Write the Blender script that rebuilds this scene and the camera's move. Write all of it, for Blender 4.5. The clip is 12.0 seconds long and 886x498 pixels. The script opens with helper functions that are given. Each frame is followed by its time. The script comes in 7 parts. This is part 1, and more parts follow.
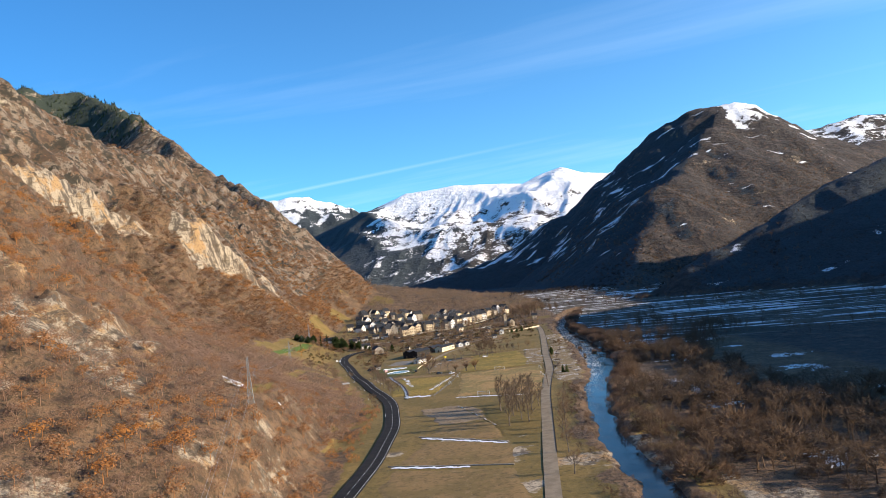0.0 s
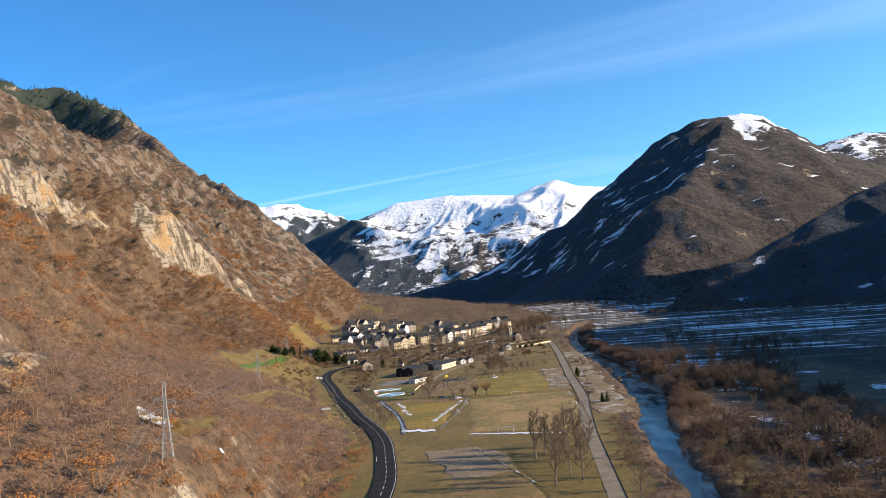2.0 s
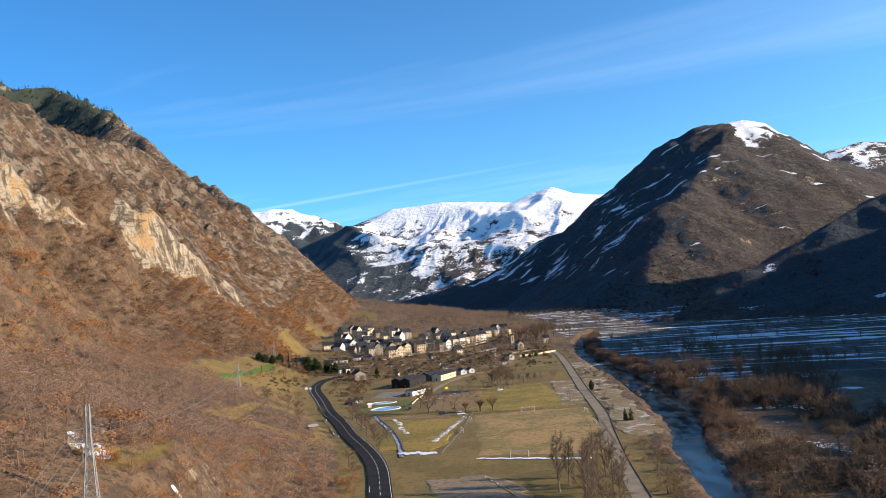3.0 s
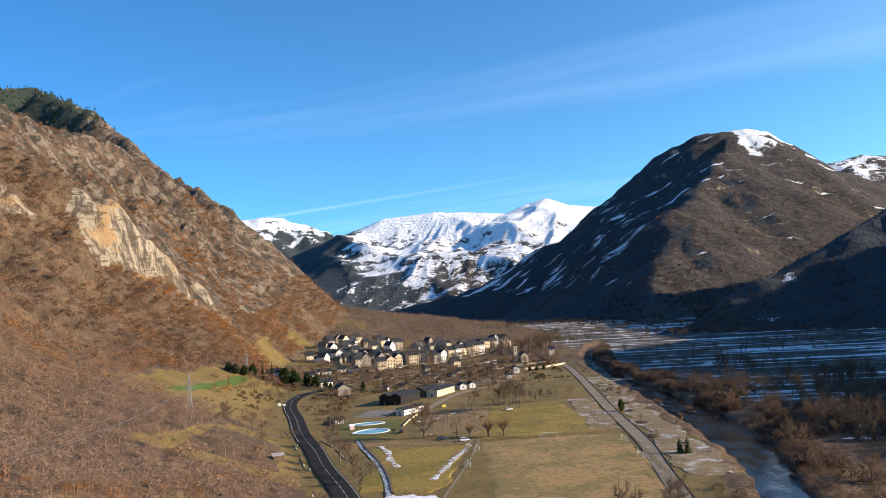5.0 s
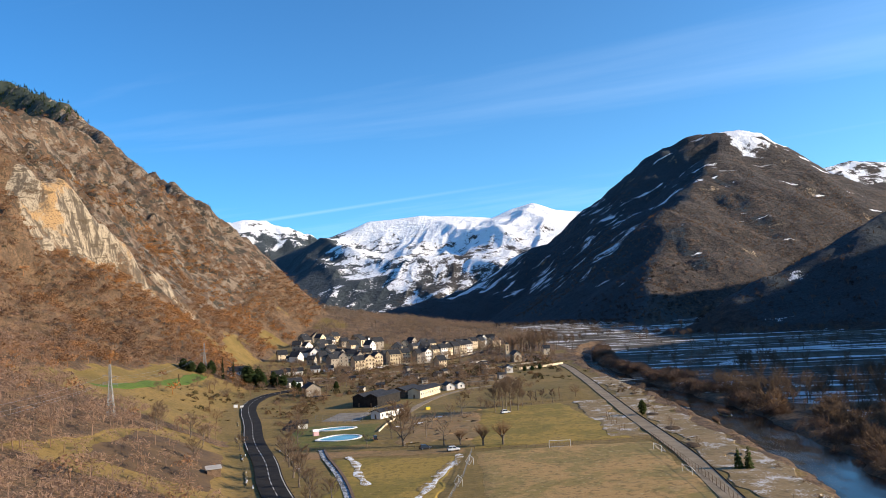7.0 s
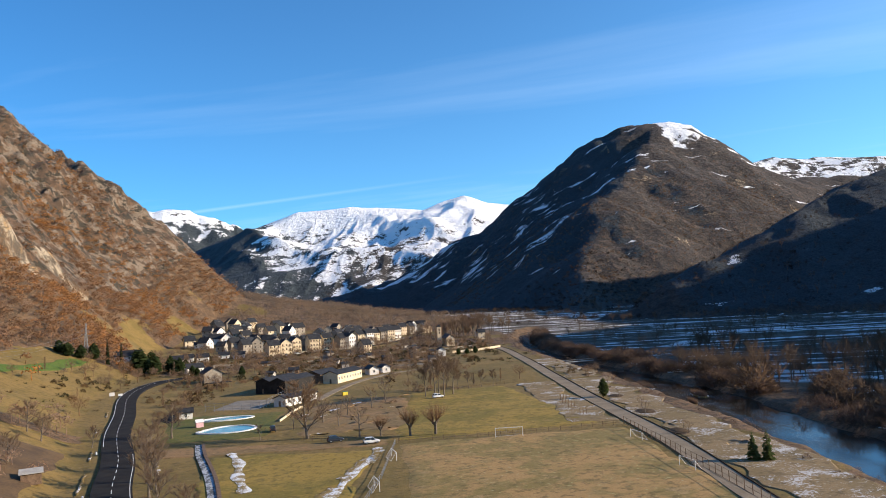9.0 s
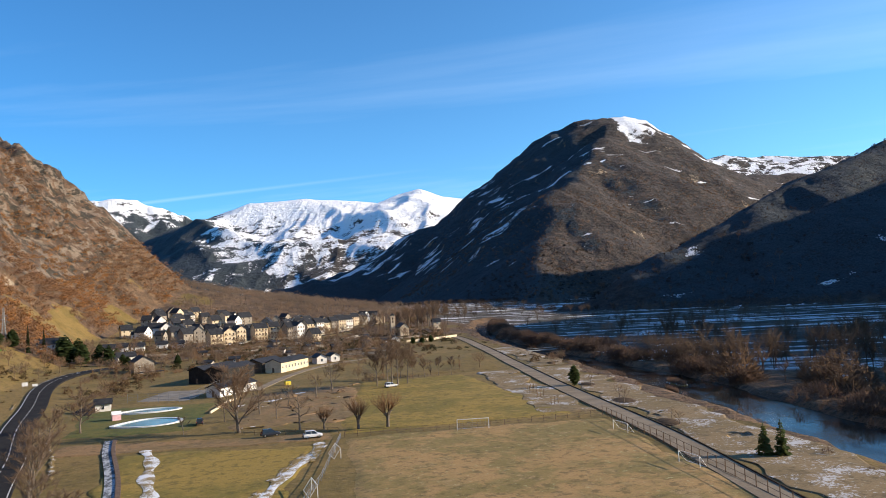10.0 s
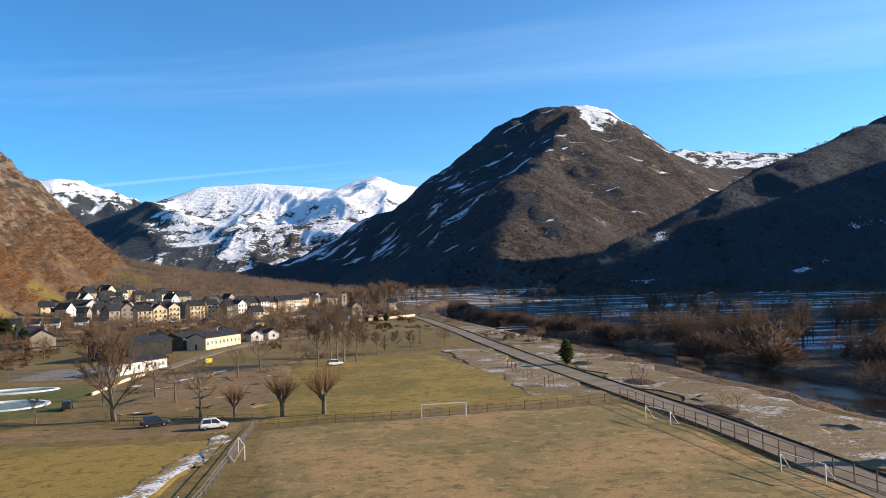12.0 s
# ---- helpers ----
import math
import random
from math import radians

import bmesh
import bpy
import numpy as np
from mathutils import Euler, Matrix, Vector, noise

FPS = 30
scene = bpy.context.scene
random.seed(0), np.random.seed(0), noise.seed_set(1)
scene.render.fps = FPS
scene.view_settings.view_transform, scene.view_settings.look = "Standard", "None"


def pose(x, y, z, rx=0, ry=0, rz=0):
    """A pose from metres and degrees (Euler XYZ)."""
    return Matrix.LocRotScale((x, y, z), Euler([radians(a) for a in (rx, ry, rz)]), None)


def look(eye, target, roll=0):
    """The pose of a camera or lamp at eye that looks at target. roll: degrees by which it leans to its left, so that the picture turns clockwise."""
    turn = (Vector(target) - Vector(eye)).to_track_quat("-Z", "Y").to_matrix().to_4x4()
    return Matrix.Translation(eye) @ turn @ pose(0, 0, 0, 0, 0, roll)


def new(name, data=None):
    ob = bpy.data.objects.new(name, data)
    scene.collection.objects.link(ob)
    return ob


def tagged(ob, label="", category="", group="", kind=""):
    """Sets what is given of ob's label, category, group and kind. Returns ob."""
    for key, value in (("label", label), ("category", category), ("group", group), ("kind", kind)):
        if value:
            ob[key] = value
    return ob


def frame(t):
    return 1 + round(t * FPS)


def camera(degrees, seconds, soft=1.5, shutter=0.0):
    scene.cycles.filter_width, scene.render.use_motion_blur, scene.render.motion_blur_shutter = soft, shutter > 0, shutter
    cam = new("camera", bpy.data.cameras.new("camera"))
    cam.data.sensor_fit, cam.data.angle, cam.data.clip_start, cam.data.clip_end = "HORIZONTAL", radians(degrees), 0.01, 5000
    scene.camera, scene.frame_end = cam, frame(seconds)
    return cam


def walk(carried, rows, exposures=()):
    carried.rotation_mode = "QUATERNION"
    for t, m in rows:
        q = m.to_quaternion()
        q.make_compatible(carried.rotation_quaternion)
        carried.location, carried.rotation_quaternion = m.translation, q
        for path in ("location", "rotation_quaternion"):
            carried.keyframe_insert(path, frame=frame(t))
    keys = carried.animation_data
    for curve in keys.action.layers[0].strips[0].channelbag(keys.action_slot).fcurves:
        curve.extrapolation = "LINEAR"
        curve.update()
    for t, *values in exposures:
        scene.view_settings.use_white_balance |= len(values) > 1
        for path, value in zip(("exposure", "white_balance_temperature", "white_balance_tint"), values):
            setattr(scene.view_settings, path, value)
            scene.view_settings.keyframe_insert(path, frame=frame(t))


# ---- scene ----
# ---- camera and flight ----
cam = camera(60.0, 12.0, soft=0.5)
UNIT = 0.645      # scene metres for each metre of the plan below
PATH = [
    (0, (7.255, -8.983, 76.566), (7.249, -6.985, 76.634), -8.1),
    (0.5, (3.35, 21.238, 74.604), (3.353, 23.236, 74.679), -7.7),
    (1, (-0.065, 49.939, 73.303), (-0.054, 51.937, 73.384), -7.3),
    (1.5, (-3.12, 77.11, 71.986), (-3.101, 79.108, 72.075), -7.0),
    (2, (-5.757, 103.096, 71.008), (-5.731, 105.093, 71.105), -6.8),
    (2.5, (-8.133, 127.693, 70.029), (-8.099, 129.69, 70.136), -6.5),
    (3, (-10.021, 150.952, 68.884), (-9.979, 152.949, 68.999), -6.3),
    (5, (-13.893, 234.213, 62.162), (-13.826, 236.207, 62.307), -5.7),
    (5.5, (-14.001, 252.392, 59.625), (-13.928, 254.385, 59.776), -5.5),
    (6, (-14.201, 270.147, 57.037), (-14.119, 272.139, 57.192), -5.3),
    (6.5, (-14.163, 287.354, 54.18), (-14.07, 289.345, 54.337), -5.3),
    (7, (-13.206, 304.3, 50.948), (-13.099, 306.291, 51.106), -5.3),
    (9, (-7.379, 367.908, 38.499), (-7.095, 369.884, 38.627), -5.2),
    (9.5, (-5.837, 382.544, 35.71), (-5.492, 384.511, 35.826), -5.0),
    (10, (-4.141, 396.787, 33.036), (-3.741, 398.744, 33.14), -4.8),
    (10.5, (-2.331, 410.31, 30.406), (-1.892, 412.258, 30.5), -4.5),
    (11, (-0.229, 423.451, 28.006), (0.238, 425.394, 28.091), -4.2),
    (11.5, (2.084, 436.061, 25.669), (2.579, 437.997, 25.746), -4.0),
    (12, (4.677, 449.285, 23.273), (5.185, 451.218, 23.345), -3.8),
]
LEVEL = pose(35, 565, 0) @ pose(0, 0, 0, 0, -2.0, 0) @ pose(-35, -565, 0)
SHRINK = Matrix.Diagonal((UNIT, UNIT, UNIT, 1))


def flown(m):
    return Matrix.Translation(m.translation * UNIT) @ m.to_3x3().to_4x4()


walk(cam, [(t, flown(LEVEL @ look(eye, target, roll))) for t, eye, target, roll in PATH], [(0, 0.72), (3, 0.69), (7, 0.63), (9.5, 0.59), (12, 0.59)])

# ---- sky and sun ----
SUN_AZ, SUN_EL = radians(104.0), radians(19.5)      # azimuth clockwise from +y
world = bpy.data.worlds.new("sky")
scene.world = world
world.use_nodes = True
wn, wl = world.node_tree.nodes, world.node_tree.links
wn.clear()
sky = wn.new("ShaderNodeTexSky")
sky.sky_type, sky.sun_disc = "NISHITA", False
sky.sun_elevation, sky.sun_rotation = SUN_EL, SUN_AZ
sky.altitude, sky.air_density, sky.dust_density, sky.ozone_density = 1000, 1.0, 0.2, 4.0


def wmath(op, a, b=None, c=None, clamp=False):
    n = wn.new("ShaderNodeMath")
    n.operation, n.use_clamp = op, clamp
    for i, v in enumerate((a, b, c)):
        if v is None:
            continue
        if isinstance(v, (int, float)):
            n.inputs[i].default_value = v
        else:
            wl.new(v, n.inputs[i])
    return n.outputs[0]


coord = wn.new("ShaderNodeTexCoord")
sep = wn.new("ShaderNodeSeparateXYZ")
wl.new(coord.outputs["Generated"], sep.inputs[0])
dx, dy, dz = sep.outputs
# thin cirrus: streaky noise on a high plane
up = wmath("MAXIMUM", dz, 0.02)
px, py = wmath("DIVIDE", dx, up), wmath("DIVIDE", dy, up)
plane = wn.new("ShaderNodeCombineXYZ")
wl.new(wmath("ADD", wmath("MULTIPLY", px, 0.30), wmath("MULTIPLY", py, 0.55)), plane.inputs[0])
wl.new(wmath("SUBTRACT", wmath("MULTIPLY", py, 0.16), wmath("MULTIPLY", px, 0.12)), plane.inputs[1])
cirrus = wn.new("ShaderNodeTexNoise")
cirrus.inputs["Scale"].default_value, cirrus.inputs["Detail"].default_value = 0.75, 8
cirrus.inputs["Roughness"].default_value, cirrus.inputs["Distortion"].default_value = 0.55, 0.6
wl.new(plane.outputs[0], cirrus.inputs["Vector"])
veil = wn.new("ShaderNodeMapRange")
veil.inputs["From Min"].default_value, veil.inputs["From Max"].default_value = 0.50, 0.85
veil.inputs["To Max"].default_value = 0.24
wl.new(cirrus.outputs["Fac"], veil.inputs["Value"])
# a contrail: a narrow band along a great circle
TRAIL_A, TRAIL_B = Vector((-0.216, 0.968, 0.122)).normalized(), Vector((0.075, 0.985, 0.154)).normalized()
tn = TRAIL_A.cross(TRAIL_B).normalized()
off = wmath("ABSOLUTE", wmath("ADD", wmath("ADD", wmath("MULTIPLY", dx, tn.x), wmath("MULTIPLY", dy, tn.y)), wmath("MULTIPLY", dz, tn.z)))
band = wmath("SUBTRACT", 1.0, wmath("DIVIDE", off, 0.0030), clamp=True)
ahead = wmath("MULTIPLY", wmath("GREATER_THAN", dy, 0.0), wmath("SUBTRACT", 0.9, wmath("MULTIPLY", wmath("ADD", dx, 0.28), 1.9), clamp=True))
trail = wmath("MULTIPLY", wmath("MULTIPLY", band, ahead), 0.26)
cover = wmath("ADD", veil.outputs[0], trail, clamp=True)
mix = wn.new("ShaderNodeMix")
mix.data_type = "RGBA"
wl.new(cover, mix.inputs["Factor"])
deep = wn.new("ShaderNodeMix")
deep.data_type, deep.blend_type = "RGBA", "MULTIPLY"
deep.inputs["Factor"].default_value = 1.0
wl.new(sky.outputs[0], deep.inputs["A"])
hue = wn.new("ShaderNodeMix")
hue.data_type = "RGBA"
wl.new(wmath("MULTIPLY_ADD", dx, 0.9, 0.5, clamp=True), hue.inputs["Factor"])
hue.inputs["A"].default_value = (0.33, 0.78, 1.03, 1)
hue.inputs["B"].default_value = (0.72, 1.12, 1.28, 1)
wl.new(hue.outputs["Result"], deep.inputs["B"])
wl.new(deep.outputs["Result"], mix.inputs["A"])
mix.inputs["B"].default_value = (6.0, 7.2, 8.6, 1)
bg = wn.new("ShaderNodeBackground")
bg.inputs["Strength"].default_value = 0.125
wl.new(mix.outputs["Result"], bg.inputs["Color"])
wo = wn.new("ShaderNodeOutputWorld")
wl.new(bg.outputs[0], wo.inputs["Surface"])

sun_data = bpy.data.lights.new("sun", "SUN")
sun_data.energy, sun_data.angle, sun_data.color = 5.0, radians(0.5), (1.0, 0.825, 0.615)
sun = new("sun", sun_data)
to_sun = Vector((math.sin(SUN_AZ) * math.cos(SUN_EL), math.cos(SUN_AZ) * math.cos(SUN_EL), math.sin(SUN_EL)))
sun.rotation_euler = (-to_sun).to_track_quat("-Z", "Y").to_euler()
sun.location = (600, 500, 700)

# ---- the lie of the land ----
def hash2(ix, iy, seed):
    h = (ix.astype(np.int64) * 374761393 + iy.astype(np.int64) * 668265263 + seed * 982451653) & 0xFFFFFFFF
    h = ((h ^ (h >> 13)) * 1274126177) & 0xFFFFFFFF
    return ((h ^ (h >> 16)) & 0xFFFFFF) / float(0xFFFFFF)


def vnoise(x, y, seed=0):
    ix, iy = np.floor(x), np.floor(y)
    fx, fy = x - ix, y - iy
    fx, fy = fx * fx * fx * (fx * (fx * 6 - 15) + 10), fy * fy * fy * (fy * (fy * 6 - 15) + 10)
    a, b = hash2(ix, iy, seed), hash2(ix + 1, iy, seed)
    c, d = hash2(ix, iy + 1, seed), hash2(ix + 1, iy + 1, seed)
    return (a + (b - a) * fx) * (1 - fy) + (c + (d - c) * fx) * fy


def fbm(x, y, size, octaves=5, seed=0, gain=0.5):
    """Noise between about -1 and 1 whose largest waves are size metres long."""
    out, amp, f = 0.0, 1.0, 1.0 / size
    for k in range(octaves):
        out = out + amp * (2 * vnoise(x * f + 17.3 * k, y * f - 9.1 * k, seed + k) - 1)
        amp, f = amp * gain, f * 2.03
    return out


def ridged(x, y, size, octaves=5, seed=0):
    out, amp, f = 0.0, 1.0, 1.0 / size
    for k in range(octaves):
        out = out + amp * (1 - 2 * np.abs(2 * vnoise(x * f + 5.7 * k, y * f + 3.3 * k, seed + k) - 1))
        amp, f = amp * 0.5, f * 2.1
    return out


def smooth(a, b, v):
    u = np.clip((v - a) / (b - a), 0, 1)
    return u * u * (3 - 2 * u)


def line_at(line, y):
    return np.interp(y, [p[0] for p in line], [p[1] for p in line])


def ridge(x, y, crest, fall, round_off=20.0):
    """A mountain from its crest line: the crest's height less fall metres a metre away from it."""
    best = np.full(np.shape(x), -1e4)
    for (ax, ay, az), (bx, by, bz) in zip(crest, crest[1:]):
        ux, uy = bx - ax, by - ay
        u = np.clip(((x - ax) * ux + (y - ay) * uy) / (ux * ux + uy * uy), 0, 1)
        d = np.hypot(x - ax - u * ux, y - ay - u * uy)
        best = np.maximum(best, az + u * (bz - az) - fall * (np.sqrt(d * d + round_off**2) - round_off))
    return best


FOOT_LEFT = ((-800, -52), (0, -52), (300, -46), (450, -50), (550, -66), (640, -92), (700, -112), (800, -124), (880, -126), (950, -150), (1100, -165), (1300, -165), (1500, -135), (2000, -170), (3000, -330), (5000, -900))
FOOT_RIGHT = ((-800, 560), (1000, 560), (1150, 680), (1300, 900), (1500, 1100), (5000, 1500))
ROAD = ((-105, -350), (-80, 0), (-60, 150), (-43, 263), (-36, 320), (-33, 395), (-39, 465), (-45, 496), (-54, 528), (-61, 552), (-67, 582), (-74, 606), (-83, 638), (-93, 687), (-102, 722), (-107, 745), (-111, 775), (-110, 812), (-97, 842), (-77, 868))
RIVER = ((32, -400, 5), (50, -100, 5), (60, 60, 5), (64, 180, 5), (67, 270, 3.8), (67, 330, 3.4), (73, 380, 3.6), (85, 450, 4.8), (106, 535, 7), (113, 590, 8.5), (117, 640, 9.5), (121, 700, 8), (122, 790, 6.5), (130, 910, 5), (146, 1000, 5), (162, 1070, 5), (182, 1140, 4), (205, 1190, 3))
RIVER_LINE = tuple((p[1], p[0]) for p in RIVER)
TRACK = ((-20, -300), (5, 0), (22, 160), (31, 245), (37, 300), (45, 370), (53, 440), (62, 500), (69, 540), (73, 580), (78, 635), (86, 708), (95, 793), (102, 870), (104, 920))

LEFT_CREST = ((-2600, 2600, 1180), (-1860, 3200, 1065), (-1530, 3320, 1048), (-1300, 3080, 900), (-934, 2500, 672), (-608, 2200, 410), (-442, 2000, 290), (-337, 1900, 188))
RIGHT_CREST = ((-500, 2700, 20), (-275, 2650, 30), (18, 2600, 82), (217, 2600, 134), (380, 2600, 217), (549, 2610, 304), (690, 2610, 410), (818, 2610, 506), (920, 2600, 548), (1017, 2590, 556), (1128, 2610, 480), (1254, 2650, 412), (1530, 2750, 370), (2300, 2900, 420))
RIGHT_SPUR = ((1000, 2560, 545), (860, 2380, 440), (765, 2251, 356), (660, 2100, 290), (577, 1970, 240), (480, 1800, 140), (425, 1680, 75), (385, 1560, 42), (345, 1450, 22), (310, 1370, 8))
SPUR = ((215, 950, 20), (300, 960, 60), (400, 980, 100), (470, 990, 128), (620, 1010, 180), (760, 1040, 236), (1100, 1050, 320), (1700, 1000, 400))
SNOW_CREST = ((-1000, 4500, 240), (-817, 4560, 370), (-548, 4600, 496), (-193, 4600, 612), (82, 4600, 628), (330, 4600, 612), (524, 4600, 596), (640, 4600, 648), (737, 4600, 674), (860, 4600, 628), (1020, 4600, 606), (1500, 4600, 640))
FAR_CREST = ((-1700, 4850, 560), (-1106, 4850, 655), (-960, 4850, 668), (-818, 4850, 646), (-577, 4850, 530), (-400, 4850, 430))


def pushed(crest, k):
    """The same skyline, seen from the start, k times as far off."""
    return tuple((4.6 + k * (x - 4.6), -9 + k * (y + 9), 75.6 + k * (z - 75.6)) for x, y, z in crest)


SNOW_CREST, FAR_CREST = pushed(SNOW_CREST, 1.26), pushed(FAR_CREST, 1.36)
SPUR = tuple((-10 + 1.5 * (x + 10), 335 + 1.5 * (y - 335), 45 + 1.5 * (z - 45)) for x, y, z in SPUR)
BACK_CREST = ((1250, 3700, 560), (1800, 3800, 640), (2300, 3900, 660), (2900, 3800, 640))


def river_dist(x, y):
    best, wide = np.full(np.shape(x), 1e6), np.full(np.shape(x), 10.0)
    for (ax, ay, aw), (bx, by, bw) in zip(RIVER, RIVER[1:]):
        ux, uy = bx - ax, by - ay
        u = np.clip(((x - ax) * ux + (y - ay) * uy) / (ux * ux + uy * uy), 0, 1)
        d = np.hypot(x - ax - u * ux, y - ay - u * uy)
        near = d < best
        best, wide = np.where(near, d, best), np.where(near, aw + u * (bw - aw), wide)
    return best, wide


def line_dist(line, x, y):
    best = np.full(np.shape(x), 1e6)
    for (ax, ay), (bx, by) in zip(line, line[1:]):
        ux, uy = bx - ax, by - ay
        u = np.clip(((x - ax) * ux + (y - ay) * uy) / (ux * ux + uy * uy), 0, 1)
        best = np.minimum(best, np.hypot(x - ax - u * ux, y - ay - u * uy))
    return best


def floor_height(x, y):
    """The valley floor: nearly level, rising upstream and towards the left-hand slope."""
    z = 0.006 * np.clip(y - 650, 0, 600) + 0.045 * np.clip(y - 1250, 0, 220) - 0.004 * np.clip(450 - y, 0, 400)
    z = z + 0.012 * np.clip(x - 20, -150, 120) 
    z = z + 15 * np.exp(-(((x + 115) / 75) ** 2) - ((y - 1270) / 120) ** 2)      # the old town's knoll
    z = z + 0.17 * np.clip(110 - x, 0, 330) * smooth(1290, 1520, y) * smooth(2600, 2000, y)
    lift = np.clip(-75 - x, 0, 90) * 0.05 * smooth(480, 620, y)
    z = z - 1.0 * smooth(0, 14, x - line_at(RIVER_LINE, y)) * smooth(1250, 1050, y)      # the far bank lies lower
    return z + lift


CLIFFS = (((725, -402), (775, -390), (830, -376), (878, -360), 44, 6), ((928, -310), (952, -299), (980, -284), (1012, -262), 56, 9), ((1046, -246), (1054, -243), (1060, -240), (1070, -236), 24, 4))


def cliff_faces(x, y):
    """What the bare cliffs add to the slope, and where their rock shows."""
    add, bare = np.zeros(np.shape(x)), np.zeros(np.shape(x))
    rib = 5 * ridged(0.4 * x, y, 24, 3, 115) + 8 * fbm(x, y, 60, 3, 116)
    for c in CLIFFS:
        line, rise, fade = c[:4], c[4], c[5]
        u = 0.85 * (line_at(line, y) - x) + rib
        yy = y + 12 * fbm(x, y, 24, 3, 117)
        mid, half = (c[0][0] + c[3][0]) / 2, (c[3][0] - c[0][0]) / 2 + fade
        along = np.sqrt(np.clip(1 - ((yy - mid) / half) ** 2, 0, 1))
        add = add + rise * along * (smooth(-8, 9, u) - smooth(-60, 60, u))
        reach = 6 + 0.34 * rise * along
        bare = np.maximum(bare, smooth(0.05, 0.3, along) * smooth(reach + 4, reach - 2, np.abs(u)))
    return add, bare


def height(x, y):
    x, y = np.asarray(x, float), np.asarray(y, float)
    z0 = floor_height(x, y)
    foot = line_at(FOOT_LEFT, y) - 5 + 4 * fbm(x, y, 90, 3, 31)
    d = foot - x
    # left-hand slope: steep and craggy below, easier above
    low = 0.40 + 0.45 * smooth(840, 960, y)
    up_l = low * np.clip(d - 8 * smooth(500, 380, y), 0, 130) + 0.95 * np.clip(d - 130, 0, 230) + 0.57 * (1 - 0.62 * smooth(1020, 1450, y)) * np.clip(d - 360, 0, 3000)
    up_l = up_l + 12 * smooth(10, 34, d) * smooth(500, 380, y)
    up_l = up_l + 12 * smooth(12, 36, d) * smooth(300, 130, d) * smooth(180, 270, y) * smooth(440, 350, y)
    crag = smooth(40, 200, d)
    ledge = np.exp(-(((x + 165) / 42) ** 2) - ((y - 320) / 85) ** 2)
    up_l = up_l + ledge * (5 * ridged(x, y, 30, 4, 141) + 2 * ridged(x, y, 9, 2, 142))
    z_l = z0 + up_l + crag * (11 * ridged(x, y, 150, 6, 3) + 9 * fbm(x, y, 90, 4, 7) + 12 * ridged(x, y, 46, 4, 5) + 4.5 * ridged(x, y, 15, 2, 6))
    z_l = z_l + cliff_faces(x, y)[0] - 52 * smooth(1120, 1480, y) * smooth(150, 330, d)
    # buttresses of bare rock
    for cx, cy, size, lift in ((-335, 850, 60, 12), (-262, 972, 64, 12), (-240, 1090, 60, 6)):
        z_l = z_l + lift * np.exp(-(((x - cx) / size) ** 2 + ((y - cy) / (size * 1.1)) ** 2)) * smooth(-10, 40, d)
    z_l = np.where(d > 0, z_l, z0)
    crest = ridge(x, y, LEFT_CREST, 1.05, 8) + 20 * ridged(x, y, 230, 5, 11) + 8 * ridged(x, y, 64, 4, 12) - 14
    z = np.maximum(z0, np.where(y > 1500, np.maximum(np.minimum(z_l, np.maximum(crest, z0)), crest), z_l))
    # right-hand side
    foot_r = line_at(FOOT_RIGHT, y) + 12 * fbm(x, y, 150, 3, 41)
    dr = x - foot_r
    # slope lies largely unseen; height set so its shadow reaches the far bank
    z_r = z0 + 0.592 * np.clip(dr, 0, 680) * (1 - 0.13 * smooth(680, 900, y)) + 0.10 * np.clip(dr - 680, 0, 3000) + smooth(0, 120, dr) * 4 * ridged(x, y, 200, 4, 13)
    spur = ridge(x, y, SPUR, 0.62) + 5 * fbm(x, y, 120, 4, 15) + 4 * ridged(x, y, 70, 3, 16)
    peak = np.maximum(ridge(x, y, RIGHT_CREST, 0.84, 60) - 6 * smooth(800, 600, x), ridge(x, y, RIGHT_SPUR, 0.66, 14))
    peak = peak + smooth(0, 150, peak) * (9 * fbm(x, y, 380, 3, 17) * smooth(540, 380, peak) + 9 * (ridged(x, y, 150, 4, 18) - 0.6) * smooth(560, 430, peak) + 7 * ridged(0.6 * x + 0.3 * y, y, 60, 3, 19))
    z = np.maximum(np.maximum(z, z_r), np.maximum(spur, peak))
    broad = smooth(100, 900, y - 3500) * smooth(5790, 5350, y)
    snow = ridge(x, y, SNOW_CREST, 0.40, 8) - 30 + 4 * fbm(x, y, 170, 3, 29) + (52 * ridged(x + 0.45 * y, y * 0.55, 760, 2, 23) + 20 * ridged(x - 0.3 * y, y * 0.6, 330, 3, 25) + 14 * fbm(x, y, 300, 3, 24) - 22) * broad
    back = ridge(x, y, BACK_CREST, 0.5, 60) - 30 + 26 * ridged(x, y, 300, 5, 33)
    rear = ridge(x, y, FAR_CREST, 0.7, 10) + 26 * ridged(x, y, 380, 4, 27) + 22 * ridged(x + 0.4 * y, 0.5 * y, 170, 3, 28)
    z = np.maximum(np.maximum(z, snow), np.maximum(back, rear))
    # river bed
    rd, rw = river_dist(x, y)
    bed = -1.4 + 0.006 * np.clip(y - 900, 0, 350) + 0.03 * np.clip(y - 1250, 0, 220) - 0.004 * np.clip(500 - y, 0, 400)
    bank = smooth(0, 5, rd - rw * 1.02 + 2.2 * fbm(x, y, 16, 3, 53))
    return bed - 0.8 + bank * (np.maximum(z, bed - 0.8) - bed + 0.8) + 0.12 * fbm(x, y, 22, 3, 51) * smooth(0, 20, rd - rw)


def in_box(x, y, x0, x1, y0, y1):
    return (x > x0) & (x < x1) & (y > y0) & (y < y1)


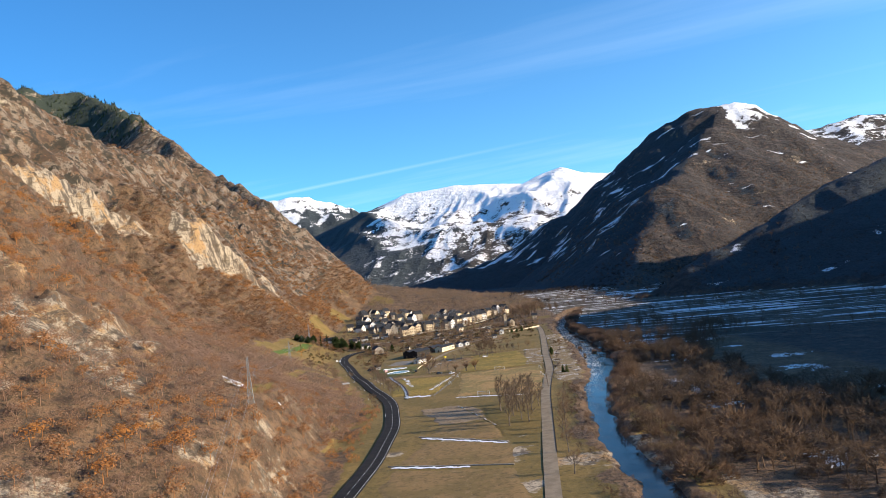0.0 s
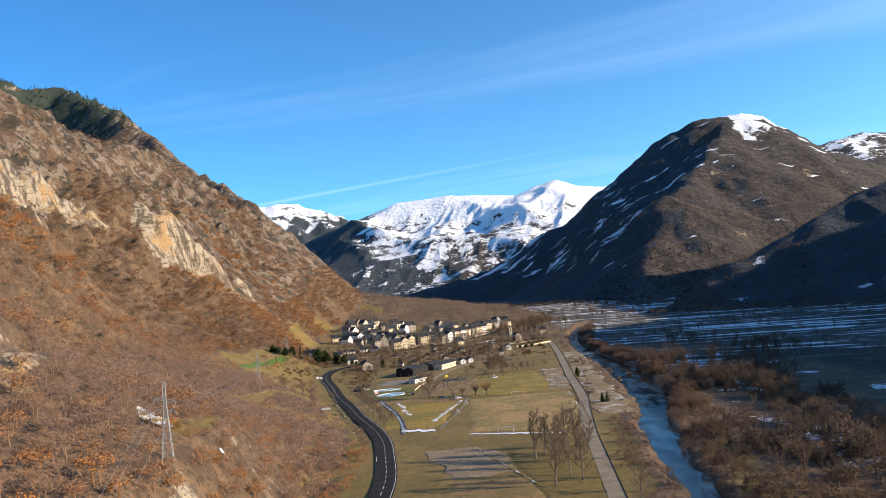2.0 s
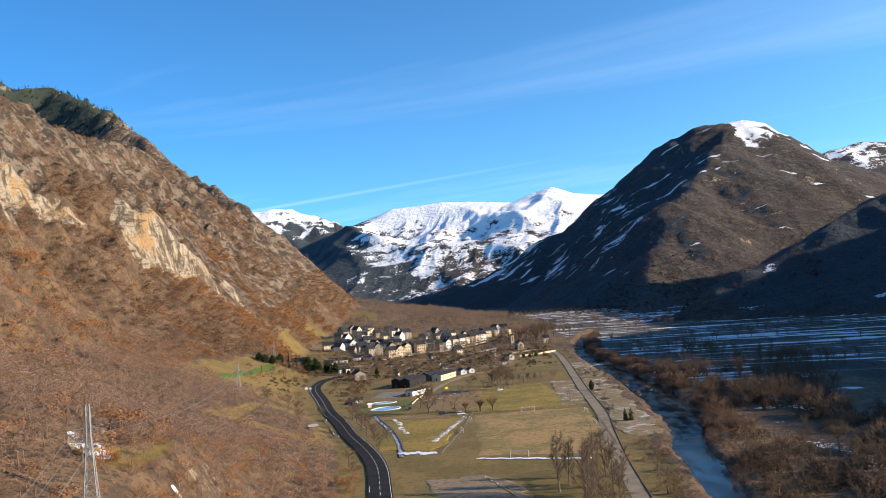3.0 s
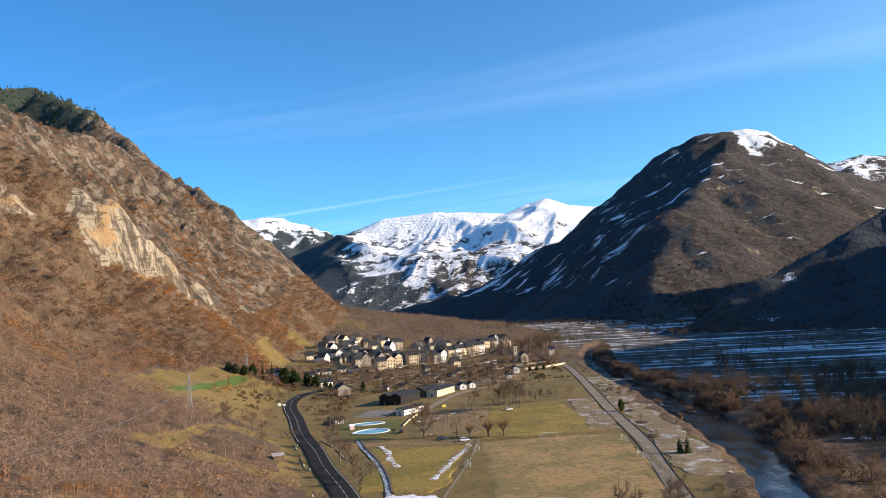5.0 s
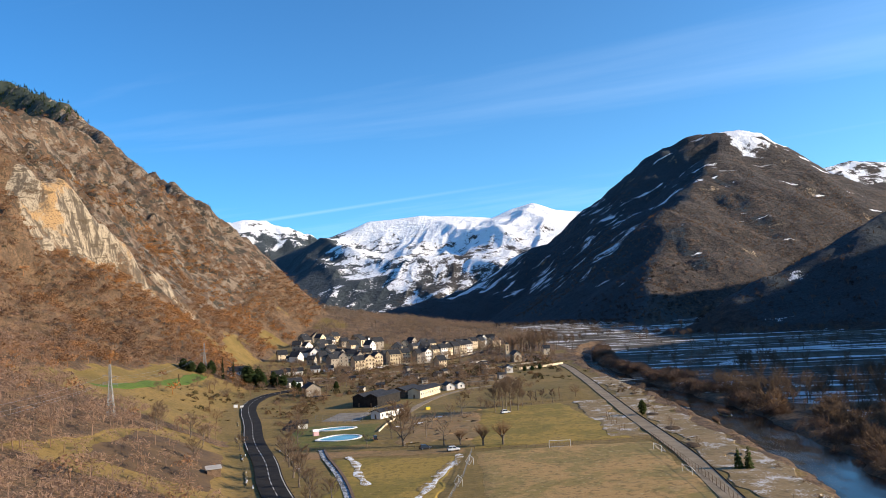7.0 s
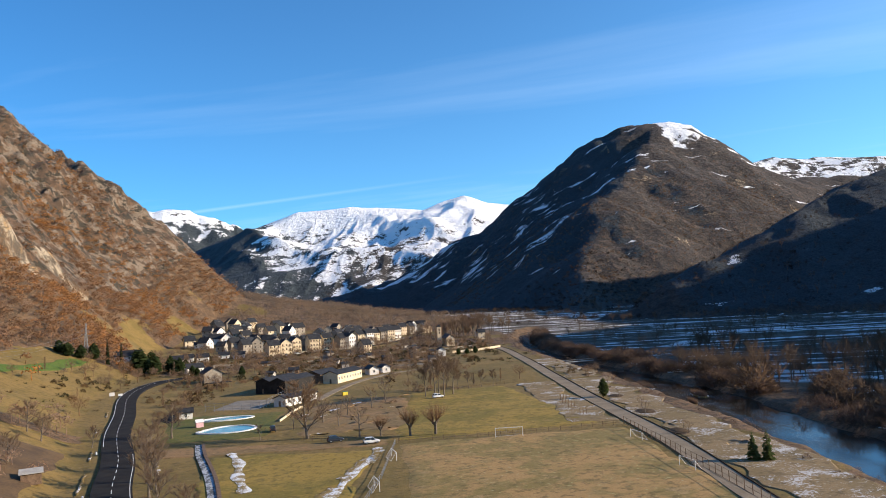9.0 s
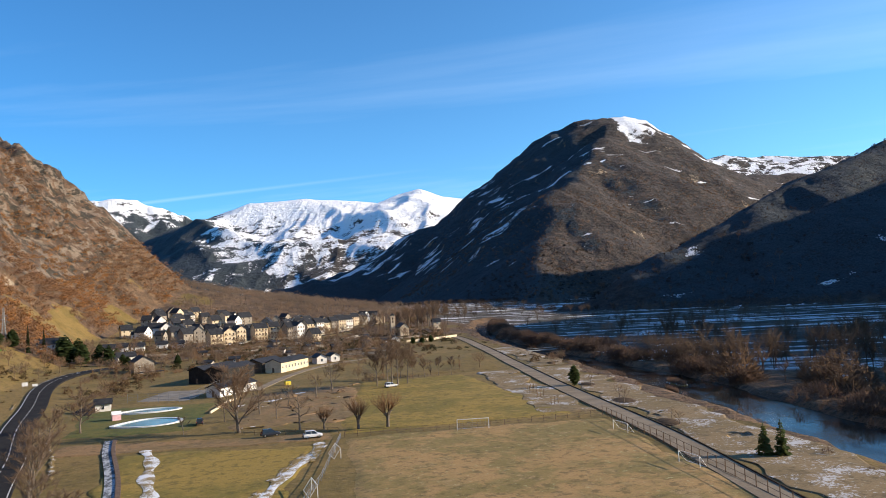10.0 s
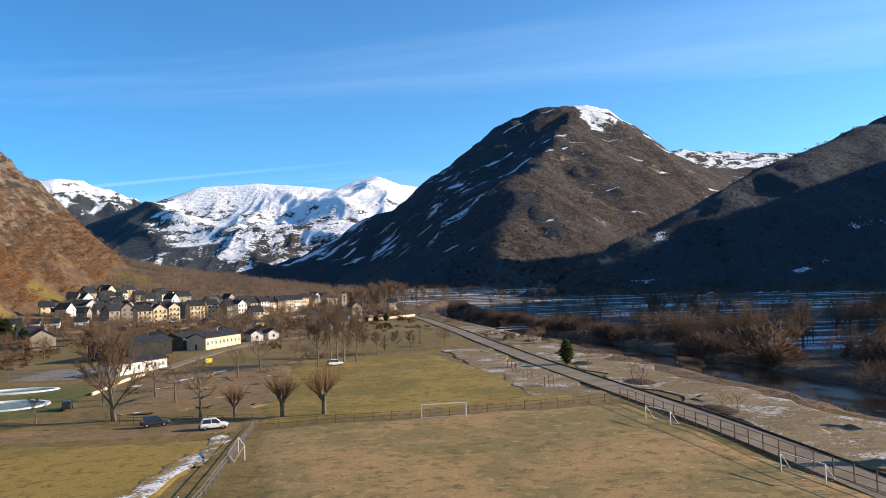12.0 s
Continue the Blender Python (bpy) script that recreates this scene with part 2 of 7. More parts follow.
def meadow_mask(x, y):
    """Open grass on the left-hand slope."""
    w = 6 * fbm(x, y, 40, 3, 61)
    a = in_box(x + w, y + w, -182, -96, 636, 856)
    b = in_box(x + w, y + w, -92, -44, 330, 470) & (fbm(x, y, 26, 2, 68) > 0.05)
    c = in_box(x + 0.5 * w, y + 0.5 * w, -118, -60, 515, 622)
    d = in_box(x + w, y + w, -202, -118, 985, 1390) & (fbm(x, y, 60, 2, 67) > -0.42)
    return a | b | c | d

# ---- materials ----
class Nodes:
    """Short hand for building a node material."""

    def __init__(self, name):
        self.m = bpy.data.materials.new(name)
        self.m.use_nodes = True
        self.t = self.m.node_tree
        self.bsdf = self.t.nodes["Principled BSDF"]
        self.pos = self.t.nodes.new("ShaderNodeNewGeometry").outputs["Position"]

    def link(self, a, b):
        if isinstance(a, (int, float)):
            b.default_value = a
        elif isinstance(a, tuple):
            b.default_value = a if len(a) == 4 else (*a, 1)
        else:
            self.t.links.new(a, b)

    def noise(self, scale, detail=4, rough=0.55, vec=None, dist=0.0):
        n = self.t.nodes.new("ShaderNodeTexNoise")
        n.inputs["Scale"].default_value, n.inputs["Detail"].default_value = scale / UNIT, detail
        n.inputs["Roughness"].default_value, n.inputs["Distortion"].default_value = rough, dist
        self.t.links.new(vec or self.pos, n.inputs["Vector"])
        return n.outputs["Fac"]

    def stretch(self, sx, sy, sz):
        n = self.t.nodes.new("ShaderNodeVectorMath")
        n.operation = "MULTIPLY"
        self.t.links.new(self.pos, n.inputs[0])
        n.inputs[1].default_value = (sx, sy, sz)
        return n.outputs[0]

    def rows(self, along, lean):
        """Positions drawn out along rows that lean off the x axis."""
        p = self.t.nodes.new("ShaderNodeSeparateXYZ")
        self.t.links.new(self.pos, p.inputs[0])
        q = self.t.nodes.new("ShaderNodeCombineXYZ")
        self.link(self.math("MULTIPLY", p.outputs[0], along), q.inputs[0])
        self.link(self.math("ADD", p.outputs[1], self.math("MULTIPLY", p.outputs[0], lean)), q.inputs[1])
        return q.outputs[0]

    def rng(self, v, a, b, lo=0.0, hi=1.0):
        n = self.t.nodes.new("ShaderNodeMapRange")
        n.interpolation_type = "SMOOTHSTEP"
        self.link(v, n.inputs["Value"])
        self.link(a, n.inputs["From Min"])
        self.link(b, n.inputs["From Max"])
        self.link(lo, n.inputs["To Min"])
        self.link(hi, n.inputs["To Max"])
        return n.outputs[0]

    def math(self, op, a, b=0.0, clamp=False):
        n = self.t.nodes.new("ShaderNodeMath")
        n.operation, n.use_clamp = op, clamp
        self.link(a, n.inputs[0])
        self.link(b, n.inputs[1])
        return n.outputs[0]

    def mix(self, fac, a, b):
        n = self.t.nodes.new("ShaderNodeMix")
        n.data_type = "RGBA"
        self.link(fac, n.inputs["Factor"])
        self.link(a, n.inputs["A"])
        self.link(b, n.inputs["B"])
        return n.outputs["Result"]

    def attr(self, name):
        n = self.t.nodes.new("ShaderNodeAttribute")
        n.attribute_name = name
        return n.outputs["Fac"]

    def island(self):
        return self.t.nodes.new("ShaderNodeNewGeometry").outputs["Random Per Island"]

    def random(self):
        return self.t.nodes.new("ShaderNodeObjectInfo").outputs["Random"]

    def bump(self, h, dist, strength=0.6):
        n = self.t.nodes.new("ShaderNodeBump")
        n.inputs["Strength"].default_value, n.inputs["Distance"].default_value = strength, dist * UNIT
        self.t.links.new(h, n.inputs["Height"])
        self.t.links.new(n.outputs[0], self.bsdf.inputs["Normal"])

    def done(self, color, rough=0.9, metal=0.0):
        self.link(color, self.bsdf.inputs["Base Color"])
        self.link(rough, self.bsdf.inputs["Roughness"])
        self.bsdf.inputs["Metallic"].default_value = metal
        return self.m


def plain(name, c1, c2, scale=1.0, rough=0.85, bump=0.0, fine=8.0, metal=0.0, gloss=0.5):
    """A surface of two tones mottled at two scales."""
    n = Nodes(name)
    n.bsdf.inputs["Specular IOR Level"].default_value = gloss
    a, b = n.noise(scale, 4), n.noise(scale * fine, 3)
    f = n.rng(n.math("ADD", n.math("MULTIPLY", a, 0.65), n.math("MULTIPLY", b, 0.35)), 0.36, 0.64)
    if bump:
        n.bump(b, bump)
    return n.done(n.mix(f, c1, c2), rough, metal)


def turf_color(n, dry, green, bare_soil):
    """Winter grass: patches of dry and green, worn soil, dark tussocks and pale straw."""
    big, mid = n.noise(0.035, 5, 0.62), n.noise(0.17, 6, 0.70)
    c = n.mix(n.rng(n.math("ADD", n.math("MULTIPLY", big, 0.6), n.math("MULTIPLY", mid, 0.4)), 0.45, 0.55), dry, green)
    c = n.mix(n.rng(mid, 0.56, 0.70, 0.0, 0.8), c, bare_soil)
    c = n.mix(n.rng(n.noise(0.45, 6, 0.74), 0.50, 0.63, 0.0, 0.7), c, tuple(k * 0.42 for k in green))
    c = n.mix(n.rng(n.noise(0.8, 4, 0.7), 0.60, 0.70, 0.0, 0.6), c, tuple(min(0.5, k * 1.5) for k in bare_soil))
    return n.mix(n.rng(n.noise(2.4, 5, 0.7), 0.42, 0.72, 0.0, 0.6), c, tuple(k * 0.5 for k in dry))


def ground_material():
    n = Nodes("ground_cover")
    big, mid, fine = n.noise(0.012, 5), n.noise(0.07, 5, 0.6), n.noise(0.5, 5, 0.65)
    grain = n.noise(2.2, 3, 0.6)
    # woodland floor and scrub
    scrub = n.mix(n.rng(mid, 0.38, 0.62), (0.105, 0.064, 0.035), (0.215, 0.128, 0.066))
    scrub = n.mix(n.rng(fine, 0.48, 0.60), scrub, (0.075, 0.050, 0.026))
    scrub = n.mix(n.rng(n.noise(1.3, 4, 0.7), 0.56, 0.70), scrub, (0.28, 0.185, 0.105))
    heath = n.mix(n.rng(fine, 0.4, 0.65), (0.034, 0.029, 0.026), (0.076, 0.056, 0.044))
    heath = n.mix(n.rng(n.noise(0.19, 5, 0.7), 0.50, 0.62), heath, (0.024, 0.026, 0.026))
    heath = n.mix(n.rng(mid, 0.52, 0.66), heath, (0.098, 0.068, 0.048))
    # crags: brown scrub, grey rock ribs, dark juniper and painted-in crown shadows
    crag = n.mix(n.rng(mid, 0.40, 0.60), (0.085, 0.052, 0.030), (0.170, 0.100, 0.055))
    crag = n.mix(n.rng(n.noise(0.06, 9, 0.70, n.stretch(1.0, 1.0, 0.5)), 0.505, 0.545, 0.0, 0.9), crag, (0.265, 0.205, 0.145))
    crag = n.mix(n.rng(n.noise(0.075, 8, 0.70), 0.515, 0.565), crag, (0.042, 0.035, 0.022))
    crag = n.mix(n.rng(n.noise(0.55, 5, 0.7), 0.52, 0.60, 0.0, 0.8), crag, (0.060, 0.044, 0.028))
    streak = n.noise(0.15, 8, 0.72, n.stretch(1.0, 1.0, 0.18))
    rock = n.mix(n.rng(streak, 0.43, 0.55), (0.115, 0.090, 0.064), (0.46, 0.375, 0.262))
    rock = n.mix(n.rng(n.noise(0.03, 5, 0.65), 0.53, 0.60), rock, (0.44, 0.275, 0.125))
    rock = n.mix(n.rng(n.noise(0.9, 5, 0.7), 0.53, 0.60, 0.0, 0.85), rock, (0.12, 0.09, 0.06))
    rock = n.mix(n.rng(n.noise(0.13, 6, 0.7, n.stretch(0.5, 0.5, 2.2)), 0.55, 0.60, 0.0, 0.8), rock, (0.085, 0.062, 0.036))
    field = n.mix(n.rng(n.noise(0.06, 6, 0.65, n.rows(0.10, 0.22)), 0.42, 0.58), (0.050, 0.042, 0.030), (0.120, 0.100, 0.074))
    grass = turf_color(n, (0.228, 0.148, 0.038), (0.158, 0.111, 0.022), (0.27, 0.178, 0.072))
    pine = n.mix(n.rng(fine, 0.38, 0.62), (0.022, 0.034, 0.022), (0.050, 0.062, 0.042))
    # blued fir tone: distance haze and hillside shade are put into this colour
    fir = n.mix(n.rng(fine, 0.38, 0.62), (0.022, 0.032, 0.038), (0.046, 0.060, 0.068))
    snow = n.mix(n.rng(fine, 0.3, 0.7), (0.80, 0.82, 0.85), (0.90, 0.90, 0.90))
    wob = n.math("MULTIPLY", n.math("SUBTRACT", mid, 0.5), 0.9)
    wob2 = n.math("MULTIPLY", n.math("SUBTRACT", fine, 0.5), 0.8)

    def cover(name, under, over, lo=0.42, hi=0.58):
        v = n.math("ADD", n.math("ADD", n.attr(name), wob), wob2)
        return n.mix(n.rng(v, lo, hi), under, over)

    c = cover("crag", scrub, crag)
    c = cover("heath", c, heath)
    c = cover("terrace", c, field)
    c = cover("grass", c, grass)
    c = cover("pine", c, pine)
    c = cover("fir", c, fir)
    c = cover("rock", c, rock)
    drift = n.math("MULTIPLY", n.math("SUBTRACT", n.noise(0.011, 9, 0.66), 0.5), 1.7)
    deep = n.math("ADD", n.math("ADD", n.attr("snow"), n.math("MULTIPLY", n.math("ADD", wob, wob2), 0.75)), n.math("MULTIPLY", drift, n.attr("alpine")))
    c = n.mix(n.rng(deep, 0.46, 0.54), c, snow)
    rows = n.math("ADD", n.noise(0.065, 6, 0.64, n.rows(0.07, 0.22)), n.math("MULTIPLY", n.math("SUBTRACT", n.noise(0.020, 3), 0.5), 0.25))
    c = n.mix(n.math("MULTIPLY", n.rng(rows, 0.558, 0.580), n.rng(n.attr("terrace"), 0.4, 0.7)), c, snow)
    line = n.math("ADD", n.noise(0.050, 6, 0.62, n.stretch(0.15, 1.0, 0.3)), n.math("MULTIPLY", n.attr("streak"), 0.13))
    c = n.mix(n.math("MULTIPLY", n.rng(line, 0.662, 0.690), n.rng(n.attr("streak"), 0.05, 0.25)), c, snow)
    crags = n.math("MULTIPLY", n.math("MULTIPLY", n.noise(0.035, 8, 0.62), n.attr("heath")), 9.0)
    n.bump(n.math("ADD", crags, n.math("MULTIPLY", n.math("ADD", n.math("MULTIPLY", fine, 1.0), n.math("MULTIPLY", grain, 0.4)), n.math("SUBTRACT", 1.0, n.math("MULTIPLY", n.attr("grass"), 0.9)))), 2.2, 0.8)
    return n.done(c, 0.95)


M_GROUND = ground_material()

# ---- the ground sheet ----
def link_mesh(name, verts, faces, material=None, parent=None, label=""):
    me = bpy.data.meshes.new(name)
    me.from_pydata([tuple(v) for v in verts], [], faces)
    me.update()
    ob = new(name, me)
    if material:
        me.materials.append(material)
    if parent:
        ob.parent = parent
    if label:
        ob["label"] = label
    return ob


def graded(marks):
    """Grid lines from (start, end, step) stretches."""
    out = []
    for a, b, s in marks:
        out += list(np.arange(a, b, s))
    return np.array(out + [marks[-1][1]], float)


gx = graded(((-5000, -2000, 120), (-2000, -900, 30), (-900, -420, 10), (-420, -130, 4.5), (-130, 190, 3.0), (190, 420, 6), (420, 1200, 12), (1200, 2400, 40), (2400, 5000, 130)))
gy = graded(((-700, 0, 50), (0, 180, 10), (180, 420, 4), (420, 800, 3.2), (800, 1300, 5), (1300, 2000, 10), (2000, 2700, 12), (2700, 3500, 25), (3500, 5900, 22), (5900, 6700, 40), (6700, 7600, 150)))
GX, GY = np.meshgrid(gx, gy)
GZ = height(GX, GY)
ny, nx = GZ.shape
me = bpy.data.meshes.new("ground")
co = np.stack([GX, GY, GZ], -1).reshape(-1, 3)
idx = np.arange(ny * nx).reshape(ny, nx)
quads = np.stack([idx[:-1, :-1], idx[:-1, 1:], idx[1:, 1:], idx[1:, :-1]], -1).reshape(-1, 4)
me.vertices.add(len(co))
me.vertices.foreach_set("co", co.ravel())
me.loops.add(quads.size)
me.loops.foreach_set("vertex_index", quads.ravel())
me.polygons.add(len(quads))
me.polygons.foreach_set("loop_start", np.arange(0, quads.size, 4))
me.polygons.foreach_set("loop_total", np.full(len(quads), 4))
me.update()
me.shade_smooth()
sy, sx = np.gradient(GZ, gy, gx)
slope = np.hypot(sx, sy)
DFOOT = line_at(FOOT_LEFT, GY) - GX


def cover_map(name, values):
    a = me.attributes.new(name, "FLOAT", "POINT")
    a.data.foreach_set("value", np.clip(values, 0, 1).ravel().astype(np.float32))


RIM = np.subtract(*river_dist(GX, GY))
NB = fbm(GX, GY, 300, 4, 101)
NS = fbm(GX, GY, 70, 4, 103)
NF = fbm(GX, GY, 24, 3, 105)
peak_zone = smooth(60, 170, GX + 0.25 * (GY - 1500)) * smooth(1330, 1430, GY) * smooth(3300, 3000, GY)
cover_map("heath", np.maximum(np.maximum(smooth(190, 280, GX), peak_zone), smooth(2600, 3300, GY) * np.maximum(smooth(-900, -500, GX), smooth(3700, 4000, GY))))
cover_map("crag", np.maximum(smooth(190, 290, DFOOT + 40 * NS - 60 * smooth(800, 550, GY)), smooth(950, 1040, GY + 40 * NS) * smooth(40, 100, DFOOT)) * smooth(4000, 3600, GY))
cover_map("alpine", smooth(3300, 3700, GY))
cover_map("terrace", smooth(140, 160, GX) * smooth(600, 660, GY) * smooth(1900, 1600, GY) * smooth(0.16, 0.10, slope) * smooth(20, 14, GZ - 0.02 * np.clip(GY - 1200, 0, 800)))
cover_map("grass", np.maximum(smooth(8, -4, DFOOT), meadow_mask(GX, GY)) * np.maximum(smooth(0.85, 0.5, slope), smooth(480, 520, GY)) * smooth(4, 15, RIM + 5 * NF) * (1 - 0.75 * smooth(780, 880, GY) * smooth(-0.25, 0.25, NS + 0.15) * smooth(-150, -100, GX)) * smooth(118, 92, GX - 0.06 * (GY - 500)) * np.maximum(smooth(1340, 1280, GY), 0.6 * smooth(0.1, 0.4, fbm(GX, GY, 110, 2, 133)) * smooth(1700, 1500, GY)) + 0.30 * smooth(0.2, 0.6, NB) * peak_zone * smooth(320, 200, GZ) * smooth(550, 700, GX))
bank_rock = 0.50 * smooth(0.75, 1.1, slope) * smooth(-0.1, 0.35, NF) * smooth(10, 20, DFOOT) * smooth(90, 60, DFOOT) * smooth(220, 260, GY) * smooth(430, 380, GY)
bare_rock = np.maximum(np.maximum(bank_rock, cliff_faces(GX, GY)[1]), 0.62 * smooth(0.1, 0.5, np.exp(-(((GX + 150) / 26) ** 2) - ((GY - 325) / 55) ** 2) + 0.5 * NF * smooth(400, 360, GY)))
outcrop = smooth(0.40, 0.75, NF + 0.35 * NS) * smooth(140, 240, DFOOT) * smooth(4000, 3600, GY)
cover_map("rock", (0.72 + 0.35 * NF) * bare_rock + 0.40 * outcrop * smooth(600, 760, GY) + 0.16 * smooth(1450, 1600, GY) * smooth(250, 400, DFOOT) * smooth(4000, 3600, GY) + 0.26 * smooth(1.5, 2.2, slope) * smooth(160, 260, DFOOT) * smooth(600, 760, GY) + 0.5 * smooth(0.95, 1.3, slope) * peak_zone)
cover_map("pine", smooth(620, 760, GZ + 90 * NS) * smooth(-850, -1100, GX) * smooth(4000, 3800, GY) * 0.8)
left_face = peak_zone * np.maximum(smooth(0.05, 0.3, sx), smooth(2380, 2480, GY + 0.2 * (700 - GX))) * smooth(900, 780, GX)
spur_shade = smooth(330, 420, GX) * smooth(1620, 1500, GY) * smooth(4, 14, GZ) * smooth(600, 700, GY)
# firs, with painted haze and shade, on left face, spur and far slopes
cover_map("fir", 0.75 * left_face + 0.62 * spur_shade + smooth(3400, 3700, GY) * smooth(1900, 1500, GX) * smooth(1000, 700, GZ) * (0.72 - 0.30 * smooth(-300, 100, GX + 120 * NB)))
cover_map("streak", np.maximum(left_face * smooth(60, 110, GZ) * smooth(400, 330, GZ) * (0.55 + 0.9 * fbm(GX, GY, 230, 2, 108)), peak_zone * smooth(600, 750, GX) * smooth(120, 220, GZ) * (0.16 + 0.42 * fbm(GX, GY, 200, 2, 112))))
mountain = smooth(3500, 4000, GY) * (0.68 * smooth(-560, -420, GX + 60 * NS) + 0.32 * smooth(-420, -150, GX + 150 * NB)) * smooth(1900, 1500, GX)
gully = ridged(GX, GY, 170, 4, 131)
snow_mtn = (0.46 + 0.16 * smooth(100, 400, GZ + 60 * NB + 70 * NS) + 0.29 * smooth(380, 600, GZ + 80 * NB + 60 * NS) - 0.07 * smooth(0.1, 0.9, gully) * smooth(700, 560, GZ)) * mountain + (0.62 * smooth(480, 700, GZ + 120 * NS) + 0.25 * smooth(680, 820, GZ) - 0.25 * smooth(0.1, 0.8, gully)) * smooth(6000, 6200, GY)
cap = smooth(440, 500, GZ + 34 * NS + 18 * NF) * smooth(925, 985, GX + 20 * NF) * smooth(1420, 1150, GX) * smooth(3300, 2900, GY)
shelf = 0.7 * np.exp(-(((GX - 800) / 55) ** 2) - ((GY - 2310) / 16) ** 2)
back_snow = smooth(3300, 3500, GY) * smooth(1300, 1500, GX) * (0.46 * smooth(300, 430, GZ + 60 * NS) + 0.25 * NF + 0.06)
patches = 0.50 * smooth(0.38, 0.6, fbm(GX, GY, 26, 3, 109)) * smooth(100, 125, GX) * smooth(320, 200, GX) * smooth(1300, 1000, GY) * smooth(0.3, 0.12, slope)
cover_map("snow", snow_mtn + 0.8 * cap + shelf + back_snow + patches + 0.50 * smooth(0.5, 0.7, fbm(GX, 2.2 * GY, 60, 3, 159)) * spur_shade * smooth(120, 60, GZ))
me.materials.append(M_GROUND)
ground = tagged(new("ground", me), "winter valley floor and mountainsides of dry grass, scrub, rock and snow", "ground", kind="structure")


# ---- road, track, river ----
def strip(line, half, lift, step=4.0, offset=0.0, follow=None):
    """Points of a band along a plan line, smoothed, laid on the ground."""
    pts = np.array([(p[0], p[1]) for p in line], float)
    s = np.r_[0, np.cumsum(np.hypot(*np.diff(pts, axis=0).T))]
    n = int(s[-1] / step)
    u = np.linspace(0, s[-1], n)
    raw = np.stack([np.interp(u, s, pts[:, k]) for k in (0, 1)], 1)
    k = np.ones(9) / 9
    pad = np.vstack([np.repeat(raw[:1], 4, 0), raw, np.repeat(raw[-1:], 4, 0)])
    sm = np.stack([np.convolve(pad[:, j], k, "valid") for j in (0, 1)], 1)
    d = np.gradient(sm, axis=0)
    d /= np.linalg.norm(d, axis=1)[:, None]
    nrm = np.stack([d[:, 1], -d[:, 0]], 1)
    return sm, nrm


def band(name, line, lo, hi, lift, material, step=4.0, z_of=None, parent=None, label="", thick=0.0):
    c, nrm = strip(line, 0, 0, step)
    a, b = c + nrm * lo, c + nrm * hi
    zc = z_of(c[:, 0], c[:, 1]) if z_of else np.maximum(height(a[:, 0], a[:, 1]), height(b[:, 0], b[:, 1]))
    zc = np.convolve(np.r_[[zc[0]] * 4, zc, [zc[-1]] * 4], np.ones(9) / 9, "valid") + lift
    verts, faces = [], []
    for p, q, z in zip(a, b, zc):
        verts += [(p[0], p[1], z), (q[0], q[1], z)]
        if thick:
            verts += [(p[0], p[1], z - thick), (q[0], q[1], z - thick)]
    w = 4 if thick else 2
    for i in range(len(c) - 1):
        k, m = i * w, (i + 1) * w
        faces.append((k, k + 1, m + 1, m))
        if thick:
            faces += [(k, m, m + 2, k + 2), (k + 1, k + 3, m + 3, m + 1)]
    return link_mesh(name, verts, faces, material, parent, label)


M_ASPHALT = plain("asphalt", (0.018, 0.018, 0.020), (0.034, 0.033, 0.032), 0.25, 0.95, 0.02, 20, gloss=0.12)
M_TRACK = plain("gravel_track", (0.205, 0.165, 0.116), (0.295, 0.240, 0.172), 0.2, 0.95, 0.03, 12, gloss=0.15)
M_LINE = plain("road_paint", (0.70, 0.70, 0.68), (0.80, 0.80, 0.78), 1.0, 0.6)


def water_material():
    n = Nodes("river_water")
    w = n.noise(0.8, 5, 0.6, n.stretch(1, 0.5, 1))
    n.bump(w, 0.12, 0.2)
    n.bsdf.inputs["IOR"].default_value = 1.33
    n.bsdf.inputs["Specular IOR Level"].default_value = 0.3
    return n.done(n.mix(n.rng(n.noise(0.05, 4), 0.4, 0.65), (0.008, 0.011, 0.012), (0.030, 0.032, 0.028)), n.rng(n.noise(0.15, 4, 0.6, n.stretch(1, 0.4, 1)), 0.4, 0.6, 0.05, 0.2))


M_WATER = water_material()
road = tagged(band("road", ROAD, -4.3, 4.3, 0.35, M_ASPHALT, thick=0.6), "dark asphalt two-lane valley road with white lines", "road", kind="structure")
track = tagged(band("track", TRACK, -2.8, 2.8, 0.22, M_TRACK, thick=0.4), "pale gravel riverside track", "track", kind="structure")
river = tagged(link_mesh("water", [], [], M_WATER), "dark shallow mountain river with small islands", "river", kind="structure")


def river_sheet():
    c, nrm = strip([(p[0], p[1]) for p in RIVER], 0, 0, 6.0)
    wide = np.interp(c[:, 1], [p[1] for p in RIVER], [p[2] for p in RIVER]) + 4
    verts, faces = [], []
    for p, q, w in zip(c, nrm, wide):
        z = -1.2 + 0.006 * max(0, min(350, p[1] - 900)) + 0.05 * max(0, p[1] - 1250) - 0.004 * max(0, min(400, 500 - p[1]))
        for s in (-1, -0.5, 0, 0.5, 1):
            verts.append((p[0] + q[0] * w * s, p[1] + q[1] * w * s, z))
    for i in range(len(c) - 1):
        for j in range(4):
            k = i * 5 + j
            faces.append((k, k + 1, k + 6, k + 5))
    m = river.data
    m.from_pydata(verts, [], faces)
    m.update()
    m.shade_smooth()


river_sheet()


def at(x, y):
    return float(height(x, y))


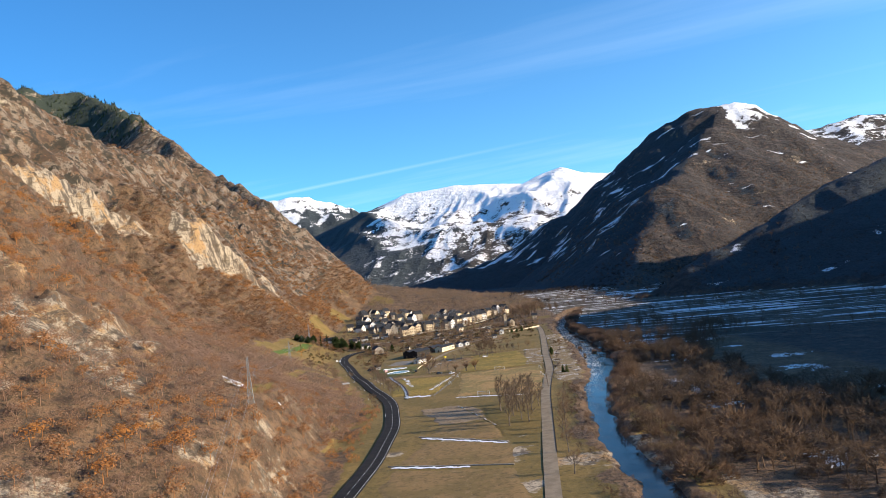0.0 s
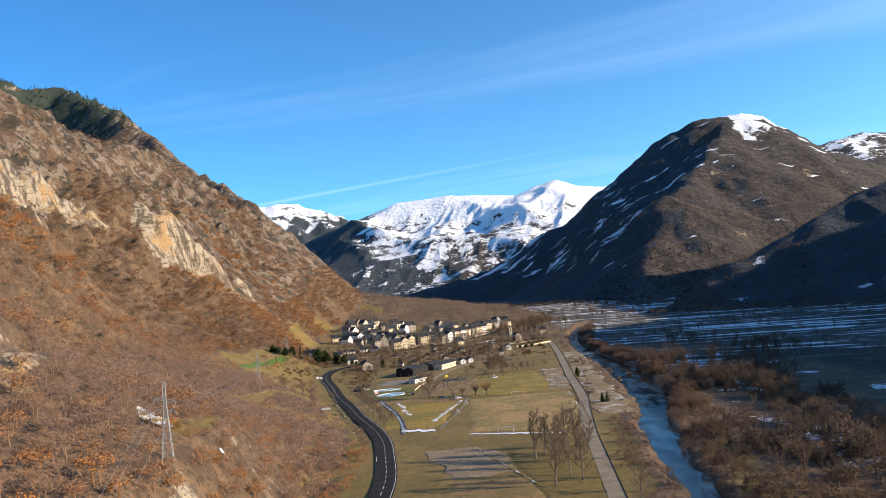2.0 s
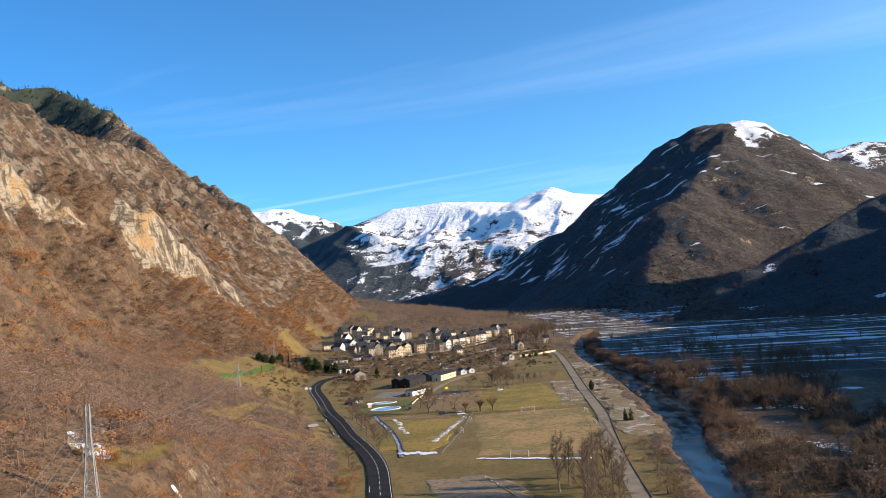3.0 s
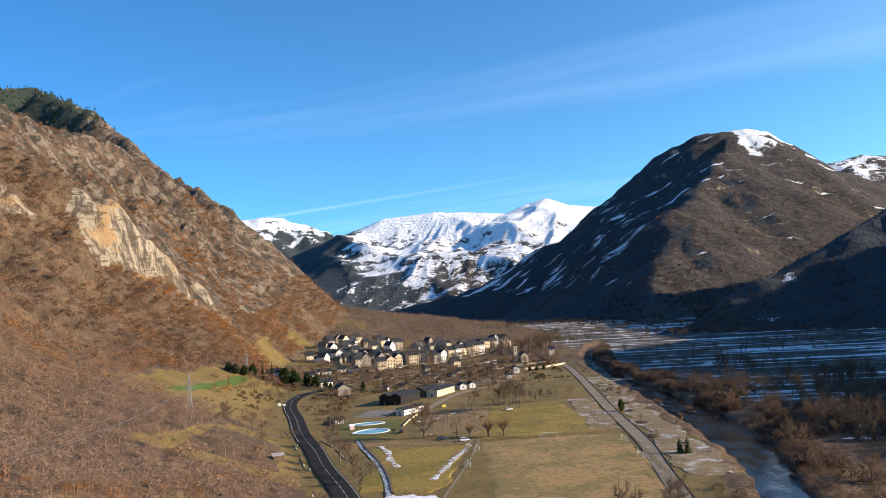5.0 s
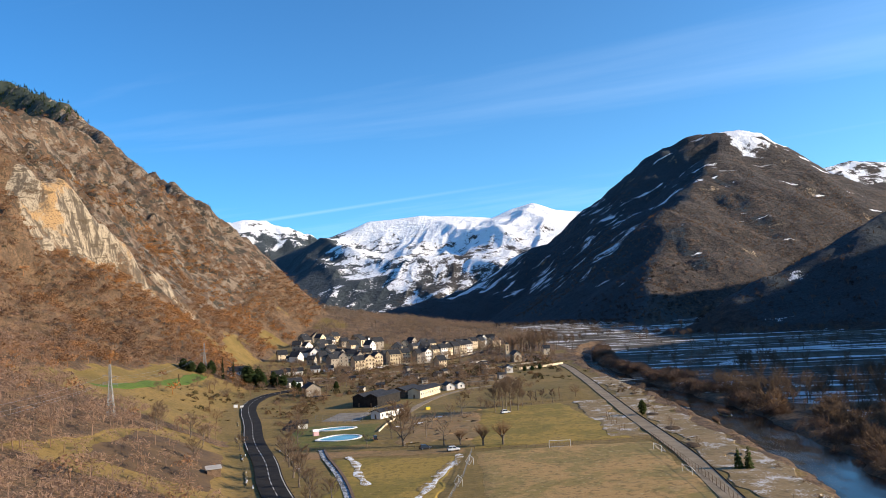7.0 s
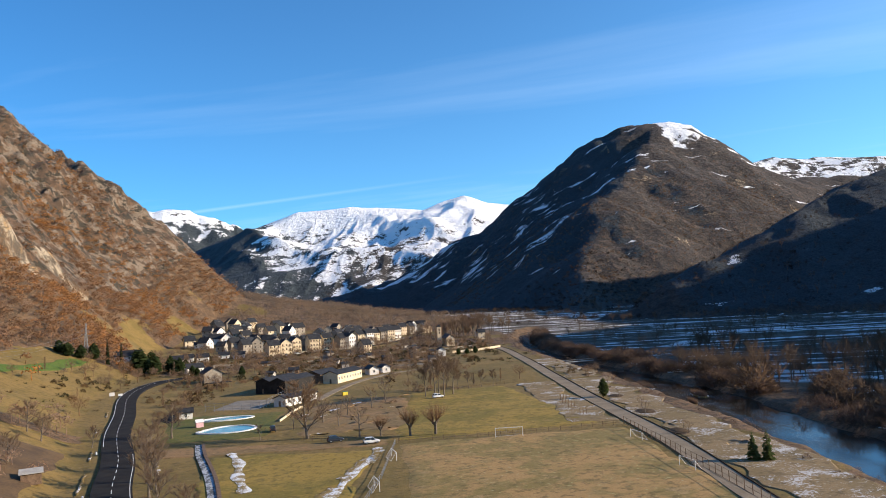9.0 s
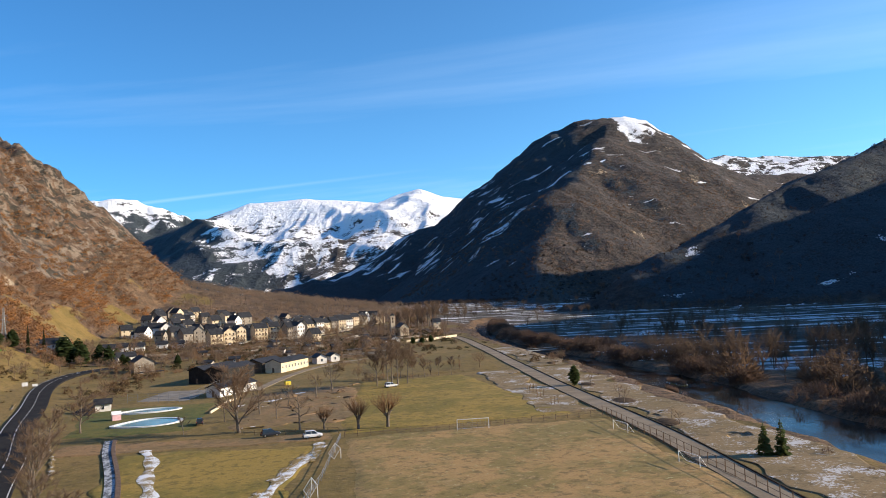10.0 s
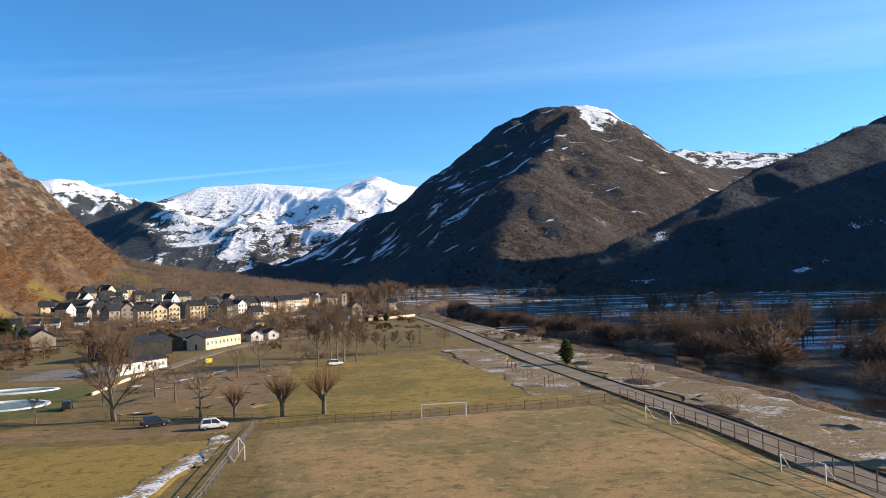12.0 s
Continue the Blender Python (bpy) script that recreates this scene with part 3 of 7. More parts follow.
class Solid:
    """Gathers boxes, tubes and sheets into one mesh."""

    def __init__(self):
        self.v, self.f = [], []

    def add(self, verts, faces):
        k = len(self.v)
        self.v += [tuple(p) for p in verts]
        self.f += [tuple(i + k for i in q) for q in faces]
        return self

    def box(self, cx, cy, cz, sx, sy, sz, rz=0.0, taper=1.0):
        c, s = math.cos(rz), math.sin(rz)
        pts = []
        for k, dz in ((1, -0.5), (taper, 0.5)):
            for dx, dy in ((-0.5, -0.5), (0.5, -0.5), (0.5, 0.5), (-0.5, 0.5)):
                px, py = dx * sx * k, dy * sy * k
                pts.append((cx + c * px - s * py, cy + s * px + c * py, cz + dz * sz))
        return self.add(pts, [(3, 2, 1, 0), (4, 5, 6, 7), (0, 1, 5, 4), (1, 2, 6, 5), (2, 3, 7, 6), (3, 0, 4, 7)])

    def tube(self, a, b, ra, rb, n=5):
        a, b = Vector(a), Vector(b)
        d = (b - a).normalized()
        u = d.cross(Vector((0, 0, 1)) if abs(d.z) < 0.9 else Vector((1, 0, 0))).normalized()
        w = d.cross(u)
        pts = [p + (u * math.cos(t) + w * math.sin(t)) * r for p, r in ((a, ra), (b, rb)) for t in (2 * math.pi * i / n for i in range(n))]
        return self.add(pts, [(i, (i + 1) % n, n + (i + 1) % n, n + i) for i in range(n)] + [tuple(range(n, 2 * n))])

    def sliver(self, a, b, w, side):
        """A twig: a long thin three-cornered blade."""
        a, b = Vector(a), Vector(b)
        s = (b - a).cross(side).normalized() * w
        return self.add([a - s, a + s, b], [(0, 1, 2)])

    def ob(self, name, material, parent=None, label="", smooth_it=False):
        o = link_mesh(name, self.v, self.f, material, parent, label)
        if smooth_it:
            o.data.shade_smooth()
        return o


def thing(name, x, y, z=None, rz=0.0, label="", category="", group="", kind=""):
    """An empty at a thing's base, to carry its parts."""
    e = new(name)
    e.empty_display_size = 0.5
    e.matrix_basis = pose(x, y, at(x, y) if z is None else z, 0, 0, rz)
    return tagged(e, label, category, group, kind)


def share(name, data, parent, loc, rz=0.0, label=""):
    """One more piece on mesh data that is already there."""
    o = new(name, data)
    o.parent = parent
    o.location = loc
    o.rotation_euler = (0, 0, rz)
    if label:
        o["label"] = label
    return o


# ---- surfaces of the built things ----
M_CREAM = plain("cream_render", (0.62, 0.50, 0.33), (0.74, 0.63, 0.45), 0.3, 0.9, 0.02)
M_WHITE = plain("white_render", (0.70, 0.68, 0.63), (0.82, 0.80, 0.76), 0.3, 0.9, 0.02)
M_STONE = plain("rubble_stone", (0.24, 0.21, 0.17), (0.40, 0.35, 0.28), 0.9, 0.95, 0.05)
M_SLATE = plain("slate_roof", (0.016, 0.017, 0.020), (0.042, 0.043, 0.046), 0.6, 0.7, 0.05, gloss=0.25)
M_DARK = plain("dark_cladding", (0.016, 0.015, 0.015), (0.036, 0.033, 0.031), 0.5, 0.8, gloss=0.2)
M_TIMBER = plain("brown_timber", (0.10, 0.06, 0.035), (0.20, 0.13, 0.08), 1.2, 0.8, 0.01)
M_METAL = plain("galvanised_steel", (0.26, 0.27, 0.28), (0.36, 0.37, 0.38), 1.5, 0.55, 0.0, 8, 0.6)
M_STEEL = plain("pale_steel", (0.20, 0.205, 0.205), (0.27, 0.275, 0.275), 1.5, 0.6)
M_WHITEPAINT = plain("white_paint", (0.72, 0.72, 0.70), (0.82, 0.82, 0.80), 2.0, 0.5)
M_CONCRETE = plain("concrete", (0.34, 0.32, 0.29), (0.48, 0.46, 0.42), 0.4, 0.9, 0.02)
M_SNOW = plain("old_snow", (0.74, 0.77, 0.82), (0.88, 0.89, 0.90), 0.5, 0.8, 0.08)
M_SOIL = plain("dark_soil", (0.060, 0.042, 0.027), (0.125, 0.088, 0.054), 0.8, 0.95, 0.08, gloss=0.1)
M_BARK = plain("grey_bark", (0.12, 0.098, 0.076), (0.23, 0.19, 0.15), 1.5, 0.95, gloss=0.2)
M_TYRE = plain("tyre_rubber", (0.015, 0.015, 0.015), (0.03, 0.03, 0.03), 3, 0.8)
M_CARWHITE = plain("white_car_paint", (0.76, 0.76, 0.76), (0.80, 0.80, 0.80), 1, 0.25)
M_CARDARK = plain("dark_car_paint", (0.02, 0.022, 0.03), (0.03, 0.032, 0.04), 1, 0.25)
M_CARRED = plain("red_car_paint", (0.30, 0.03, 0.02), (0.33, 0.035, 0.025), 1, 0.3)
M_YELLOW = plain("yellow_paint", (0.62, 0.50, 0.04), (0.72, 0.58, 0.06), 1, 0.5)
M_GREENFELT = plain("green_sheeting", (0.04, 0.13, 0.08), (0.07, 0.18, 0.11), 0.8, 0.7)


def glass_material(name, color):
    n = Nodes(name)
    n.bsdf.inputs["IOR"].default_value = 1.5
    return n.done(n.mix(n.rng(n.noise(0.6, 2), 0.4, 0.6), color, tuple(c * 1.6 for c in color)), 0.08)


M_PANE = glass_material("window_glass", (0.018, 0.022, 0.028))
M_CARGLASS = glass_material("car_glass", (0.015, 0.018, 0.02))


def twig_material(name, a, b, c):
    """Bare twigs or dry leaves, each tree in its own tone."""
    n = Nodes(name)
    t = n.attr("tone")
    col = n.mix(n.rng(t, 0.0, 0.5), a, b)
    col = n.mix(n.rng(t, 0.5, 1.0), col, c)
    col = n.mix(n.rng(n.island(), 0.0, 1.0, 0.0, 0.16), col, (0.08, 0.055, 0.038))
    n.bsdf.inputs["Specular IOR Level"].default_value = 0.1
    n.done(col, 0.9)
    thin, both = n.t.nodes.new("ShaderNodeBsdfTranslucent"), n.t.nodes.new("ShaderNodeMixShader")
    n.link(col, thin.inputs["Color"])
    both.inputs[0].default_value = 0.42
    n.link(n.bsdf.outputs[0], both.inputs[1])
    n.link(thin.outputs[0], both.inputs[2])
    n.link(both.outputs[0], n.t.nodes["Material Output"].inputs["Surface"])
    return n.m


M_FOREST = twig_material("hillside_wood", (0.355, 0.240, 0.172), (0.40, 0.212, 0.104), (0.51, 0.225, 0.064))
M_TWIGS = twig_material("bare_twigs", (0.21, 0.158, 0.115), (0.25, 0.170, 0.110), (0.32, 0.190, 0.100))
# darkened wood tones: the hillside's shade is put into the colour
M_SHADEWOOD = twig_material("shade_toned_wood", (0.034, 0.031, 0.028), (0.064, 0.050, 0.040), (0.14, 0.095, 0.066))
M_GREYWOOD = twig_material("grey_wood", (0.235, 0.180, 0.132), (0.295, 0.215, 0.150), (0.36, 0.240, 0.155))
M_WILLOW = twig_material("willow_shoots", (0.125, 0.094, 0.074), (0.175, 0.120, 0.088), (0.225, 0.142, 0.098))
M_UPWOOD = twig_material("upper_wood", (0.21, 0.138, 0.092), (0.27, 0.152, 0.082), (0.37, 0.180, 0.066))
M_BANKWOOD = twig_material("bank_wood", (0.135, 0.100, 0.072), (0.18, 0.120, 0.078), (0.23, 0.140, 0.080))
M_SCRUB = twig_material("crag_scrub", (0.055, 0.060, 0.028), (0.12, 0.085, 0.045), (0.22, 0.135, 0.07))
M_NEEDLES = twig_material("conifer_needles", (0.028, 0.046, 0.018), (0.060, 0.090, 0.030), (0.125, 0.155, 0.050))


# ---- trees ----
def limb_points(rnd, a, direction, length, bend, n=3):
    pts, p, d = [Vector(a)], Vector(a), Vector(direction).normalized()
    for _ in range(n):
        d = (d + Vector((rnd.uniform(-1, 1), rnd.uniform(-1, 1), rnd.uniform(-0.3, 1))) * bend).normalized()
        p = p + d * (length / n)
        pts.append(p)
    return pts, d


def bare_tree(seed, h, spread, limbs=7, forks=4, twigs=14, trunk_h=0.3, droop=0.0, up=1.0, twig=0.13):
    """Trunk with limbs, and a crown of fine twigs, both standing at the origin."""
    rnd = random.Random(seed)
    wood, crown = Solid(), Solid()
    r = h * (0.022 if up < 1.55 else 0.0125)
    top = Vector((rnd.uniform(-0.3, 0.3), rnd.uniform(-0.3, 0.3), h * trunk_h))
    wood.tube((0, 0, -0.3), top, r * 1.35, r, 7)
    lead, _ = limb_points(rnd, top, (rnd.uniform(-0.1, 0.1), rnd.uniform(-0.1, 0.1), 1), h * (0.93 - trunk_h) * min(1, up), 0.1, 4)
    for i in range(4):
        wood.tube(lead[i], lead[i + 1], r * (1 - 0.22 * i), r * (0.78 - 0.22 * i), 5)
    for i in range(limbs):
        t = (i + rnd.random() * 0.6) / limbs
        base = lead[0].lerp(lead[3], t * 0.95)
        ang = i * 2.4 + rnd.uniform(-0.4, 0.4)
        rise = rnd.uniform(0.45, 0.9) * up
        out = Vector((math.cos(ang), math.sin(ang), rise))
        length = spread * (1.05 - 0.45 * t) * rnd.uniform(0.8, 1.15)
        pts, d = limb_points(rnd, base, out, length, 0.22, 3)
        rr = r * 0.5 * (1.1 - 0.6 * t)
        for k in range(3):
            wood.tube(pts[k], pts[k + 1], rr * (1 - 0.28 * k), rr * (0.72 - 0.28 * k), 4)
        for j in range(forks):
            b = pts[0].lerp(pts[3], 0.35 + 0.65 * j / max(1, forks - 1))
            d2 = (d + Vector((rnd.uniform(-1, 1), rnd.uniform(-1, 1), rnd.uniform(-0.2, 1.0) - droop))).normalized()
            e = b + d2 * length * rnd.uniform(0.35, 0.6)
            wood.tube(b, e, rr * 0.35, rr * 0.12, 3)
            for q in range(twigs):
                s = b.lerp(e, rnd.uniform(0.15, 1.0))
                d3 = (d2 * 0.8 + Vector((rnd.uniform(-1, 1), rnd.uniform(-1, 1), rnd.uniform(-0.5, 1.0) - droop))).normalized()
                ln = h * twig * rnd.uniform(0.5, 1.1)
                crown.sliver(s, s + d3 * ln, h * 0.0015 + 0.009, Vector((rnd.uniform(-1, 1), rnd.uniform(-1, 1), rnd.uniform(-1, 1))))
    return wood, crown


def set_tone(ob, v):
    me_ = ob.data
    a_ = me_.attributes.new("tone", "FLOAT", "POINT")
    a_.data.foreach_set("value", np.full(len(me_.vertices), v, np.float32) if np.isscalar(v) else np.asarray(v, np.float32))


def plant_bare(name, x, y, seed, h, spread, label, category="tree", tone=0.4, group="", **kw):
    t = thing(name, x, y, None, 0, label, category, group)
    wood, crown = bare_tree(seed, h, spread, **kw)
    wood.ob("trunk", M_BARK, t)
    set_tone(crown.ob("crown", M_TWIGS, t), tone)
    return t


def conifer(seed, h, width, layers=16, per=22, skirt=0.08, bushy=False):
    rnd = random.Random(seed)
    wood, crown = Solid(), Solid()
    wood.tube((0, 0, -0.3), (0, 0, h * 0.97), h * 0.022 + 0.05, 0.02, 6)
    for i in range(layers):
        t = i / (layers - 1)
        z = h * (skirt + (0.97 - skirt) * t)
        rad = width * ((1 - t) ** 0.75 if skirt < 0.05 or not bushy else math.sin(math.pi * (0.12 + 0.86 * t)) ** 0.7) * rnd.uniform(0.75, 1.15) + 0.12
        for j in range(per):
            a = rnd.uniform(0, 6.283)
            rr = rad * rnd.uniform(0.55, 1.1)
            tip = Vector((math.cos(a) * rr, math.sin(a) * rr, z - rr * 0.22 + rnd.uniform(-0.2, 0.25)))
            root = Vector((tip.x * 0.1, tip.y * 0.1, z + rnd.uniform(0, 0.25)))
            mid = root.lerp(tip, 0.62)
            s = Vector((-math.sin(a), math.cos(a), rnd.uniform(-0.6, 0.6))).normalized() * (rr * 0.26 + 0.10)
            crown.add([root, mid - s, tip, mid + s + Vector((0, 0, 0.12))], [(0, 1, 2), (0, 2, 3)])
    return wood, crown


def plant_conifer(name, x, y, seed, h, width, label, tone=0.4, group="", **kw):
    t = thing(name, x, y, None, 0, label, "tree", group)
    wood, crown = conifer(seed, h, width, **kw)
    wood.ob("trunk", M_BARK, t)
    set_tone(crown.ob("crown", M_NEEDLES, t), tone)
    return t


# ---- woods: many trees joined ----
def wood_template(seed, kind):
    rnd = random.Random(seed)
    s = Solid()
    if kind in ("russet", "bare", "oak", "haze"):     # lobed crown of dry leaves, or of a haze of fine twigs
        s.tube((0, 0, -0.05), (rnd.uniform(-0.04, 0.04), rnd.uniform(-0.04, 0.04), 0.45), 0.022, 0.012, 3)
        lobes = [(Vector((0, 0, 0.68)), 0.30)]
        for k in range(6):
            a = k * 1.05 + rnd.uniform(-0.3, 0.3)
            lobes.append((Vector((math.cos(a) * 0.22, math.sin(a) * 0.22, rnd.uniform(0.42, 0.72))), rnd.uniform(0.14, 0.23)))
        leafy, fine = kind in ("russet", "oak"), 0.72 if kind in ("oak", "haze") else 1.0
        for _ in range(int((92 if leafy else 104) * (1.75 if fine < 1 else 0.8))):
            c, r = lobes[int(rnd.random() ** 1.3 * 7)]
            a, z = rnd.uniform(0, 6.283), rnd.uniform(-0.4, 1.0)
            o = Vector((math.cos(a) * math.sqrt(1 - z * z), math.sin(a) * math.sqrt(1 - z * z), z))
            p = c + o * r * rnd.uniform(0.75, 1.1)
            w = (o + Vector((rnd.uniform(-1, 1), rnd.uniform(-1, 1), rnd.uniform(-1, 1))) * (0.28 if leafy else 0.35)).normalized()
            d = w.cross(Vector((rnd.uniform(-1, 1), rnd.uniform(-1, 1), rnd.uniform(-1, 1)))).normalized()
            e = w.cross(d) * (rnd.uniform(0.045, 0.075) if leafy else rnd.uniform(0.07, 0.13))
            d, e = d * fine * (rnd.uniform(0.035, 0.060) if leafy else rnd.uniform(0.010, 0.020)), e * fine
            s.add([p - d - e * 0.5, p + d - e * 0.5, p + e], [(0, 1, 2)])
    elif kind == "tall":           # poplar or alder: narrow, upright
        s.tube((0, 0, -0.05), (0, 0, 0.85), 0.014, 0.004, 3)
        for _ in range(60):
            a = rnd.uniform(0, 6.283)
            z0 = rnd.uniform(0.15, 0.8)
            d = Vector((math.cos(a) * 0.42, math.sin(a) * 0.42, rnd.uniform(0.7, 1.3))).normalized()
            s.sliver((0, 0, z0), Vector((0, 0, z0)) + d * rnd.uniform(0.14, 0.36) * (1.2 - 0.6 * z0), 0.009, Vector((rnd.uniform(-1, 1), rnd.uniform(-1, 1), 0.2)))
    elif kind == "bush":
        for _ in range(44):
            a = rnd.uniform(0, 6.283)
            d = Vector((math.cos(a), math.sin(a), rnd.uniform(0.3, 2.2))).normalized()
            p = Vector((math.cos(a), math.sin(a), 0)) * rnd.uniform(0, 0.35)
            s.sliver(p, p + d * rnd.uniform(0.5, 0.95), 0.035, Vector((rnd.uniform(-1, 1), rnd.uniform(-1, 1), 0.2)))
    elif kind == "shrub":          # round leafless bush: a dome of short fine twigs
        for _ in range(230):
            a, z = rnd.uniform(0, 6.283), rnd.uniform(0.0, 1.0)
            o = Vector((math.cos(a) * math.sqrt(1 - z * z), math.sin(a) * math.sqrt(1 - z * z), z))
            p = Vector((o.x * 0.50, o.y * 0.50, 0.12 + o.z * 0.62)) * rnd.uniform(0.62, 1.0) + Vector((0, 0, rnd.uniform(-0.1, 0.02)))
            d = (o + Vector((rnd.uniform(-1, 1), rnd.uniform(-1, 1), rnd.uniform(-0.3, 1))) * 0.45).normalized()
            s.sliver(p - d * 0.05, p + d * rnd.uniform(0.08, 0.17), 0.014, Vector((rnd.uniform(-1, 1), rnd.uniform(-1, 1), 0.2)))
    elif kind == "dome":           # dense rounded willow bush
        for _ in range(430):
            a, z = rnd.uniform(0, 6.283), rnd.uniform(0.0, 1.0)
            o = Vector((math.cos(a) * math.sqrt(1 - z * z), math.sin(a) * math.sqrt(1 - z * z), z))
            k = 1.0 + 0.12 * math.sin(3 * a + seed) + 0.08 * math.sin(7 * a + 5 * z)
            p = Vector((o.x * 0.55 * k, o.y * 0.55 * k, o.z * 0.80 * k)) * rnd.uniform(0.72, 1.0)
            w = (o + Vector((rnd.uniform(-1, 1), rnd.uniform(-1, 1), rnd.uniform(-0.2, 1))) * 0.55).normalized()
            d = w.cross(Vector((rnd.uniform(-1, 1), rnd.uniform(-1, 1), rnd.uniform(-1, 1)))).normalized() * rnd.uniform(0.016, 0.030)
            s.add([p - d - w * 0.07, p + d - w * 0.07, p + w * rnd.uniform(0.06, 0.12)], [(0, 1, 2)])
    elif kind == "airy":           # round leafless crown of fine twigs
        top = Vector((rnd.uniform(-0.05, 0.05), rnd.uniform(-0.05, 0.05), 0.42))
        s.tube((0, 0, -0.05), top, 0.020, 0.013, 4)
        for k in range(7):
            a = 0.9 * k + rnd.uniform(-0.3, 0.3)
            s.tube(top * rnd.uniform(0.6, 1.0), top + Vector((math.cos(a) * 0.2, math.sin(a) * 0.2, rnd.uniform(0.12, 0.42))), 0.009, 0.004, 3)
        for _ in range(195):
            a, z, u = rnd.uniform(0, 6.283), rnd.uniform(-0.75, 1.0), rnd.random() ** 0.45
            r = math.sqrt(max(0.0, 1 - z * z)) * u
            p = Vector((math.cos(a) * r * 0.34, math.sin(a) * r * 0.34, 0.62 + z * 0.34 * u))
            d = (Vector((p.x, p.y, (p.z - 0.3) * 0.8)).normalized() + Vector((rnd.uniform(-1, 1), rnd.uniform(-1, 1), rnd.uniform(-0.4, 1))) * 0.6).normalized()
            s.sliver(p - d * 0.08, p + d * rnd.uniform(0.06, 0.14), 0.0068, Vector((rnd.uniform(-1, 1), rnd.uniform(-1, 1), 0.2)))
    elif kind == "wisp":           # tall leafless tree: rising limbs and a cloud of hair-fine twigs
        s.tube((0, 0, -0.05), (0, 0, 0.5), 0.016, 0.009, 4)
        for k in range(9):
            a, z0 = 2.4 * k + rnd.uniform(-0.3, 0.3), rnd.uniform(0.16, 0.5)
            out = rnd.uniform(0.10, 0.26)
            tip = Vector((math.cos(a) * out, math.sin(a) * out, min(0.97, z0 + rnd.uniform(0.32, 0.5))))
            root = Vector((0, 0, z0))
            s.tube(root, root.lerp(tip, 0.8), 0.007, 0.003, 3)
            for _ in range(24):
                p = root.lerp(tip, rnd.uniform(0.25, 1.0))
                d = Vector((math.cos(a) * 0.4 + rnd.uniform(-0.8, 0.8), math.sin(a) * 0.4 + rnd.uniform(-0.8, 0.8), rnd.uniform(0.1, 1.3))).normalized()
                s.sliver(p, p + d * rnd.uniform(0.09, 0.19), 0.0042, Vector((rnd.uniform(-1, 1), rnd.uniform(-1, 1), 0.2)))
    elif kind == "tuft":           # round crown seen from afar
        for _ in range(52):
            a, z = rnd.uniform(0, 6.283), rnd.uniform(-0.25, 1.0)
            o = Vector((math.cos(a) * math.sqrt(max(0, 1 - z * z)), math.sin(a) * math.sqrt(max(0, 1 - z * z)), z))
            p = Vector((0, 0, 0.52)) + Vector((o.x * 0.40, o.y * 0.40, o.z * 0.42)) * rnd.uniform(0.72, 1.06)
            w = (o + Vector((rnd.uniform(-1, 1), rnd.uniform(-1, 1), rnd.uniform(-1, 1))) * 0.55).normalized()
            d = w.cross(Vector((rnd.uniform(-1, 1), rnd.uniform(-1, 1), rnd.uniform(-1, 1)))).normalized() * rnd.uniform(0.055, 0.105)
            e = w.cross(d) * rnd.uniform(0.7, 1.1)
            s.add([p - d - e * 0.4, p + d - e * 0.4, p + e], [(0, 1, 2)])
        s.tube((0, 0, -0.05), (0, 0, 0.3), 0.03, 0.02, 3)
    else:                          # conifer, far
        for i in range(7):
            z = 0.1 + 0.13 * i
            r = 0.26 * (1 - z)
            for j in range(5):
                a = rnd.uniform(0, 6.283)
                t = Vector((math.cos(a) * r, math.sin(a) * r, z - 0.08))
                sd = Vector((-math.sin(a), math.cos(a), 0)) * r * 0.5
                s.add([(0, 0, z + 0.12), t - sd, t + sd], [(0, 1, 2)])
    tri = []
    for q in s.f:
        for i in range(1, len(q) - 1):
            tri.append((q[0], q[i], q[i + 1]))
    return np.array([tuple(p) for p in s.v], np.float32), np.array(tri, np.int64)


TEMPLATES = {k: [wood_template(100 + 7 * i, k) for i in range(6)] for k in ("russet", "bare", "oak", "haze", "tall", "wisp", "bush", "airy", "shrub", "dome", "tuft", "fir")}


def wood(name, xs, ys, sizes, kinds, tones, material, label, category, widen=1.0, sink=0.2):
    """One joined mesh of many trees, standing on the ground."""
    zs = height(xs, ys) - sink
    rng = np.random.default_rng(len(xs))
    V, T, A, k = [], [], [], 0
    for i in range(len(xs)):
        v, t = TEMPLATES[kinds[i]][int(rng.integers(6))]
        a = rng.uniform(0, 6.283)
        c, s_ = math.cos(a) * sizes[i] * widen, math.sin(a) * sizes[i] * widen
        w = np.empty_like(v)
        w[:, 0] = xs[i] + c * v[:, 0] - s_ * v[:, 1]
        w[:, 1] = ys[i] + s_ * v[:, 0] + c * v[:, 1]
        w[:, 2] = zs[i] + sizes[i] * v[:, 2]
        V.append(w)
        T.append(t + k)
        A.append(np.full(len(v), tones[i], np.float32))
        k += len(v)
    V, T, A = np.concatenate(V), np.concatenate(T), np.concatenate(A)
    m = bpy.data.meshes.new(name)
    m.vertices.add(len(V))
    m.vertices.foreach_set("co", V.ravel())
    m.loops.add(T.size)
    m.loops.foreach_set("vertex_index", T.ravel())
    m.polygons.add(len(T))
    m.polygons.foreach_set("loop_start", np.arange(0, T.size, 3))
    m.polygons.foreach_set("loop_total", np.full(len(T), 3))
    m.update()
    m.materials.append(material)
    o = tagged(new(name, m), label, category, kind="stuff")
    set_tone(o, A)
    return o


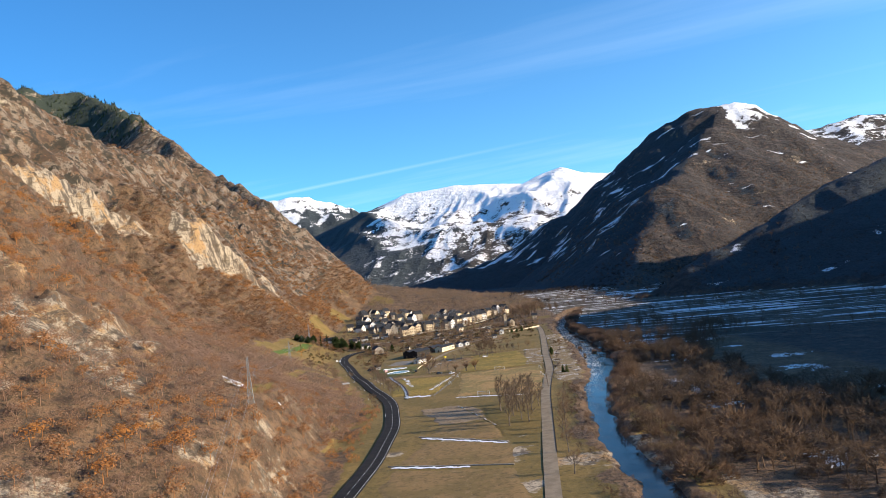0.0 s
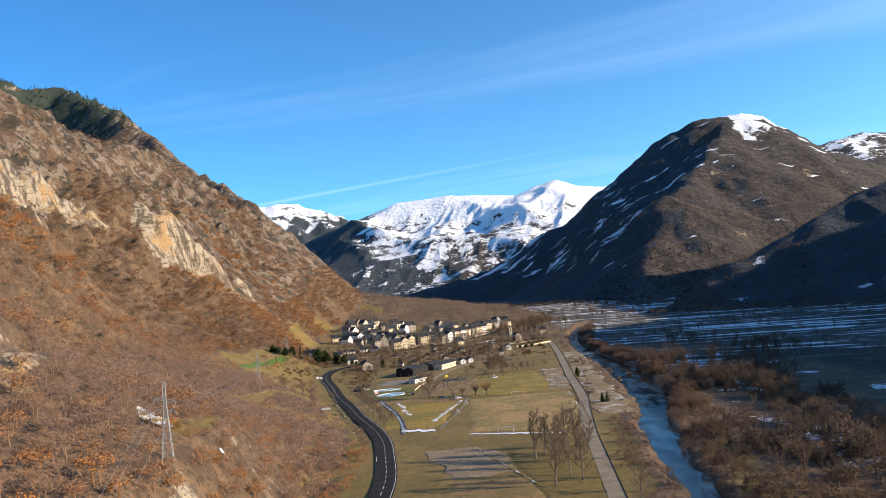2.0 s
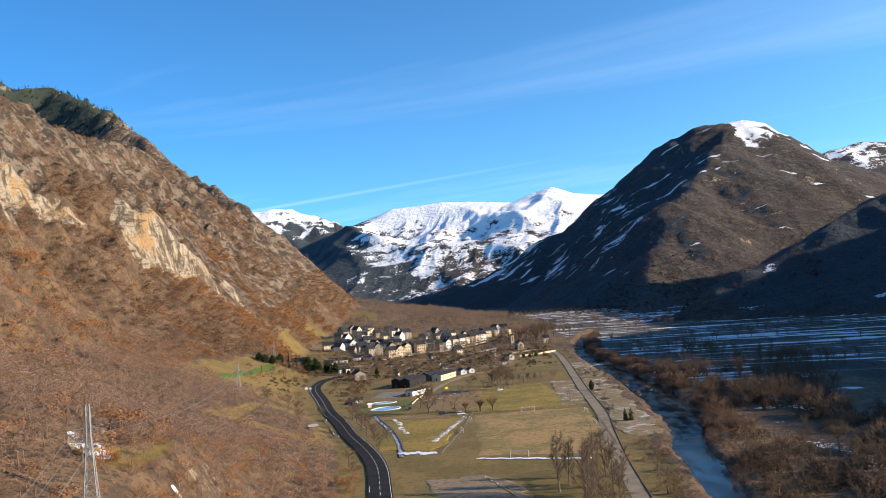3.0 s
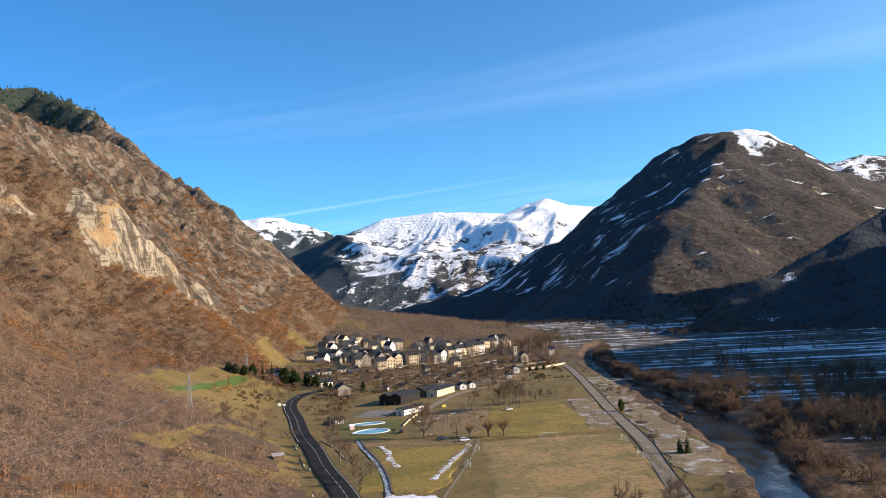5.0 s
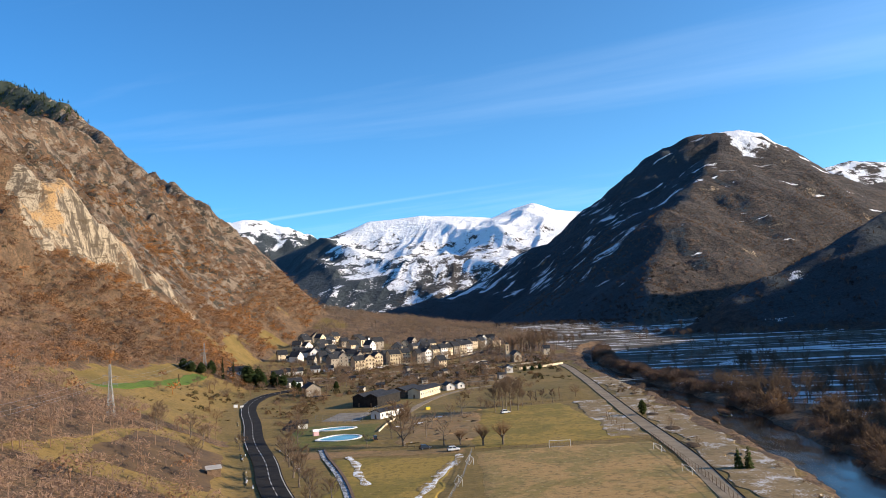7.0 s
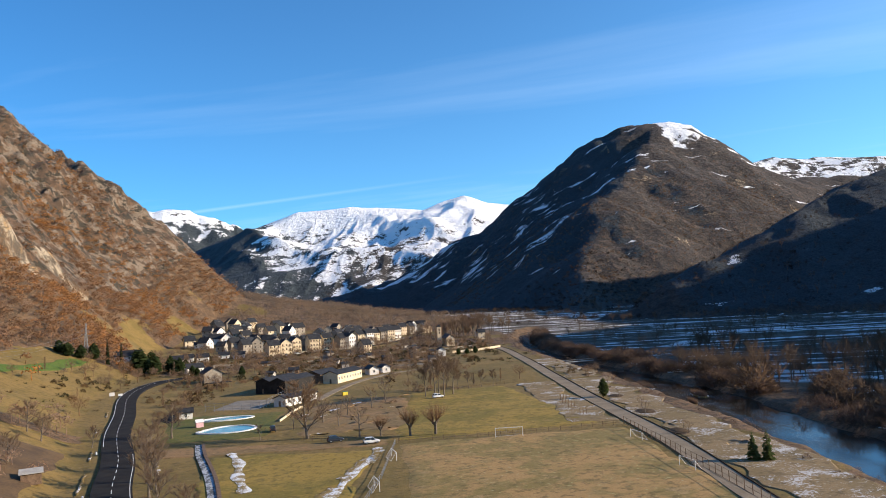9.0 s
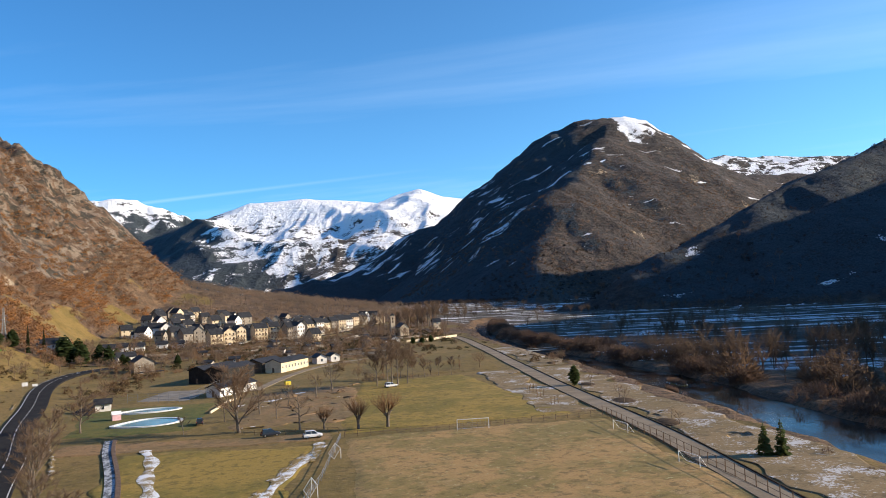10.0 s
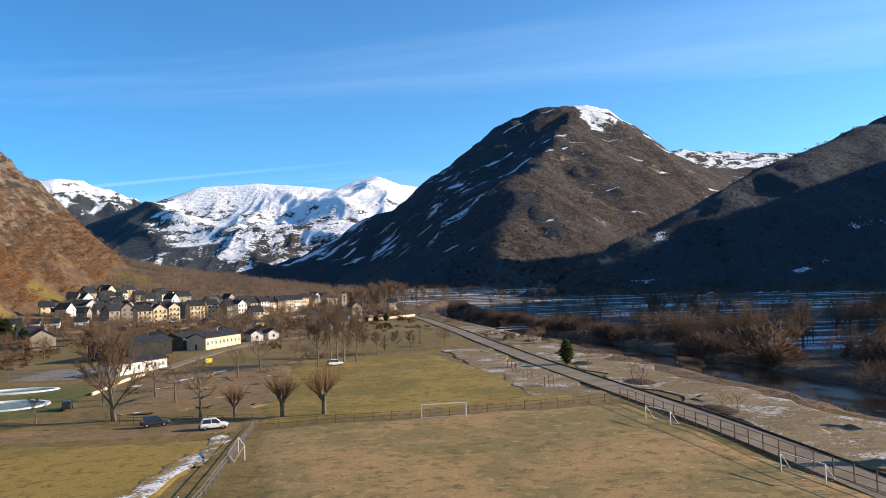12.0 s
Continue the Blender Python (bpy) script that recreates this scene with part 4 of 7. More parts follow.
def scatter(x0, x1, y0, y1, spacing, seed):
    rng = np.random.default_rng(seed)
    X, Y = np.meshgrid(np.arange(x0, x1, spacing), np.arange(y0, y1, spacing))
    X = X + rng.uniform(-0.5, 0.5, X.shape) * spacing
    Y = Y + rng.uniform(-0.5, 0.5, Y.shape) * spacing
    return X.ravel(), Y.ravel(), rng


# woods of the left-hand slope
X, Y, rng = scatter(-640, -52, 120, 1500, 5.7, 5)
D = line_at(FOOT_LEFT, Y) - X
e_ = 4.0
SL = np.hypot(height(X + e_, Y) - height(X - e_, Y), height(X, Y + e_) - height(X, Y - e_)) / (2 * e_)
thin = np.where((D > 240 + 70 * smooth(800, 550, Y) + 30 * fbm(X, Y, 60, 2, 143)) | ((Y > 960) & (D > 70)), np.clip(0.30 + 0.9 * fbm(X, Y, 55, 3, 145), 0.04, 0.8), 0.95)
keep = (D > 6) & ~(meadow_mask(X, Y) & ((SL < 0.6) | (Y > 480)) & (rng.random(len(X)) > np.where(Y < 480, 0.50, np.where(Y < 580, 0.30, 0.03)))) & (rng.random(len(X)) < thin) & (SL < np.where(D < 260, 2.3, 1.5) + 0.4 * rng.random(len(X))) & (cliff_faces(X, Y)[1] < 0.3) & (X > -330 - 0.42 * (Y - 400))
keep &= (line_dist(ROAD, X, Y) > 9) & (Y > 150 + 0.0 * X) & (np.hypot(X + 78, Y - 312) > 15) & ~in_box(X, Y, -66, -40, 296, 360) & ~((np.hypot((X + 150) / 24, (Y - 325) / 50) < 1) & (rng.random(len(X)) < 0.75))
X, Y = X[keep], Y[keep]
patch_tone = np.clip(0.42 + 0.55 * fbm(X, Y, 120, 3, 71) + rng.normal(0, 0.16, len(X)), 0, 1)
kinds = np.where(rng.random(len(X)) < np.clip(patch_tone * 1.1, 0.12, 0.85), "russet", "bare")
near_ = (Y < 700) & (line_at(FOOT_LEFT, Y) - X < 125 + 30 * fbm(X, Y, 60, 2, 73))
kinds = np.where(near_ & (rng.random(len(X)) < np.where(Y > 430, 0.75, 0.4)), "bare", kinds)
kinds = np.where((Y > 600) & (rng.random(len(X)) < smooth(620, 880, Y) * 0.7), "tuft", kinds)
kinds = np.where(Y < 430, np.where(kinds == "russet", "oak", np.where(kinds == "bare", "haze", kinds)), kinds)
sizes = rng.uniform(4.6, 8.6, len(X)) * np.where(line_at(FOOT_LEFT, Y) - X > 240, 0.7, 1.0)
tones = np.where((kinds == "bare") | (kinds == "haze"), patch_tone * np.where(near_, 0.3, 0.55), 0.15 + 0.75 * patch_tone)
far_ = kinds == "tuft"
wood("hillside_wood", X[~far_], Y[~far_], sizes[~far_], kinds[~far_], tones[~far_], M_FOREST, "russet oak and bare grey-brown wood on the slope", "woodland", 1.28)
wood("upper_wood", X[far_], Y[far_], sizes[far_], kinds[far_], tones[far_], M_UPWOOD, "brown scrub oak among the crags of the slope", "woodland", 1.25)

# dark scrub and junipers among the crags above the woods
X, Y, rng = scatter(-900, -190, 480, 2000, 10.8, 6)
D = line_at(FOOT_LEFT, Y) - X
keep = (D > 150) & (rng.random(len(X)) < np.clip(0.5 + 0.6 * fbm(X, Y, 90, 3, 73), 0.1, 0.95)) & (X > -330 - 0.42 * (Y - 400)) & (cliff_faces(X, Y)[1] < 0.4)
X, Y = X[keep], Y[keep]
wood("crag_scrub", X, Y, rng.uniform(2.2, 5.0, len(X)), np.full(len(X), "tuft"), rng.uniform(0, 1, len(X)), M_SCRUB, "dark scrub and junipers among the crags", "shrubs", 1.1)

# belt of bare trees above and behind the village
X, Y, rng = scatter(-230, 200, 1190, 1750, 8.4, 9)
keep = (rng.random(len(X)) < np.clip(0.85 + 0.8 * fbm(X, Y, 80, 3, 76), 0.10, 1.0)) & (river_dist(X, Y)[0] > 16) & ~meadow_mask(X, Y) & (Y > 1310 + 25 * fbm(X, Y, 60, 2, 75) - 130 * smooth(90, 150, X)) & (X < 130 + 0.12 * (1500 - Y) + 30 * fbm(X, Y, 90, 2, 78))
X, Y = X[keep], Y[keep]
r_ = rng.random(len(X))
wood("valley_wood", X, Y, rng.uniform(5, 10, len(X)) + 8 * rng.random(len(X)) ** 3, np.where(r_ < 0.12, "tall", "bare"), np.clip(0.35 + 0.4 * fbm(X, Y, 60, 2, 80) + rng.normal(0, 0.15, len(X)), 0, 1), M_GREYWOOD, "belt of bare grey-brown trees behind the village", "woodland", 1.15)
X, Y, rng = scatter(90, 560, 1190, 1750, 11.5, 29)
keep = (rng.random(len(X)) < 0.7) & (river_dist(X, Y)[0] > 14) & (X > 130 + 0.12 * (1500 - Y)) & ((Y > 1560 + 40 * fbm(X, Y, 90, 2, 153)) | (fbm(X, Y, 40, 2, 155) > 0.45))
X, Y = X[keep], Y[keep]
wood("foot_wood", X, Y, rng.uniform(4, 9, len(X)), np.where(rng.random(len(X)) < 0.12, "airy", "tuft"), rng.uniform(0, 0.8, len(X)), M_SHADEWOOD, "dark wood, toned for shade, at the foot of the mountain", "woodland", 1.1)

# garden trees, hedges and orchard scrub round the village
X, Y, rng = scatter(-150, 112, 690, 1300, 10.0, 10)
keep = (rng.random(len(X)) < np.where(Y > 790, 0.66, 0.30)) & (river_dist(X, Y)[0] > 16) & (line_dist(ROAD, X, Y) > 10) & (line_dist(TRACK, X, Y) > 8) & ~in_box(X, Y, -62, 12, 690, 800) & ~in_box(X, Y, 20, 66, 575, 692)
keep &= fbm(X, Y, 70, 2, 111) > -0.45
X, Y = X[keep], Y[keep]
wood("garden_wood", X, Y, rng.uniform(3.5, 9.5, len(X)), np.where(rng.random(len(X)) < 0.2, "tall", "airy"), rng.uniform(0, 0.8, len(X)), M_TWIGS, "bare fruit and garden trees among the houses", "trees", 1.25)
X, Y, rng = scatter(-150, 112, 600, 1290, 4.5, 11)
hedge = (np.abs(np.mod(X + 0.3 * Y, 34) - 17) < 1.6) | (np.abs(np.mod(Y - 0.35 * X, 38) - 19) < 1.8)
keep = hedge & (Y > 690) & ~in_box(X, Y, -66, 80, 560, 800) & (rng.random(len(X)) < 0.85) & (river_dist(X, Y)[0] > 14) & (line_dist(ROAD, X, Y) > 8) & (line_dist(TRACK, X, Y) > 7)
X, Y = X[keep], Y[keep]
wood("garden_hedges", X, Y, rng.uniform(0.9, 2.2, len(X)), np.full(len(X), "bush"), rng.uniform(0, 0.8, len(X)), M_SCRUB, "brown hedges and brambles between gardens", "hedges", 1.2)

X, Y, rng = scatter(-140, 104, 715, 1010, 6.0, 47)
keep = (rng.random(len(X)) < 0.16 + 0.55 * smooth(0.0, 0.35, fbm(X, Y, 34, 3, 113))) & (river_dist(X, Y)[0] > 18) & (line_dist(ROAD, X, Y) > 9) & (line_dist(TRACK, X, Y) > 9) & ~in_box(X, Y, -66, 14, 680, 800) & ~in_box(X, Y, 18, 90, 685, 780)
X, Y = X[keep], Y[keep]
wood("garden_bushes", X, Y, rng.uniform(1.2, 3.6, len(X)), np.full(len(X), "dome"), rng.uniform(0, 1, len(X)), M_SCRUB, "brown and dark green bushes in the village gardens", "shrubs", 1.2)

# tall pale poplars behind the church
X, Y, rng = scatter(80, 122, 1066, 1136, 6.5, 49)
keep = (np.abs((X - 100) * 0.82 + (Y - 1100) * 0.57) < 15) & (river_dist(X, Y)[0] > 14) & (rng.random(len(X)) < 0.8)
X, Y = X[keep], Y[keep]
wood("poplar_belt", X, Y, rng.uniform(14, 22, len(X)), np.where(rng.random(len(X)) < 0.5, "wisp", "tall"), rng.uniform(0.6, 1.0, len(X)), M_GREYWOOD, "tall pale leafless poplars behind the church", "trees", 0.9)

# riverside woods, far bank
X, Y, rng = scatter(74, 215, 120, 720, 6.4, 12)
RD, RW = river_dist(X, Y)
side = X > np.interp(Y, [p[1] for p in RIVER], [p[0] for p in RIVER])
glade = fbm(X, Y, 45, 2, 149)
keep = (RD > RW + 7) & side & (rng.random(len(X)) < np.where(Y < 520, 0.80, 0.55 + 0.4 * smooth(-0.1, 0.3, glade))) & (X < 182 + 25 * fbm(X, Y, 60, 2, 77)) & (glade > np.where(Y < 520, -0.35, -0.22 - 0.5 * smooth(640, 560, Y)))
X, Y = X[keep], Y[keep]
r_ = rng.random(len(X))
wood("riverside_wood", X, Y, np.where(r_ < 0.3, rng.uniform(4, 7.5, len(X)), rng.uniform(7, 14, len(X))), np.where(r_ < 0.35, "dome", np.where(r_ < 0.7, "wisp", "haze")), np.clip(0.25 + 0.3 * fbm(X, Y, 50, 2, 79) + rng.normal(0, 0.1, len(X)), 0, 0.8), M_BANKWOOD, "bare alders, willows and poplars along the river", "woodland", 1.3)
X, Y, rng = scatter(-96, -44, 308, 470, 6, 31)
keep = (rng.random(len(X)) < 0.62) & (line_dist(ROAD, X, Y) > 8) & (line_at(FOOT_LEFT, Y) - X < 50)
X, Y = X[keep], Y[keep]
wood("red_scrub", X, Y, rng.uniform(2, 5.5, len(X)), np.full(len(X), "shrub"), rng.uniform(0.2, 0.9, len(X)), M_FOREST, "round reddish-brown bushes above the road", "shrubs", 1.2)

# groves of tall alders and poplars between the river and the shaded fields
X, Y, rng = scatter(118, 300, 470, 800, 6.0, 33)
grove = np.exp(-(((X - 158) / 16) ** 2) - ((Y - 655) / 26) ** 2) + np.exp(-(((X - 185) / 20) ** 2) - ((Y - 600) / 36) ** 2) + np.exp(-(((X - 232) / 22) ** 2) - ((Y - 690) / 30) ** 2) + np.exp(-(((X - 150) / 14) ** 2) - ((Y - 540) / 30) ** 2) + np.exp(-(((X - 205) / 20) ** 2) - ((Y - 770) / 18) ** 2)
keep = (rng.random(len(X)) < 0.75 * np.clip(grove, 0, 1)) & (river_dist(X, Y)[0] > 20)
X, Y = X[keep], Y[keep]
wood("alder_grove", X, Y, rng.uniform(9, 17, len(X)), np.full(len(X), "wisp"), rng.uniform(0.0, 0.6, len(X)), M_BANKWOOD, "groves of tall leafless alders on the far bank", "woodland", 0.95)

# willow scrub on banks and islands
X, Y, rng = scatter(58, 215, 180, 1150, 4.2, 14)
RD, RW = river_dist(X, Y)
edge = RD - RW
side = X > np.interp(Y, [p[1] for p in RIVER], [p[0] for p in RIVER])
clump = fbm(X, Y, 22, 3, 83)
keep = np.where(side, (edge > 1.5) & (edge < 17) & (clump > -0.12), (edge > 1.5) & (edge < 10) & (clump > -0.05)) & (rng.random(len(X)) < np.where(side, 0.50, 0.6)) & (line_dist(TRACK, X, Y) > 8)
X, Y, clump, side = X[keep], Y[keep], clump[keep], side[keep]
wood("willow_scrub", X, Y, np.where(side, rng.uniform(3.4, 5.2, len(X)) + 3.0 * np.clip(clump, 0, 1), rng.uniform(0.8, 2.2, len(X))), np.full(len(X), "shrub"), rng.uniform(0.1, 1.0, len(X)), M_WILLOW, "reddish-brown leafless willow scrub on the banks", "shrubs", 1.0)

# dense rounded willow bushes lining the far bank
X, Y, rng = scatter(90, 190, 470, 1080, 4.6, 43)
RD, RW = river_dist(X, Y)
side = X > np.interp(Y, [p[1] for p in RIVER], [p[0] for p in RIVER])
clump = fbm(X, Y, 26, 3, 87)
keep = side & (RD > RW + 3) & (RD < RW + 7 + 14 * np.clip(clump + 0.25, 0, 1)) & (clump > -0.03) & (rng.random(len(X)) < 0.75)
X, Y, clump = X[keep], Y[keep], clump[keep]
wood("willow_bushes", X, Y, rng.uniform(3.2, 5.6, len(X)) + 2.6 * np.clip(clump, 0, 1), np.full(len(X), "dome"), rng.uniform(0.0, 0.8, len(X)), M_WILLOW, "dense rounded brown willow bushes on the far bank", "shrubs", 1.35)

X, Y, rng = scatter(38, 84, 200, 470, 4.4, 37)
RD, RW = river_dist(X, Y)
keep = (X < np.interp(Y, [p[1] for p in RIVER], [p[0] for p in RIVER])) & (RD > RW + 2) & (RD < RW + 16) & (line_dist(TRACK, X, Y) > 6) & (fbm(X, Y, 24, 2, 161) > 0.0) & (rng.random(len(X)) < 0.6)
X, Y = X[keep], Y[keep]
wood("bank_scrub", X, Y, rng.uniform(1.0, 4.5, len(X)), np.where(rng.random(len(X)) < 0.6, "shrub", "wisp"), rng.uniform(0.0, 0.8, len(X)), M_BANKWOOD, "brown leafless scrub on the near river bank", "shrubs", 1.05)

# scattered trees of the shaded fields beyond the river
X, Y, rng = scatter(150, 560, 600, 1500, 22, 21)
keep = (rng.random(len(X)) < np.clip(0.60 + 0.8 * fbm(X, Y, 120, 2, 151), 0.10, 0.95)) & (river_dist(X, Y)[0] > 30)
X, Y = X[keep], Y[keep]
wood("field_trees", X, Y, rng.uniform(6, 13, len(X)), np.where(rng.random(len(X)) < 0.6, "wisp", "haze"), rng.uniform(0, 0.4, len(X)), M_BANKWOOD, "bare trees standing among snowy shaded fields", "woodland", 1.1)

# thin woods on the mountains to the right
X, Y, rng = scatter(250, 1150, 1450, 2560, 10, 23)
H_ = height(X, Y)
keep = (rng.random(len(X)) < np.clip(0.45 + 0.9 * fbm(X, Y, 160, 4, 87), 0.05, 0.95) * smooth(470, 250, H_)) & (H_ > floor_height(X, Y) + 3)
X, Y = X[keep], Y[keep]
wood("mountain_wood", X, Y, rng.uniform(3.0, 7.5, len(X)), np.full(len(X), "tuft"), rng.uniform(0, 1, len(X)), M_BANKWOOD, "sparse brown scrub oak on the mountainside", "woodland", 1.0)
X, Y, rng = scatter(330, 1100, 700, 1560, 12.5, 25)
keep = (rng.random(len(X)) < 0.6) & (height(X, Y) > floor_height(X, Y) + 6)
X, Y = X[keep], Y[keep]
wood("spur_wood", X, Y, rng.uniform(2.5, 6, len(X)), np.where(rng.random(len(X)) < 0.12, "fir", "tuft"), rng.uniform(0, 0.8, len(X)), M_SHADEWOOD, "dark scrub wood, toned for shade, on the shaded spur", "woodland", 1.0)
# firs high on the left-hand mountain
X, Y, rng = scatter(-1750, -300, 1900, 3350, 17, 27)
Z = height(X, Y)
keep = (rng.random(len(X)) < np.where((Z > 640) & (X < -900), 0.75, np.clip(0.22 + 0.5 * fbm(X, Y, 180, 3, 121), 0, 0.6))) & (Z > 110)
X, Y = X[keep], Y[keep]
wood("fir_wood", X, Y, np.where((Z[keep] > 600) & (X < -850), rng.uniform(8, 15, len(X)), rng.uniform(3, 6.5, len(X))), np.full(len(X), "fir"), rng.uniform(0, 0.9, len(X)), M_NEEDLES, "dark fir forest on the high ridge", "woodland", 1.2)

# ---- buildings ----
def window_meshes():
    fr, pn = Solid(), Solid()
    w, h, d = 0.95, 1.35, 0.10
    for x in (-w / 2, w / 2):
        fr.box(x, 0, 0, 0.10, d, h + 0.1)
    for z in (-h / 2, h / 2):
        fr.box(0, 0, z, w + 0.1, d, 0.10)
    fr.box(0, 0, 0, 0.05, d * 0.8, h)
    pn.box(0, 0.02, 0, w - 0.08, 0.03, h - 0.08)
    return fr, pn


_fr, _pn = window_meshes()
FRAME_LIGHT = _fr.ob("window", M_WHITEPAINT)
FRAME_BROWN = _fr.ob("window", M_TIMBER)
PANE = _pn.ob("pane", M_PANE)
_dr = Solid().box(0, 0, 1.05, 1.0, 0.10, 2.1)
DOOR = _dr.ob("door", M_TIMBER)
_bal = Solid().box(0, -0.55, 0, 2.6, 1.1, 0.15)
for _i in range(9):
    _bal.box(-1.25 + _i * 0.3125, -1.07, 0.5, 0.05, 0.05, 0.95)
_bal.box(0, -1.07, 1.0, 2.6, 0.07, 0.07)
BALCONY = _bal.ob("balcony", M_TIMBER)
SEEDS = [FRAME_LIGHT, FRAME_BROWN, PANE, DOOR, BALCONY]


def house(x, y, w, h, d=9.0, rz=0.0, wall=None, gable_front=False, roof_mat=None, cols=3, label="", name="house", pitch=0.75, frame=None, balcony=False, group="village houses", chimney=True, bare_side=False):
    """A house: walls with gables, a two-sided slate roof, windows set in the walls, a door and a chimney. h: to the eaves."""
    wall, roof_mat, frame = wall or M_CREAM, roof_mat or M_SLATE, frame or FRAME_LIGHT
    t = thing(name, x, y, None, rz, label, "house", group)
    base = -1.5
    s = Solid()
    a, b = w / 2, d / 2
    rise = (w if gable_front else d) / 2 * pitch
    lo = [(-a, -b, base), (a, -b, base), (a, b, base), (-a, b, base)]
    hi = [(-a, -b, h), (a, -b, h), (a, b, h), (-a, b, h)]
    if gable_front:
        ridge_ = [(0, -b, h + rise), (0, b, h + rise)]
        s.add(lo + hi + ridge_, [(0, 1, 5, 8, 4), (2, 3, 7, 9, 6), (1, 2, 6, 5), (3, 0, 4, 7), (4, 8, 9, 7), (8, 5, 6, 9)])
    else:
        ridge_ = [(-a, 0, h + rise), (a, 0, h + rise)]
        s.add(lo + hi + ridge_, [(0, 1, 5, 4), (2, 3, 7, 6), (1, 2, 6, 9, 5), (3, 0, 4, 8, 7), (4, 5, 9, 8), (8, 9, 6, 7)])
    s.ob("wall", wall, t)
    r, o, k = Solid(), 0.55, 0.28
    if gable_front:
        for sg in (-1, 1):
            e = (sg * (a + o), h - o * rise / a)
            p = [(0, -b - o, h + rise), (0, b + o, h + rise), (e[0], b + o, e[1]), (e[0], -b - o, e[1])]
            r.add([(q[0], q[1], q[2] + 0.03) for q in p] + [(q[0], q[1], q[2] + k) for q in p], [(0, 1, 2, 3), (7, 6, 5, 4), (0, 4, 5, 1), (1, 5, 6, 2), (2, 6, 7, 3), (3, 7, 4, 0)])
    else:
        for sg in (-1, 1):
            e = (sg * (b + o), h - o * rise / b)
            p = [(-a - o, 0, h + rise), (a + o, 0, h + rise), (a + o, e[0], e[1]), (-a - o, e[0], e[1])]
            r.add([(q[0], q[1], q[2] + 0.03) for q in p] + [(q[0], q[1], q[2] + k) for q in p], [(0, 1, 2, 3), (7, 6, 5, 4), (0, 4, 5, 1), (1, 5, 6, 2), (2, 6, 7, 3), (3, 7, 4, 0)])
    r.ob("roof", roof_mat, t)
    if chimney:
        c = Solid()
        c.box(a * 0.45, b * 0.2, h + rise * 0.9, 0.8, 0.7, 2.0)
        c.box(a * 0.45, b * 0.2, h + rise * 0.9 + 1.05, 1.0, 0.9, 0.15)
        c.ob("chimney", M_STONE, t)
    floors = max(1, int(h / 2.9))
    fh = h / floors
    for f in range(floors):
        z = fh * f + fh * 0.55
        for c in range(cols):
            u = (c + 0.5) / cols * w - a
            if f == 0 and c == cols // 2 and cols > 1:
                share("door", DOOR.data, t, (u, -b - 0.02, 0))
            else:
                wn_ = share("window", frame.data, t, (u, -b - 0.02, z))
                share("pane", PANE.data, wn_, (0, 0, 0))
                if balcony and f > 0 and c % 2 == 0:
                    share("balcony", BALCONY.data, t, (u, -b - 0.02, z - 0.95))
        if not bare_side:
            for c in range(2):
                v = (c + 0.5) / 2 * d - b
                wn_ = share("window", frame.data, t, (a + 0.02, v, z), math.pi / 2)
                share("pane", PANE.data, wn_, (0, 0, 0))
    return t


rnd_v = random.Random(4)
CREAMS = "cream-rendered village house with a dark slate roof"
# the row along the street, facing the meadows: x, y, width, height to the eaves
STREET = ((-61, 991, 9.4, 9.6), (-52.5, 1003, 9.0, 9.8), (-46, 1030, 8.0, 10.2), (-30.5, 1035, 10.5, 10.4), (-20, 1045, 8.0, 10.4), (-8, 1037, 5.0, 9.4), (0, 1044, 7.4, 10.0), (10, 1092, 9.0, 9.0), (18, 1096, 8.0, 9.6), (11, 969, 7.0, 6.0))
for i, (x, y, w, h) in enumerate(STREET):
    g = i in (1, 2, 6)
    house(x, y, w, h, 10, rnd_v.uniform(22, 38), (M_CREAM, M_CREAM, M_CREAM, M_CREAM, M_CREAM, M_STONE, M_WHITE, M_CREAM, M_WHITE, M_CREAM)[i], g, cols=3 if w < 9.5 else 4, label=(CREAMS + " and balconies") if i in (0, 1, 2, 3) else CREAMS if i not in (5, 6, 8) else ("rubble-stone village house with a slate roof" if i == 5 else "white-rendered village house with a slate roof"), balcony=i in (0, 1, 2, 3, 4), frame=FRAME_BROWN)
TERRACE = ((25, 1122, 7.4, 8.0), (33, 1126, 7.4, 9.0), (41, 1138, 7.4, 9.4), (49, 1156, 7.2, 8.6), (59, 1205, 8.2, 9.2), (69, 1216, 7.5, 8.4), (86, 1222, 12.6, 7.6))
for i, (x, y, w, h) in enumerate(TERRACE):
    house(x, y, w, h, 10, rnd_v.uniform(24, 40), (M_CREAM, M_STONE, M_CREAM, M_WHITE)[i % 4], False, cols=3, label=("cream", "grey stone", "cream", "white")[i % 4] + " terraced house with a slate roof", frame=FRAME_BROWN)
OLD_TOWN = ((-142, 1258, 11.0, 5.5), (-131, 1272, 9.5, 7.5), (-107, 1268, 10.0, 7.0), (-114, 1185, 11.0, 8.2), (-129, 1177, 9.6, 7.8), (-101, 1160, 9.4, 6.0), (-92, 1222, 9.0, 6.4), (-89, 1128, 9.4, 6.2), (-80, 1196, 10.0, 6.6), (-73, 1242, 10.4, 8.0), (-60, 1190, 10.0, 8.6), (-53, 1225, 13.0, 9.2), (-89, 1049, 8.4, 8.2), (-80, 1062, 9.0, 9.4), (-73, 1125, 10.5, 6.8), (-60, 1130, 9.4, 6.8), (-116, 1127, 9.4, 7.4), (-104, 1095, 9.0, 6.6), (-90, 1092, 9.0, 7.2), (-66, 1085, 9.0, 7.4), (-50, 1098, 9.0, 7.2))
